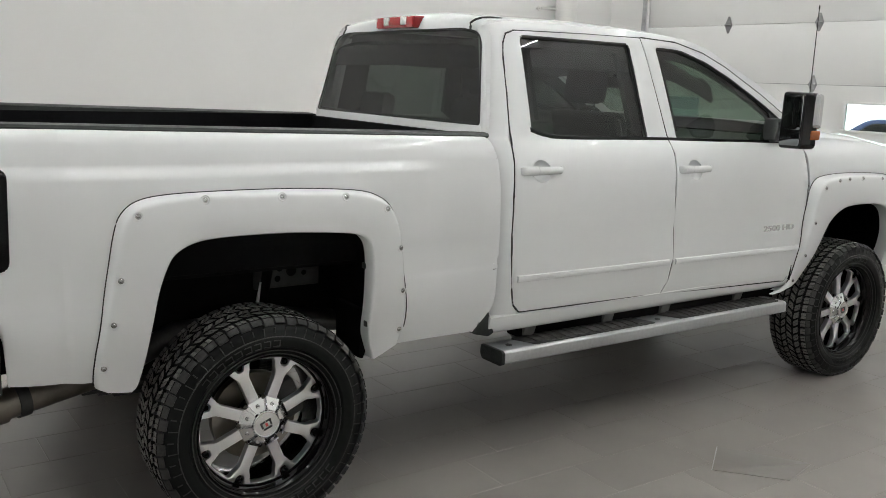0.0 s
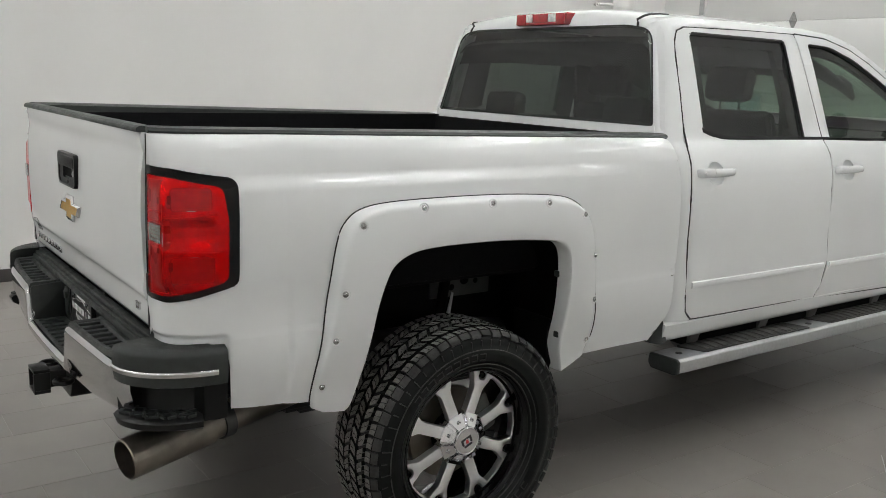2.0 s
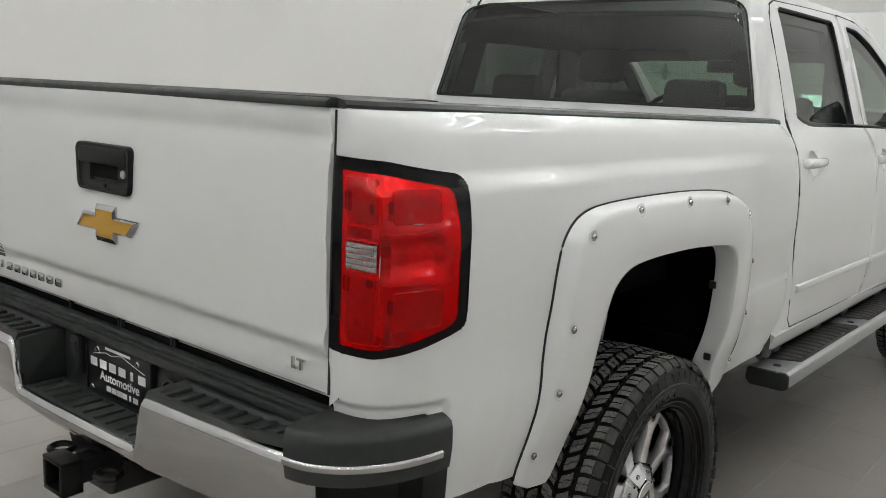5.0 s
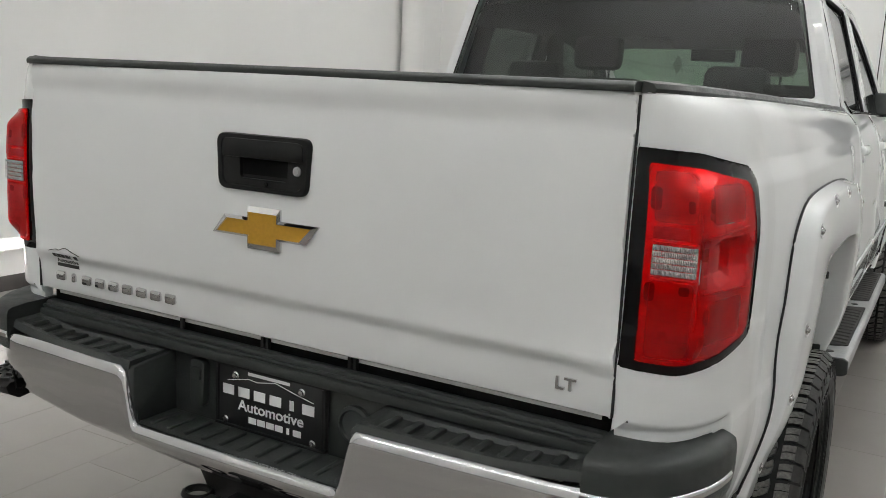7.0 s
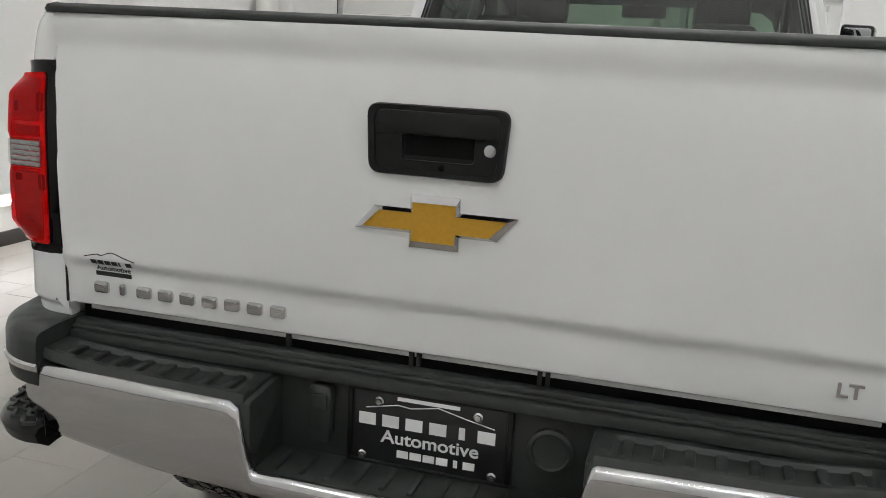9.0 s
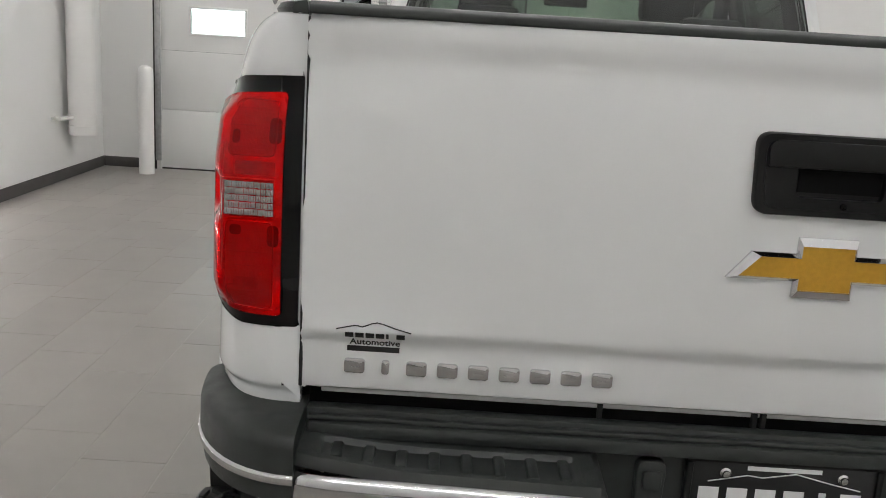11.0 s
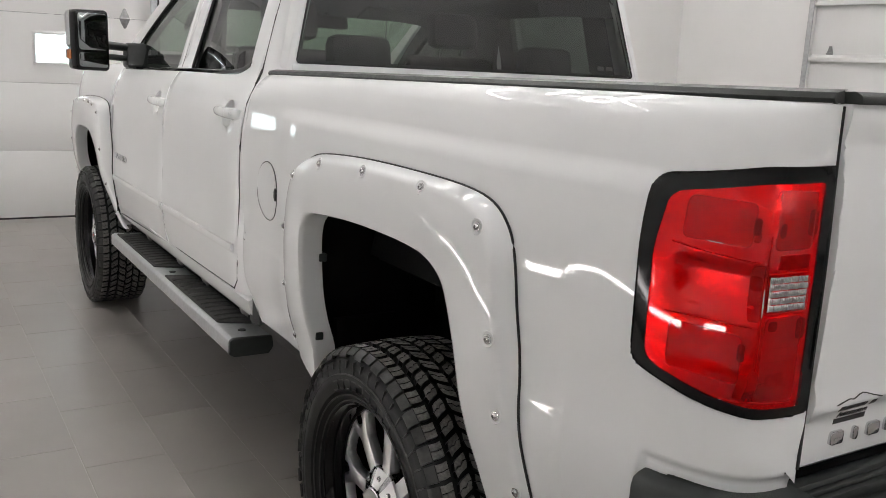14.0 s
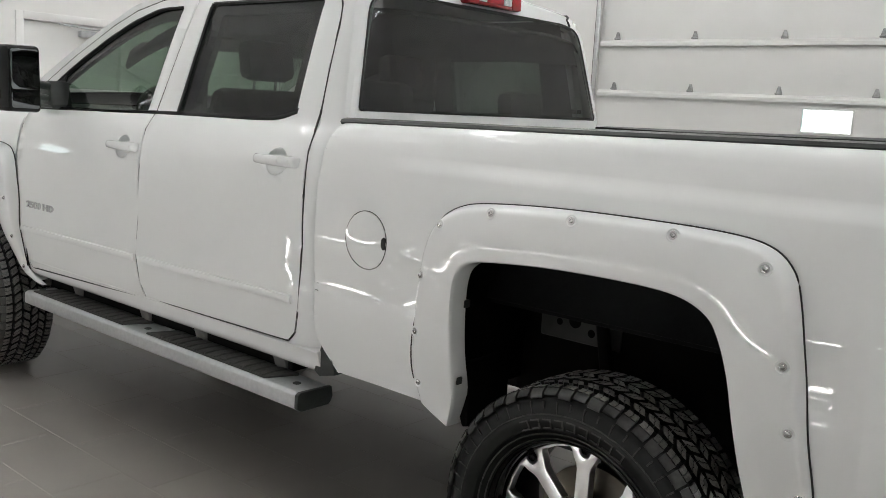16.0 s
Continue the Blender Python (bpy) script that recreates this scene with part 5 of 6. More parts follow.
for s in (1, -1):
    lower = R_REAR[:-1] + [R_REAR[-1], WR[0]] + WR_BOT[::-1] + [WR[-1], R_FRONT[1]] + R_DOWN
    upper = [R_REAR[-1]] + R_UP + R_FRONT + WR[::-1]
    rd = part("rear_door", side(skin(with_cup(lower, 1.380, 1.359) + [upper], cab_place, cus, czs, 0.03), s), PAINT, truck, "white rear passenger door, closed")
    fl_rear = [(y + G + 0.003, z) for y, z in R_DOWN[::-1]]
    lower = [(2.238, 0.690)] + fl_rear[1:] + [(2.290, 1.497), WF[0], (2.9, 1.482), WF[-1], F_UP[-1]] + F_DOWN
    upper = [(2.290, 1.497), (2.239, 1.76)] + F_UP + WF[::-1]
    fd = part("front_door", side(skin(with_cup(lower, 2.432, 1.341) + [upper], cab_place, cus, czs, 0.03), s), PAINT, truck, "white front door, closed")
    # black tubes down in the door gaps, coloured for the shade between panels
    for door, loop in ((rd, R_REAR[::-1] + [(2.232, 0.692)] + [(y + 0.0035, z) for y, z in R_DOWN[::-1]] + [(2.2865, 1.499), (2.2355, 1.76), (2.1915, 1.9995)] + R_UP[::-1] + [R_REAR[-1]]), (fd, [(2.238, 0.690), (3.318, 0.655)] + [(y + 0.004, z) for y, z in F_DOWN[::-1]] + [(y + 0.003, z + 0.003) for y, z in F_UP[::-1]])):
        bm = bmesh.new()
        tube(bm, [cab_place(u, z, 0.0044) for u, z in loop], 0.0046, 6)
        part("door_seal", side(bm, s), SEAL, door, "black tube drawing the shaded door gap")
    # door mouldings, belt strips, glass
    for door, y0, y1 in ((rd, 1.245, 2.262), (fd, 2.312, 3.385)):
        rows = []
        for y in frange(y0, y1, 10):
            z = 0.868 - 0.012 * (y - 1.24) / 2.1
            x = CAB_X(z)
            rows.append([(x - 0.002, y, z - 0.017), (x + 0.006, y, z - 0.014), (x + 0.009, y, z), (x + 0.006, y, z + 0.013), (x - 0.002, y, z + 0.017)])
        bm = bmesh.new()
        loft(bm, rows, True, True)
        part("moulding", side(outward(bm), s), PAINT, door, "white body-side moulding")
    for door, pts in ((rd, [(1.366, 1.543), (1.46, 1.517), (1.60, 1.505), (1.9, 1.500), (2.292, 1.494)]), (fd, [(2.296, 1.494), (2.7, 1.484), (3.35, 1.472)])):
        rows = []
        for p in spline(pts, 4):
            y, z = p
            x = CAB_X(z)
            rows.append([(x - 0.006, y, z - 0.013), (x + 0.005, y, z - 0.013), (x + 0.006, y, z), (x + 0.001, y, z + 0.008), (x - 0.012, y, z + 0.008)])
        bm = bmesh.new()
        loft(bm, rows, True, True)
        part("belt_strip", side(outward(bm), s), GLOSS_BLACK, door, "black belt weatherstrip")
    inset = lambda u, z, o: cab_place(u, z, 0.016 + o)
    g = part("window_glass", side(skin([WR + WR_BOT], inset, frange(1.4, 2.1, 8), frange(1.52, 1.95, 8), 0.004, 0), s), SIDE_TINT, rd, "dark tinted side glass")
    part("window_glass", side(skin([WF + [(2.9, 1.482)]], inset, frange(2.3, 3.3, 10), frange(1.5, 1.95, 8), 0.004, 0), s), SIDE_TINT, fd, "dark tinted side glass")
    for door, loop in ((rd, WR), (fd, WF)):
        bm = bmesh.new()
        tube(bm, [cab_place(u, z, 0.008) for u, z in loop], 0.0075, 6)
        part("glass_run", side(bm, s), SEAL, door, "black rubber glass run")
    # black sail at the mirror
    sail = rounded([(3.205, 1.482, 0.004), (3.185, 1.640, 0.004), (3.335, 1.553), (3.352, 1.480)], 0.006, 3)
    part("mirror_sail", side(skin([sail], lambda u, z, o: cab_place(u, z, 0.008 + o), [3.25, 3.3], [1.5, 1.55, 1.6], 0.01, 0.001), s), PLASTIC, fd, "black mirror sail")
    handle_set(1.380, 1.359, s, rd)
    handle_set(2.432, 1.341, s, fd)
    # cab frame: rear pillar, roof rail, windscreen pillar
    frame_poly = [(1.11, 0.66), (1.11, 1.995), (CAB_C, 2.030), (1.8, 2.036), (2.3, 2.032), (2.52, 2.016), (2.70, 1.972), (2.86, 1.900), (3.14, 1.772), (3.44, 1.610), (3.56, 1.545), (3.60, 1.500), (3.45, 1.480)]
    inner = [(3.412, 1.474), (3.409, 1.522), (3.364, 1.597), (3.124, 1.735), (2.834, 1.881), (2.664, 1.948), (2.452, 1.995), (2.19, 2.004), (1.80, 2.001), (cab_u(1.35) - 0.004, 1.991), (cab_u(1.280) - 0.006, 1.973), (cab_u(1.249) - 0.006, 1.932)]
    inner += [(u - 0.006, z) for u, z in (R_UP[1], R_UP[0])] + [(u - 0.006, z) for u, z in R_REAR[::-1]]
    inner[-1] = (inner[-1][0], 0.70)
    part("cab_frame", side(skin([frame_poly + inner], cab_place, cus, czs, 0.03), s), PAINT, truck, "white cab pillars and roof rail")
    # rocker panel
    rows = []
    for y in frange(1.115, 3.36, 18):
        rows.append([(CAB_X(z) + d, y, z) for z, d in ((0.700, -0.05), (0.699, -0.006), (0.694, 0.001), (0.67, -0.002), (0.645, -0.004), (0.628, -0.008), (0.612, -0.02), (0.606, -0.04), (0.606, -0.12))])
    bm = bmesh.new()
    loft(bm, rows)
    for r in (rows[0], rows[-1]):
        bm.faces.new([bm.verts.new(p) for p in r])
    part("rocker_panel", side(outward(bm), s), PAINT, truck, "white rocker panel")
    bm = prism([(1.04, 0.625), (1.12, 0.605), (1.15, 0.62), (1.11, 0.735), (1.085, 0.70), (1.06, 0.70)], 0.87, 0.968, "x", 0.004)
    part("rocker_guard", side(bm, s), PLASTIC, truck, "black plastic stone guard")
    bm = boxed(0.80, 0.89, 1.36, 3.30, 0.545, 0.70, 0.01)
    part("inner_sill", side(bm, s), UNDER, truck, "black inner sill")
    # fender
    FEND = [(3.44, 0.70), (3.434, 0.86), (3.448, 1.02), (3.452, 1.22), (3.440, 1.38), (3.432, 1.470), (3.60, 1.495), (4.0, 1.475), (4.5, 1.425), (4.80, 1.375), (4.86, 1.30), (4.87, 0.86), (4.50, 0.80),
            (4.42, 0.95), (4.36, 1.10), (4.25, 1.20), (4.05, 1.23), (3.75, 1.23), (3.58, 1.20), (3.50, 1.10), (3.47, 0.95), (3.46, 0.78)]

    def fend_place(u, z, o=0.0):
        nose = 0.16 * step01(4.45, 4.95, u) ** 1.5
        return Vector((CAB_X(min(z, 1.43)) - 0.06 * step01(1.40, 1.50, z) - nose - o, u, z))
    part("front_fender", side(skin([FEND], fend_place, frange(3.45, 4.86, 18), czs[:22], 0.03), s), PAINT, truck, "white front fender")
    # running board
    prof = rounded([(0.862, 0.520), (0.868, 0.562), (1.016, 0.566, 0.005), (1.030, 0.556, 0.005), (1.031, 0.506, 0.006), (1.010, 0.494), (0.88, 0.494)], 0.008, 3)
    bm = prism(prof, 1.165, 3.275, "y")
    rb = part("running_board", side(bm, s), SATIN, truck, "silver aluminium running board with black treads")
    rb.location = (0.012 * s, 0, -0.018)
    for y0, y1 in ((1.145, 1.165), (3.275, 3.295)):
        bm = prism([(0.946 + (x - 0.946) * 1.02, 0.53 + (z - 0.53) * 1.03) for x, z in prof], y0, y1, "y", 0.006)
        part("end_cap", side(bm, s), PLASTIC, rb, "black end cap")
    for y0, y1 in ((1.335, 2.165), (2.345, 3.215)):
        bm = prism(rounded([(0.876, y0 - 0.02), (0.876, y1 - 0.03), (1.008, y1 + 0.02), (1.008, y0 + 0.03)], 0.012), 0.560, 0.5715, "z", 0.002)
        part("tread_pad", side(bm, s), PAD, rb, "black ribbed rubber tread")
        n = int((y1 - y0) / 0.066)
        for k in range(n):
            y = y0 + 0.06 + k * (y1 - y0 - 0.09) / n
            rows = []
            for t in frange(0, 1, 5):
                x = 0.885 + 0.114 * t
                yy = y + 0.010 * math.sin(t * math.pi)
                rows.append([(x, yy - 0.019, 0.570), (x, yy - 0.013, 0.5760), (x, yy + 0.013, 0.5760), (x, yy + 0.019, 0.570)])
            bm = bmesh.new()
            loft(bm, rows, True, True)
            part("tread_rib", side(outward(bm), s), PAD, rb)
    for y in (1.245, 2.255, 3.245):
        bm = bmesh.new()
        lathe(bm, [(0.564, 0.016), (0.5675, 0.015), (0.568, 0.0001)], 14, "z", (0.952, y, 0))
        part("plug", side(bm, s), PLASTIC, rb)
    for y in (1.42, 1.95, 2.38, 3.0):
        bm = prism([(0.70, 0.60), (0.905, 0.63), (0.88, 0.55), (0.87, 0.50), (0.84, 0.52)], y - 0.035, y + 0.035, "y", 0.006)
        part("bracket", side(bm, s), BRACKET, rb)
    # tow mirror
    mir = part("mirror_housing", side(moved(prism(rounded([(-0.118, -0.150), (0.118, -0.145), (0.122, 0.150), (-0.112, 0.155)], 0.030, 5), -0.045, 0.055, "y", 0.014), MIRROR_AT), s), GLOSS_BLACK, truck, "black towing mirror with a chrome cap")
    bm = moved(prism(rounded([(-0.100, -0.045), (0.098, -0.045), (0.104, 0.135), (-0.096, 0.137)], 0.022, 5), -0.049, -0.044, "y", 0.001), MIRROR_AT)
    part("mirror_glass", side(bm, s), MIRROR, mir, "mirror glass")
    bm = moved(prism(rounded([(-0.100, -0.132), (0.098, -0.128), (0.098, -0.058), (-0.100, -0.058)], 0.018, 5), -0.049, -0.044, "y", 0.001), MIRROR_AT)
    part("mirror_glass", side(bm, s), MIRROR, mir, "small convex mirror glass")
    bm = moved(prism(rounded([(-0.10, -0.04), (0.126, -0.04), (0.126, 0.148), (-0.095, 0.150)], 0.03, 5), 0.012, 0.078, "y", 0.016), MIRROR_AT)
    part("mirror_cap", side(bm, s), CHROME, mir, "chrome mirror cap")
    bm = moved(prism(rounded([(0.04, -0.095), (0.128, -0.095), (0.130, -0.045), (0.04, -0.045)], 0.010, 4), 0.01, 0.070, "y", 0.008), MIRROR_AT)
    part("marker_lamp", side(bm, s), AMBER, mir, "amber marker lamp")
    for z in (1.578, 1.520):
        bm = bmesh.new()
        tube(bm, [(0.925, 3.19, z), (1.00, 3.12, z + 0.006), (1.10, 3.03, z + 0.012)], 0.021 if z > 1.55 else 0.016, 12)
        part("mirror_arm", side(bm, s), PLASTIC, mir)
    bm = prism(rounded([(3.10, 1.476), (3.245, 1.476), (3.235, 1.60), (3.14, 1.61)], 0.02), 0.86, 0.965, "x", 0.012)
    part("mirror_foot", side(bm, s), PLASTIC, mir)
    # model badge on the door
    bm = moved(words("2500 HD", 0.046, 0.003, 1.65, 0.0008), pose(0, 0, 0, 0, 0, 90))
    c = Vector((CAB_X(0.985) + 0.003, 3.185, 0.985))
    if s < 0:
        moved(bm, pose(0, 0, 0, 0, 0, 180))
        c.x = -c.x
    moved(bm, Matrix.Translation(c))
    tagged(part("badge_lettering", bm, BADGE, fd, "chrome model letters", 30), kind="stuff")

# cab back, rear glass, roof, lamp
bm = bmesh.new()
def back_place(x, z, o=0.0):
    e = CAB_X(z) - 0.085
    return Vector((x, back_y(z) - 0.016 * (1 - (x / e) ** 2) + o, z))
part("cab_back", skin([[(-0.86, 1.0), (0.86, 1.0), (0.828, 1.50), (0.815, 1.552), (-0.815, 1.552), (-0.828, 1.50)]], back_place, frange(-0.75, 0.75, 10), [1.2, 1.4, 1.5, 1.53], 0.02), PAINT, truck, "white cab back panel")
BACK = rounded([(-0.803, 1.556, 0.015), (0.803, 1.556, 0.015), (0.700, 1.972, 0.07), (0.55, 1.992), (-0.55, 1.992), (-0.700, 1.972, 0.07)], 0.03, 6)
rg = part("rear_glass", skin([BACK], lambda x, z, o: back_place(x, z, -0.004 + o), frange(-0.75, 0.75, 14), frange(1.6, 1.95, 8), 0.006, 0.001), TINT, truck, "dark tinted rear window")
fr_in = [(x * 0.978, 1.775 + (z - 1.775) * 0.955) for x, z in BACK]
bm = bmesh.new()
loft(bm, [[back_place(x, z, 0.006) for x, z in BACK], [back_place(x, z, 0.006) for x, z in fr_in]], True)
part("glass_border", outward(bm), INK, rg, "black painted glass border")
wide = [(x * 1.075, 1.775 + (z - 1.775) * 1.09) for x, z in BACK]
bm = bmesh.new()
loft(bm, [[back_place(x, z, 0.003) for x, z in BACK], [back_place(x, z, 0.012) for x, z in wide]], True)
part("glass_surround", outward(bm), PAINT, truck, "white metal round the rear window")
for x0, x1 in ((0.600, 0.640), (0.650, 0.690)):
    part("sticker", skin([[(x0, 1.582), (x1, 1.582), (x1, 1.600), (x0, 1.600)]], lambda x, z, o: back_place(x, z, 0.0035 + o), [], [], 0.0005, 0), TRIM, rg, "small grey label")
bm = bmesh.new()
tube(bm, [back_place(x, z, -0.002) for x, z in BACK + BACK[:1]], 0.0038, 6)
part("glass_seal", bm, SEAL, rg)
rows = []
for y, edge, crown in ((1.200, 1.985, 0.004), (1.204, 1.998, 0.010), (1.209, 2.012, 0.018), (1.218, 2.024, 0.028), (1.238, 2.031, 0.039), (1.28, 2.033, 0.048), (1.34, 2.034, 0.053), (1.4, 2.034, 0.056), (1.6, 2.035, 0.062), (1.9, 2.035, 0.066), (2.2, 2.032, 0.064), (2.42, 2.024, 0.056), (2.56, 2.009, 0.048), (2.70, 1.972, 0.043), (2.76, 1.95, 0.040)):
    e = cab_place(cab_u(y, edge), edge).x + 0.002
    rows.append([(e * v * (0.992 if abs(v) > 1.001 else 1), y, edge + crown * (1 - min(1, abs(v)) ** 2.6) - 0.004 * min(1, abs(v)) ** 20 - (0.035 if abs(v) > 1.001 else 0)) for v in (-1.002, -1, -0.985, -0.95, -0.9, -0.8, -0.65, -0.45, -0.25, 0, 0.25, 0.45, 0.65, 0.8, 0.9, 0.95, 0.985, 1, 1.002)])
bm = bmesh.new()
loft(bm, rows)
outward(bm)
if sum(f.normal.z for f in bm.faces) < 0:
    bmesh.ops.reverse_faces(bm, faces=bm.faces[:])
roof = part("roof", bm, PAINT, truck, "white cab roof", 60)
for s in (1, -1):
    bm = bmesh.new()
    tube(bm, [(s * 0.925 * row[17][0], row[17][1] - 0.001, row[17][2] + (row[9][2] - row[17][2]) * (1 - 0.925 ** 2.6) + 0.004) for row in rows[:7]], [0.0062, 0.0062, 0.0062, 0.0062, 0.006, 0.005, 0.003], 8)
    part("roof_ditch", bm, SEAL, roof, "black rubber roof ditch strip")
BRAKE_LENS = material("brake_lens", (0.40, 0.010, 0.014), 0.12, coat=1.0, vary=0.2, scale=90)
CARGO_LENS = material("cargo_lens", (0.82, 0.76, 0.74), 0.15, coat=1.0, vary=0.25, scale=90)
lamp = part("high_brake_lamp", prism(rounded([(-0.188, 2.003), (0.170, 2.003), (0.186, 2.062), (-0.196, 2.062)], 0.012, 4), 1.168, 1.250, "y", 0.006), BRAKE_RED, truck, "high mounted red brake lamp with clear cargo lamps")
for x0, x1, z0, z1, m, n in ((-0.186, -0.118, 2.007, 2.058, BRAKE_LENS, "red_lens"), (-0.112, -0.066, 2.019, 2.058, CARGO_LENS, "cargo_lens"), (-0.112, 0.106, 2.007, 2.016, BRAKE_LENS, "red_lens"), (-0.060, 0.048, 2.019, 2.058, BRAKE_LENS, "red_lens"),
                             (0.054, 0.106, 2.019, 2.058, CARGO_LENS, "cargo_lens"), (0.112, 0.172, 2.007, 2.058, BRAKE_LENS, "red_lens")):
    part(n, prism(rounded([(x0, z0), (x1, z0), (x1, z1), (x0, z1)], 0.005), 1.162, 1.170, "y", 0.002), m, lamp)
# windscreen, cowl, hood, nose
rows = [[(x * w, y + 0.10 * (abs(x) ** 2), z) for x in frange(-1, 1, 12)] for y, z, w in ((2.66, 1.968, 0.715), (2.95, 1.838, 0.755), (3.22, 1.71, 0.79), (3.50, 1.575, 0.825))]
bm = bmesh.new()
loft(bm, rows)
part("windscreen", bm, WINDSCREEN, truck, "clear windscreen")
rows = []
for y, z, c in ((3.44, 1.545, 0.03), (3.55, 1.530, 0.04), (3.8, 1.512, 0.055), (4.2, 1.480, 0.06), (4.6, 1.430, 0.05), (4.80, 1.385, 0.03), (4.87, 1.33, 0.01), (4.885, 1.25, 0.0)):
    rows.append([(x * (0.895 - 0.16 * step01(4.45, 4.95, y) ** 1.5), y, z + c * (1 - abs(x) ** 2.2) - 0.030 * abs(x) ** 12) for x in (-1, -0.96, -0.9, -0.75, -0.5, -0.25, 0, 0.25, 0.5, 0.75, 0.9, 0.96, 1)])
bm = bmesh.new()
loft(bm, rows)
outward(bm)
part("hood", bm, PAINT, truck, "white hood", 60)
bm = boxed(-0.78, 0.78, 4.80, 4.88, 0.80, 1.33, 0.04)
box(bm, -0.80, 0.80, 4.60, 4.86, 0.70, 1.30)
for s in (1, -1):
    part("headlamp", side(prism(rounded([(0.52, 1.06), (0.80, 1.08), (0.80, 1.26), (0.52, 1.30)], 0.02), 4.80, 4.885, "y", 0.012), s), CLEAR_LENS, truck, "clear headlamp")
part("grille_panel", bm, PLASTIC, truck, "black grille panel")
part("front_bumper", boxed(-0.95, 0.95, 4.78, 4.97, 0.58, 0.80, 0.05), CHROME, truck, "chrome front bumper")

# ---- cab interior ----
part("cab_floor", boxed(-0.86, 0.86, 1.16, 3.45, 0.72, 0.80), UNDER, truck)
bm = bmesh.new()
loft(bm, [[(x, y, z - d) for x, d in ((-0.745, 0.13), (-0.72, 0.06), (-0.66, 0.015), (-0.5, 0.0), (0.0, -0.004), (0.5, 0.0), (0.66, 0.015), (0.72, 0.06), (0.745, 0.13))]
          for y, z in ((1.195, 1.925), (1.23, 1.945), (1.6, 1.962), (2.2, 1.955), (2.45, 1.925), (2.66, 1.865), (2.80, 1.812), (2.815, 1.830))])
part("headliner", bm, HEADLINER, truck, "grey headliner").modifiers.new("thick", "SOLIDIFY").thickness = 0.006
for s in (1, -1):
    part("sun_visor", moved(boxed(-0.19, 0.19, -0.075, 0.075, -0.009, 0.009, 0.007), pose(0.40 * s, 2.70, 1.838, -21)), HEADLINER, truck, "grey sun visor")
    for loop, cy, cz, ky, kz in ((WR, 1.755, 1.715, 0.80, 0.80), (WF, 2.72, 1.67, 0.86, 0.80)):
        ins = [(cy + (y - cy) * ky, cz + (z - cz) * kz) for y, z in loop]
        out = [(max(1.14, cy + (y - cy) * 1.22), min(2.02, max(1.40, cz + (z - cz) * 1.25))) for y, z in loop]
        bm = bmesh.new()
        loft(bm, [[cab_place(y, z, 0.055) for y, z in out], [cab_place(y, z, 0.060) for y, z in ins], [cab_place(y, z, 0.030) for y, z in ins]])
        part("window_trim", side(bm, s), TRIM, truck, "dark moulded window surround")
part("firewall", boxed(-0.86, 0.86, 3.42, 3.50, 0.70, 1.50), UNDER, truck)
part("dashboard", prism(rounded([(3.02, 1.12), (2.98, 1.38), (3.08, 1.475), (3.42, 1.50), (3.42, 1.0)], 0.04), -0.84, 0.84, "x", 0.02), TRIM, truck, "dark dashboard")
for s in (1, -1):
    for y0, y1 in ((1.33, 2.20), (2.34, 3.30)):
        part("door_card", side(boxed(0.80, 0.862, y0, y1, 0.80, 1.475, 0.015), s), TRIM, truck, "dark door trim")
    bm = prism([(2.16, 1.49), (2.12, 1.95), (2.30, 1.95), (2.345, 1.49)], 0.735, 0.760, "x", 0.004)
    part("pillar_trim", side(bm, s), TRIM, truck, "dark pillar trim")


def bucket(x, y, name, w=0.50, top=1.60, rest=True):
    seat = tagged(empty(name), "dark cloth seat with a headrest")
    seat.parent = truck
    part("cushion", boxed(x - w / 2, x + w / 2, y, y + 0.52, 1.02, 1.17, 0.05), CLOTH, seat)
    bm = prism(rounded([(y + 0.10, 1.10), (y - 0.10, top), (y - 0.20, top - 0.01), (y - 0.05, 1.06)], 0.05), x - w / 2, x + w / 2, "x", 0.045)
    part("seat_back", bm, CLOTH, seat)
    if rest:
        part("headrest", moved(boxed(-0.135, 0.135, -0.05, 0.05, -0.09, 0.09, 0.04), pose(x, y - 0.16, top + 0.125, -8)), CLOTH, seat)
        for dx in (-0.06, 0.06):
            bm = bmesh.new()
            tube(bm, [(x + dx, y - 0.145, top - 0.02), (x + dx, y - 0.155, top + 0.06)], 0.006, 8)
            part("headrest_post", bm, CHROME, seat)
    return seat


for x in (-0.445, 0.445):
    bucket(x, 2.28, "front_seat", 0.52, 1.62)
bucket(-0.46, 1.50, "rear_seat", 0.56, 1.455)
bucket(0.46, 1.50, "rear_seat", 0.56, 1.455)
bucket(0.0, 1.50, "rear_seat", 0.34, 1.445, False)
part("console", boxed(-0.14, 0.14, 2.35, 3.0, 0.80, 1.20, 0.04), TRIM, truck)
bm = bmesh.new()
ring = [(-0.42 + 0.185 * math.cos(a), 2.93 + 0.06 * math.sin(a), 1.43 + 0.175 * math.sin(a)) for a in frange(0, 2 * math.pi, 28)]
tube(bm, ring, 0.016, 8, False)
tube(bm, [(-0.42, 2.95, 1.43), (-0.42, 3.12, 1.36)], 0.03, 10)
for a in (0.2, math.pi - 0.2, -math.pi / 2):
    tube(bm, [(-0.42, 2.95, 1.43), (-0.42 + 0.185 * math.cos(a), 2.93 + 0.06 * math.sin(a), 1.43 + 0.175 * math.sin(a))], 0.016, 8)
part("steering_wheel", bm, TRIM, truck, "dark steering wheel")
bm = moved(boxed(-0.125, 0.125, -0.02, 0.02, -0.036, 0.036, 0.014), pose(0.02, 2.74, 1.775, -8, 0, 8))
tube(bm, [(0.02, 2.75, 1.80), (0.02, 2.80, 1.87)], 0.012, 8)
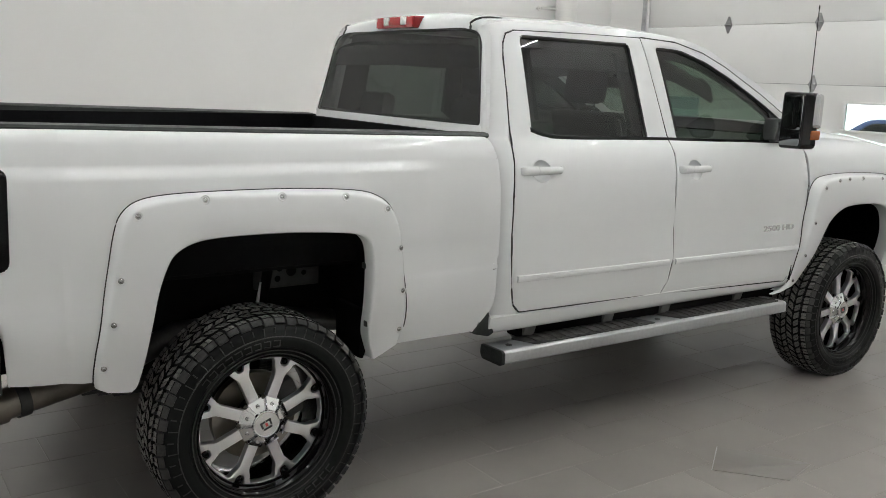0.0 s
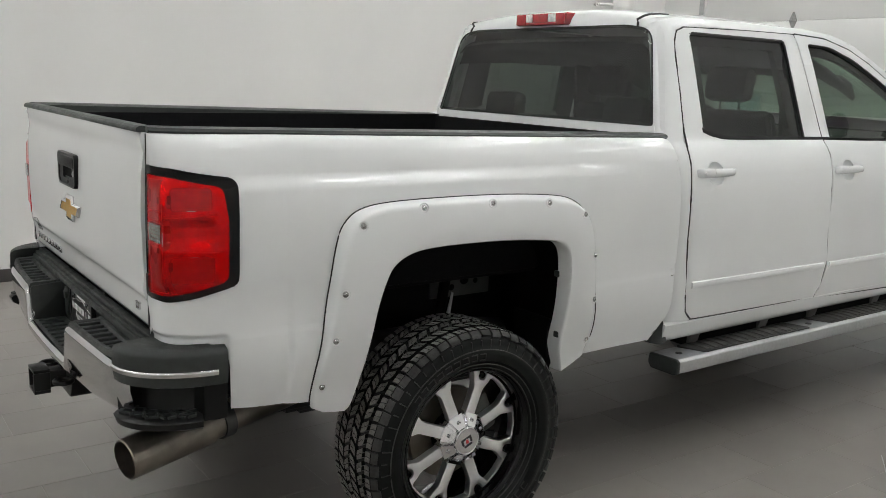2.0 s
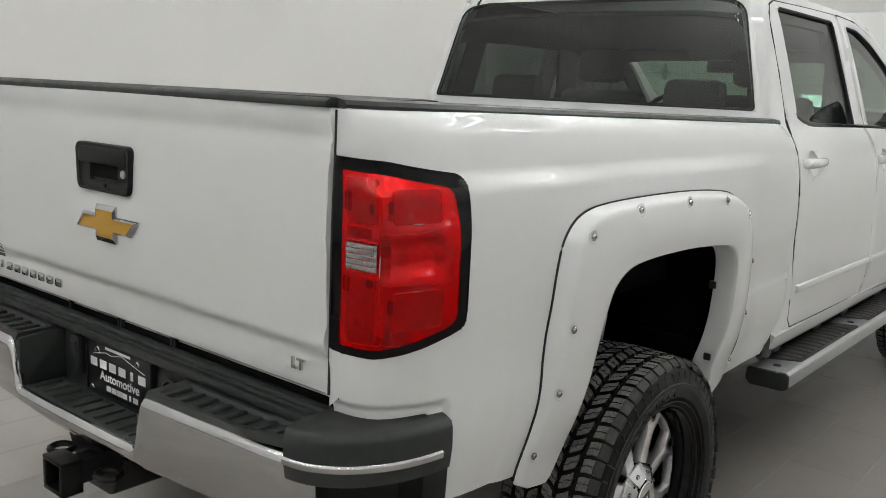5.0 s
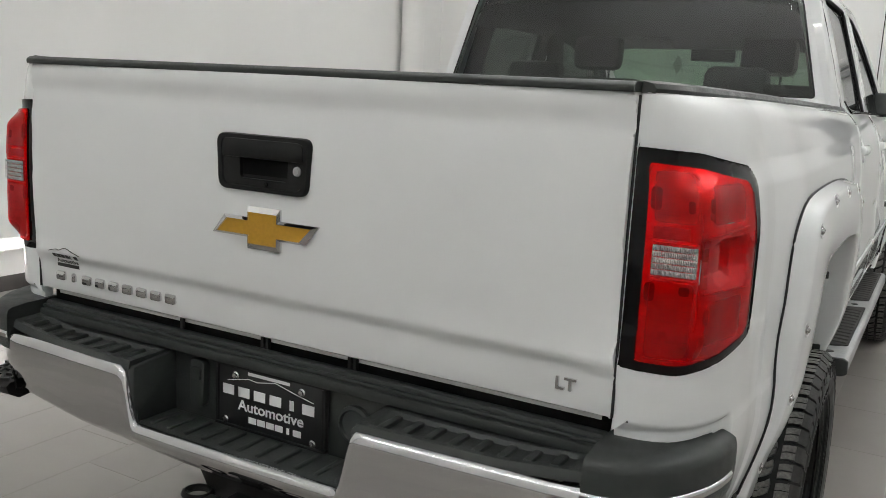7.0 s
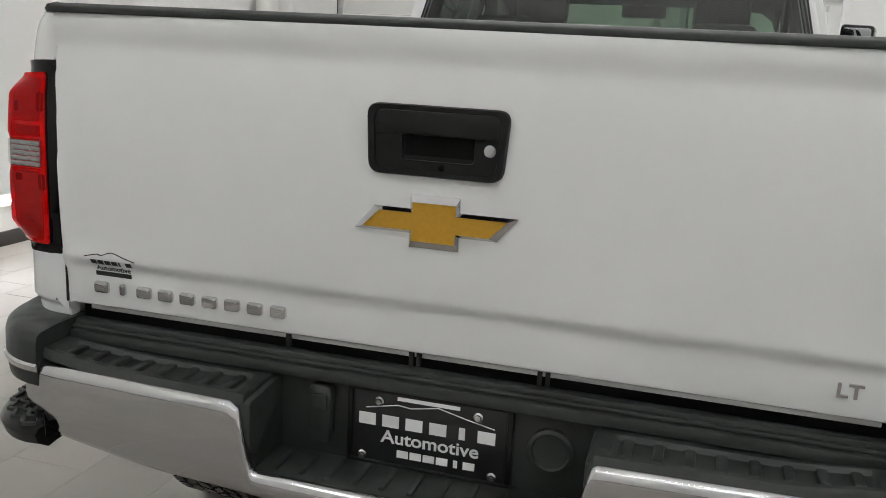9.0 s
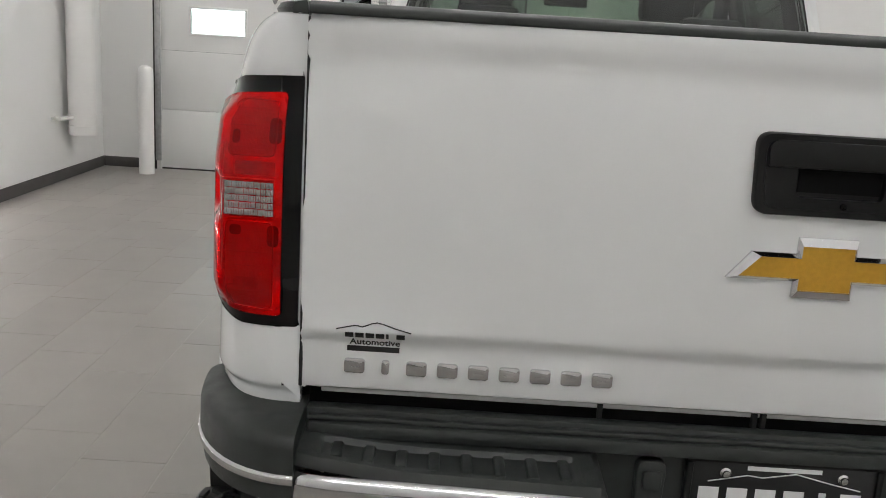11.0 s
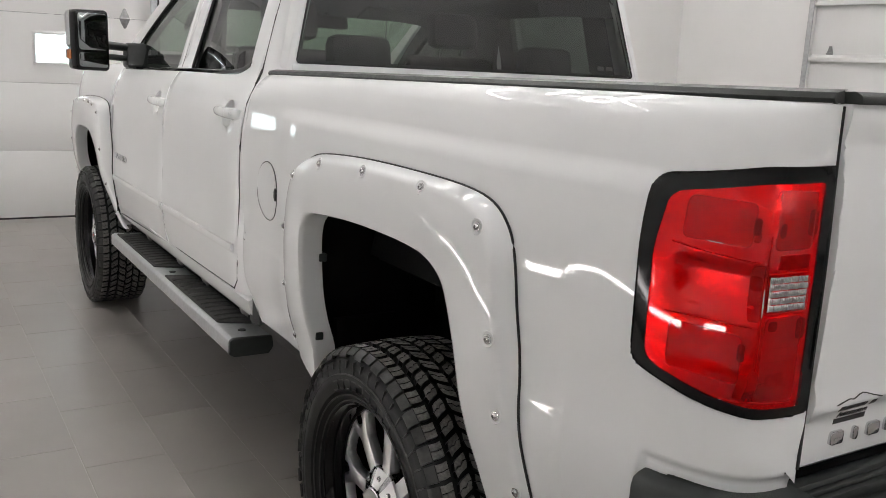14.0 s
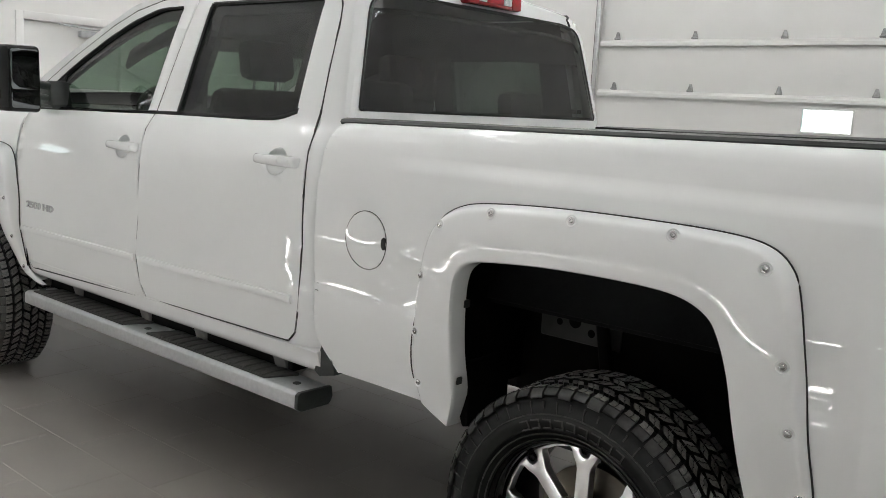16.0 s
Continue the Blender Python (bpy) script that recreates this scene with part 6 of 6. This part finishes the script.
part("inner_mirror", bm, INK, truck, "black interior mirror")

# aerial on the passenger fender
bm = bmesh.new()
lathe(bm, [(1.480, 0.016), (1.500, 0.015), (1.512, 0.008), (1.530, 0.006)], 16, "z", (0.829, 3.596, 0))
tube(bm, [(0.829, 3.596, 1.51), (0.829, 3.596, 1.60), (0.829, 3.596, 2.245), (0.829, 3.596, 2.25), (0.829, 3.596, 2.268)], [0.005, 0.0032, 0.0026, 0.0046, 0.004], 8)
part("aerial", bm, SATIN_BLACK, truck, "thin black whip aerial")

# ---- underbody ----
for s in (1, -1):
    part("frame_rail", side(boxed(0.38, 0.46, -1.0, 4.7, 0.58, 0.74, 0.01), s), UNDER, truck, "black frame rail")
    for yc in (0.0, 3.905):
        bm = bmesh.new()
        rows = []
        for a in frange(0.0, math.pi, 28):
            y = yc + 0.55 * math.copysign(abs(math.cos(a)) ** 0.5, math.cos(a))
            z = 0.66 + 0.535 * math.copysign(abs(math.sin(a)) ** 0.5, math.sin(a))
            rows.append([(0.99, y, z), (0.75, y, z), (0.53, y, z)])
        loft(bm, rows)
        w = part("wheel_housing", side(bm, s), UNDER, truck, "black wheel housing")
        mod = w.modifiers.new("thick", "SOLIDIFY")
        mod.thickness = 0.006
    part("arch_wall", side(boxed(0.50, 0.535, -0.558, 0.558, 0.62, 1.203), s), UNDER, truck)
    plate_part = part("body_mount", side(boxed(0.534, 0.542, 0.16, 0.47, 0.83, 1.00, 0.006), s), MOUNT, truck, "dark painted steel bracket with black discs for holes")
    # plate is uncut: near-black discs paint the shaded holes
    for y, z, r in ((0.395, 0.888, 0.012), (0.335, 0.900, 0.024), (0.40, 0.945, 0.012), (0.345, 0.952, 0.012), (0.28, 0.915, 0.014), (0.24, 0.95, 0.012), (0.27, 0.87, 0.014)):
        bm = bmesh.new()
        lathe(bm, [(0.5425, 0.0001), (0.5432, r * 0.9), (0.5425, r)], 14, "x", (0, y, z))
        part("hole", side(bm, s), UNDER, plate_part)
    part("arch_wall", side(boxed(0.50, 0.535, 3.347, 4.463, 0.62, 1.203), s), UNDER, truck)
    bm = bmesh.new()
    for k in range(4):
        box(bm, 0.50, 0.57, -0.62 + 0.06 * k, 0.62 - 0.06 * k, 0.50 - 0.012 * k, 0.510 - 0.012 * k)
    part("leaf_spring", side(bm, s), DARK_STEEL, truck, "black leaf spring")
    # grey shock given near-black, so the wheel well's shade is in its colour
    bm = bmesh.new()
    tube(bm, [(0.62, 0.10, 0.42), (0.60, 0.16, 0.72)], 0.035, 14)
    tube(bm, [(0.60, 0.16, 0.72), (0.585, 0.22, 1.00)], 0.022, 12)
    part("shock_absorber", side(bm, s), UNDER, truck, "shock absorber coloured near-black for the wheel well's shade")
    bm = prism([(0.50, 0.62), (0.485, 0.585), (0.465, 0.59), (0.465, 0.80), (0.49, 0.80)], 0.72, 0.93, "x", 0.004)
    part("mud_flap", side(bm, s), UNDER, truck, "black mud guard")
for yc in (0.0, 3.905):
    bm = bmesh.new()
    tube(bm, [(-0.80, yc, 0.43), (0.80, yc, 0.43)], 0.055, 16)
    lathe(bm, [(-0.16, 0.05), (-0.12, 0.14), (0.0, 0.19), (0.12, 0.14), (0.16, 0.05)], 20, "x", (0.0 if yc < 1 else -0.25, yc, 0.43))
    part("axle", bm, UNDER, truck, "black solid axle")
part("underbody_pan", boxed(-0.72, 0.72, 1.1, 4.6, 0.66, 0.72, 0.02), UNDER, truck)
part("fuel_tank", boxed(-0.80, -0.48, 0.75, 2.1, 0.60, 0.72, 0.04), UNDER, truck)
# run coloured darker than the tail pipe, for the shade under the bed
bm = bmesh.new()
tube(bm, [ex1, (0.60, -0.2, 0.70), (0.58, 0.3, 0.70), (0.45, 1.0, 0.56), (0.3, 2.0, 0.56)], 0.05, 16)
part("exhaust_run", bm, DARK_STEEL, exh)
bm = bmesh.new()
tube(bm, [(0.80, 0.06, 0.80), (0.815, 0.075, 0.93)], [0.010, 0.004], 8)
part("brake_line_tab", bm, GALV, truck, "bright metal tab")

# ---- wheels ----
def flat(bm):
    """Settle the tyre on the floor; slimmer inner half."""
    for v in bm.verts:
        if v.co.z < -0.428:
            v.co.x *= 1 + 0.02 * (-0.428 - v.co.z) / 0.014
            v.co.z = -0.428 + (v.co.z + 0.428) * 0.12
        v.co.yz = v.co.yz * TYRE_K
        if v.co.x < 0:
            v.co.x *= 0.88
    return bm


TYRE_K = 0.981


def tyre_mesh():
    bm = bmesh.new()
    half = [(0.100, 0.278), (0.116, 0.284), (0.125, 0.291), (0.133, 0.302), (0.1345, 0.3035), (0.147, 0.322), (0.1485, 0.3225), (0.154, 0.345), (0.1545, 0.366), (0.1525, 0.368), (0.151, 0.388), (0.145, 0.405), (0.134, 0.420), (0.118, 0.4275), (0.06, 0.4300)]
    prof = [(-x, r) for x, r in half] + [(x, r) for x, r in half[::-1]]
    lathe(bm, prof, 120, "x")
    return flat(bm)


def on_tyre(x, a, r):
    return Vector((x, r * math.cos(a), r * math.sin(a)))


def slab(bm, pts, r0, r1, shrink=0.86):
    """One tread block from an outline of (x, angle) points."""
    cx = sum(p[0] for p in pts) / len(pts)
    ca = sum(p[1] for p in pts) / len(pts)
    low = [bm.verts.new(on_tyre(x, a, r0)) for x, a in pts]
    top = [bm.verts.new(on_tyre(cx + (x - cx) * shrink, ca + (a - ca) * shrink, r1)) for x, a in pts]
    n = len(pts)
    for i in range(n):
        j = (i + 1) % n
        bm.faces.new((low[i], low[j], top[j], top[i])).material_index = 1
    bm.faces.new(top)


PITCH = 56


def tread_mesh():
    """Staggered rows of interlocking blocks, each cut by a zigzag sipe."""
    bm = bmesh.new()
    p = 2 * math.pi / PITCH
    for k in range(PITCH):
        for sgn, off in ((1, 0.0), (-1, 0.5)):
            b = (k + off) * p
            for x0, x1, shift, skew in ((0.0062, 0.0378, 0.0, 0.42), (0.0508, 0.0828, 0.50, -0.42)):
                w = x1 - x0
                rise = 0.4440 - 0.0010 * (x0 / 0.035) ** 1.5
                # front and rear half of a six-sided block, parted by the sipe
                line = lambda f: [(x0, f), (x0 + w * 0.35, f + skew * 0.30), (x0 + w * 0.65, f + skew * 0.55), (x1, f + skew)]
                zig = [(x0 - 0.003, 0.50 + 0.02), (x0 + w * 0.25, 0.50 + skew * 0.25 + 0.07), (x0 + w * 0.5, 0.50 + skew * 0.5 - 0.05), (x0 + w * 0.75, 0.50 + skew * 0.75 + 0.06), (x1 + 0.003, 0.50 + skew - 0.02)]
                for edge, sipe in ((line(0.14), [(x, f - 0.022) for x, f in zig]), (line(0.86), [(x, f + 0.022) for x, f in zig])):
                    slab(bm, [(sgn * x, b + (shift + f) * p) for x, f in edge + sipe[::-1]], 0.4270, rise, 0.955)
            d = b + 0.16 * p
            for f0, f1 in ((0.12, 0.48), (0.52, 0.88)):
                slab(bm, [(sgn * 0.0970, d + (f0 + 0.10) * p), (sgn * 0.110, d + (f0 + 0.02) * p), (sgn * 0.131, d + f0 * p), (sgn * 0.131, d + f1 * p), (sgn * 0.110, d + (f1 + 0.02) * p), (sgn * 0.0970, d + (f1 + 0.10) * p)], 0.424, 0.4395, 0.95)
    return flat(outward(bm))


def lug_mesh():
    """Shoulder lugs running down the side wall."""
    bm = bmesh.new()
    p = 2 * math.pi / PITCH
    for k in range(PITCH):
        for sgn, off in ((1, 0.0), (-1, 0.5)):
            d = (k + off) * p + 0.16 * p
            low = 0.421 if k % 2 else 0.413
            pts = []
            for x, r in ((0.127, 0.4383), (0.1395, 0.4300), (0.1465, 0.4240), (0.1505, low), (0.1465, low - 0.003)):
                pts.append([on_tyre(sgn * x, d + p * 0.08, r), on_tyre(sgn * x, d + p * 0.91, r)])
            pts.append([on_tyre(sgn * 0.12, d + p * 0.08, 0.42), on_tyre(sgn * 0.12, d + p * 0.91, 0.42)])
            v = [[bm.verts.new(q) for q in row] for row in pts]
            for i in range(len(v) - 1):
                bm.faces.new((v[i][0], v[i][1], v[i + 1][1], v[i + 1][0]))
            bm.faces.new([row[0] for row in v])
            bm.faces.new([row[1] for row in v][::-1])
    return flat(outward(bm))


def tick_mesh():
    """Thin raised ticks and two rings moulded into the side wall."""
    bm = bmesh.new()
    n = PITCH
    for k in range(n):
        a = 2 * math.pi * (k + 0.16) / n
        r0, r1 = (0.368, 0.402) if k % 2 else (0.382, 0.402)
        vs = [bm.verts.new(on_tyre(x, a + w, r)) for x, w, r in ((0.1545, -0.004, r0), (0.1545, 0.004, r0), (0.1515, 0.004, r1), (0.1515, -0.004, r1))]
        ws = [bm.verts.new(on_tyre(x, a + w * 1.6, r)) for x, w, r in ((0.150, -0.004, r0), (0.150, 0.004, r0), (0.145, 0.004, r1), (0.145, -0.004, r1))]
        bm.faces.new(vs)
        for m in range(4):
            bm.faces.new((vs[m], ws[m], ws[(m + 1) % 4], vs[(m + 1) % 4]))
    flat(outward(bm))
    for x, r in ((0.1535, 0.366), (0.1450, 0.309), (0.1345, 0.292)):
        ring = [on_tyre(x, 2 * math.pi * k / 96, r * TYRE_K) for k in range(97)]
        tube(bm, ring, 0.0022, 6, False)
    return bm


def side_marks():
    """Raised bars in the place of the side wall lettering."""
    bm = bmesh.new()
    for k in range(2):
        for i in range(9):
            a = math.pi / 2 + k * math.pi + (i - 4) * 0.115
            r0, r1 = 0.325, 0.353
            for w0, w1, q0, q1 in ((-0.042, 0.042, r1 - 0.004, r1), (-0.042, 0.042, r0, r0 + 0.004), (-0.042, -0.030, r0, r1)):
                vs = [bm.verts.new(on_tyre(0.1546, a + w, q)) for w, q in ((w0, q0), (w1, q0), (w1, q1), (w0, q1))]
                ws = [bm.verts.new(on_tyre(0.1505, a + w, q)) for w, q in ((w0, q0), (w1, q0), (w1, q1), (w0, q1))]
                bm.faces.new(vs)
                for m in range(4):
                    bm.faces.new((vs[m], ws[m], ws[(m + 1) % 4], vs[(m + 1) % 4]))
    return flat(outward(bm))


def barrel_mesh():
    bm = bmesh.new()
    lathe(bm, [(-0.095, 0.274), (-0.098, 0.280), (-0.092, 0.260), (-0.07, 0.250), (0.02, 0.246), (0.055, 0.258), (0.088, 0.2625), (0.120, 0.2640), (0.136, 0.2665), (0.144, 0.2720), (0.1485, 0.2770), (0.153, 0.2805), (0.1545, 0.2780), (0.152, 0.274), (0.138, 0.2825)], 96, "x")
    return bm


def spoke_mesh(th=0.030):
    """A flat spoke with a forked end, pointing up."""
    bm = bmesh.new()
    half = [(0.0255, 0.072), (0.0215, 0.105), (0.0215, 0.188), (0.0250, 0.202), (0.0360, 0.221), (0.0415, 0.237), (0.0500, 0.2450), (0.0957, 0.2310), (0.0987, 0.2384), (0.0520, 0.2527), (0.0300, 0.2563), (0.0190, 0.2570), (0.0175, 0.238), (0.0110, 0.2275), (0.0040, 0.2255)]
    pts = half + [(-y, r) for y, r in half[::-1]]
    dish = lambda r: 0.099 - 0.004 * (r - 0.075) / 0.16
    loft(bm, [[(dish(r) - th, y, r) for y, r in pts], [(dish(r), y, r) for y, r in pts]], True, True)
    outward(bm)
    bmesh.ops.bevel(bm, geom=[e for e in bm.edges if e.calc_face_angle(0) > 1.2 and all(v.co.x > 0.08 for v in e.verts)], offset=0.003, segments=2, affect="EDGES", profile=0.5)
    return bm


wheel = part("wheel", barrel_mesh(), GLOSS_BLACK, truck, "gloss black rim with chrome spokes and an all-terrain tyre", 40)
part("tyre", tyre_mesh(), RUBBER, wheel, "black tyre side wall", 50)
tread = tagged(part("tread", tread_mesh(), TREAD, wheel, "chunky all-terrain tread blocks, dusty on top, groove walls blackened for shade", 30), kind="stuff")
# tops are dusty; black groove walls paint in the shade between blocks
tread.data.materials.append(RUBBER)
tagged(part("shoulder_lug", lug_mesh(), LUG, wheel, "black shoulder lugs", 30), kind="stuff")
tagged(part("side_wall_tick", tick_mesh(), LUG, wheel, "raised side wall ticks", 30), kind="stuff")
tagged(part("raised_mark", side_marks(), LUG, wheel, "raised side wall bars", 30), kind="stuff")
sp = part("spoke", spoke_mesh(), SPOKE, wheel, "chrome forked spoke", 30)
for k in range(1, 8):
    again("spoke", sp, wheel, pose(0, 0, 0, 45 * k))
bm = bmesh.new()
lathe(bm, [(0.0945, 0.2570), (0.0985, 0.2580), (0.0985, 0.2622), (0.090, 0.2635)], 96, "x")
part("inner_ring", bm, GLOSS_BLACK, wheel, "gloss black inner ring")
for k in range(8):
    bm = bmesh.new()
    lathe(bm, [(0.082, 0.0125), (0.0945, 0.012), (0.0955, 0.009), (0.091, 0.008), (0.090, 0.0001)], 12, "x", (0, 0, 0.2450))
    moved(bm, pose(0, 0, 0, 45 * k))
    part("rim_bolt", bm, GLOSS_BLACK, wheel)
bm = bmesh.new()
petals = []
for k in range(8):
    for f, groove in ((-0.5, 1), (-0.43, 1), (-0.37, 0), (0.37, 0), (0.43, 1)):
        petals.append(((k + f) * math.pi / 4, groove))
rings = []
for x, r, dip in ((0.070, 0.104, 0.0), (0.100, 0.1045, 0.004), (0.106, 0.1035, 0.006), (0.1085, 0.1000, 0.007), (0.127, 0.064, 0.007), (0.130, 0.058, 0.003)):
    rings.append([(x - 1.7 * dip * g, (r - 0.013 * g) * math.sin(t), (r - 0.013 * g) * math.cos(t)) for t, g in petals])
loft(bm, rings, True, False)
lathe(bm, [(0.126, 0.056), (0.134, 0.054), (0.1365, 0.051), (0.1350, 0.047), (0.1345, 0.0001)], 40, "x")
part("centre_cap", outward(bm), CAP_METAL, wheel, "chrome eight-sided centre cap", 9)
for k in range(8):
    bm = bmesh.new()
    lathe(bm, [(0.108, 0.0085), (0.1205, 0.008), (0.1215, 0.0052), (0.1195, 0.0048), (0.1195, 0.0001)], 10, "x", (0, 0.077 * math.sin(math.pi / 4 * k), 0.077 * math.cos(math.pi / 4 * k)))
    part("cap_screw", bm, CHROME, wheel)
for y, z, w, h, m in ((-0.013, 0.012, 0.022, 0.007, INK), (0.012, 0.012, 0.022, 0.007, INK), (-0.020, 0.0, 0.008, 0.020, INK), (0.0, -0.002, 0.010, 0.014, RED_INK), (0.018, 0.0, 0.007, 0.020, INK), (0.0, -0.017, 0.036, 0.007, INK)):
    part("cap_mark", boxed(0.1344, 0.1362, y - w / 2, y + w / 2, z - h / 2, z + h / 2, 0.0), m, wheel)
bm = bmesh.new()
lathe(bm, [(0.02, 0.0001), (0.02, 0.175), (0.0, 0.178), (-0.02, 0.175), (-0.02, 0.0001)], 48, "x")
part("brake_disc", bm, STEEL, wheel, "dark steel brake disc")
bm = boxed(-0.01, 0.06, 0.10, 0.19, -0.08, 0.08, 0.02)
part("brake_caliper", bm, TRIM, wheel, "grey brake caliper")
bm = bmesh.new()
lathe(bm, [(0.06, 0.0001), (0.06, 0.08), (-0.05, 0.09), (-0.05, 0.0001)], 24, "x")
part("hub", bm, UNDER, wheel)
for o in wheel.children:
    if o.name.split(".")[0] in ("tyre", "tread", "shoulder_lug", "side_wall_tick", "raised_mark"):
        o.location.x = 0.026
wheel.matrix_basis = pose(0.895, 0.008, 0.4217, 22.5)
for x, y, turn, spin in ((-0.895, 0, 180, 0), (0.895, 3.905, 0, 7), (-0.895, 3.905, 180, 20)):
    copy_thing(wheel, pose(x, y, 0.4217, 0, 0, turn) @ pose(0, 0, 0, spin))

# ---- floor ----
floor = structure("floor", boxed(WX0 - 0.2, WX1 + 0.2, WY0 - 0.2, WY1 + 0.2, -0.2, 0.0047), GROUT, "dark grey porcelain plank tiles with pale grout")
TW, TL, GAP = 0.305, 0.61, 0.0023


def tile_mesh(w, l):
    bm = bmesh.new()
    box(bm, GAP / 2, w - GAP / 2, GAP / 2, l - GAP / 2, 0.001, 0.006)
    return bm


one = bpy.data.meshes.new("tile")
bm = tile_mesh(TW, TL)
bmesh.ops.bevel(bm, geom=[e for e in bm.edges if all(v.co.z > 0.003 for v in e.verts)], offset=0.0012, segments=1, affect="EDGES")
bm.to_mesh(one)
bm.free()
one.materials.append(TILE)
rest = bmesh.new()
count = 0
k0 = int((WX0 - 0.93) / TW) - 1
cells = []
for k in range(k0, k0 + int((WX1 - WX0) / TW) + 3):
    x = 0.93 + k * TW
    off = (1.24 + 0.4067 * (k + 4)) % TL
    for j in range(int((WY0 - off) / TL) - 1, int((WY1 - off) / TL) + 1):
        y = off + j * TL
        x0, x1, y0, y1 = max(x, WX0), min(x + TW, WX1), max(y, WY0), min(y + TL, WY1)
        if x1 - x0 > 0.03 and y1 - y0 > 0.03:
            cells.append((x0, y0, x1 - x0, y1 - y0))
cells.sort(key=lambda c: abs(c[0] - (1.6 if c[0] > 0 else -1.5)) * 1.2 + abs(c[1] - 1.2) * 0.45)
for x, y, w, l in cells:
    if count < 290 and abs(w - TW) < 1e-4 and abs(l - TL) < 1e-4:
        o = new("tile", one)
        o.parent = floor
        o.location = (x, y, 0)
        count += 1
    else:
        box(rest, x + GAP / 2, x + w - GAP / 2, y + GAP / 2, y + l - GAP / 2, 0.001, 0.006)
tagged(part("floor_tiles", rest, TILE, floor, "grey porcelain tiles"), kind="stuff")
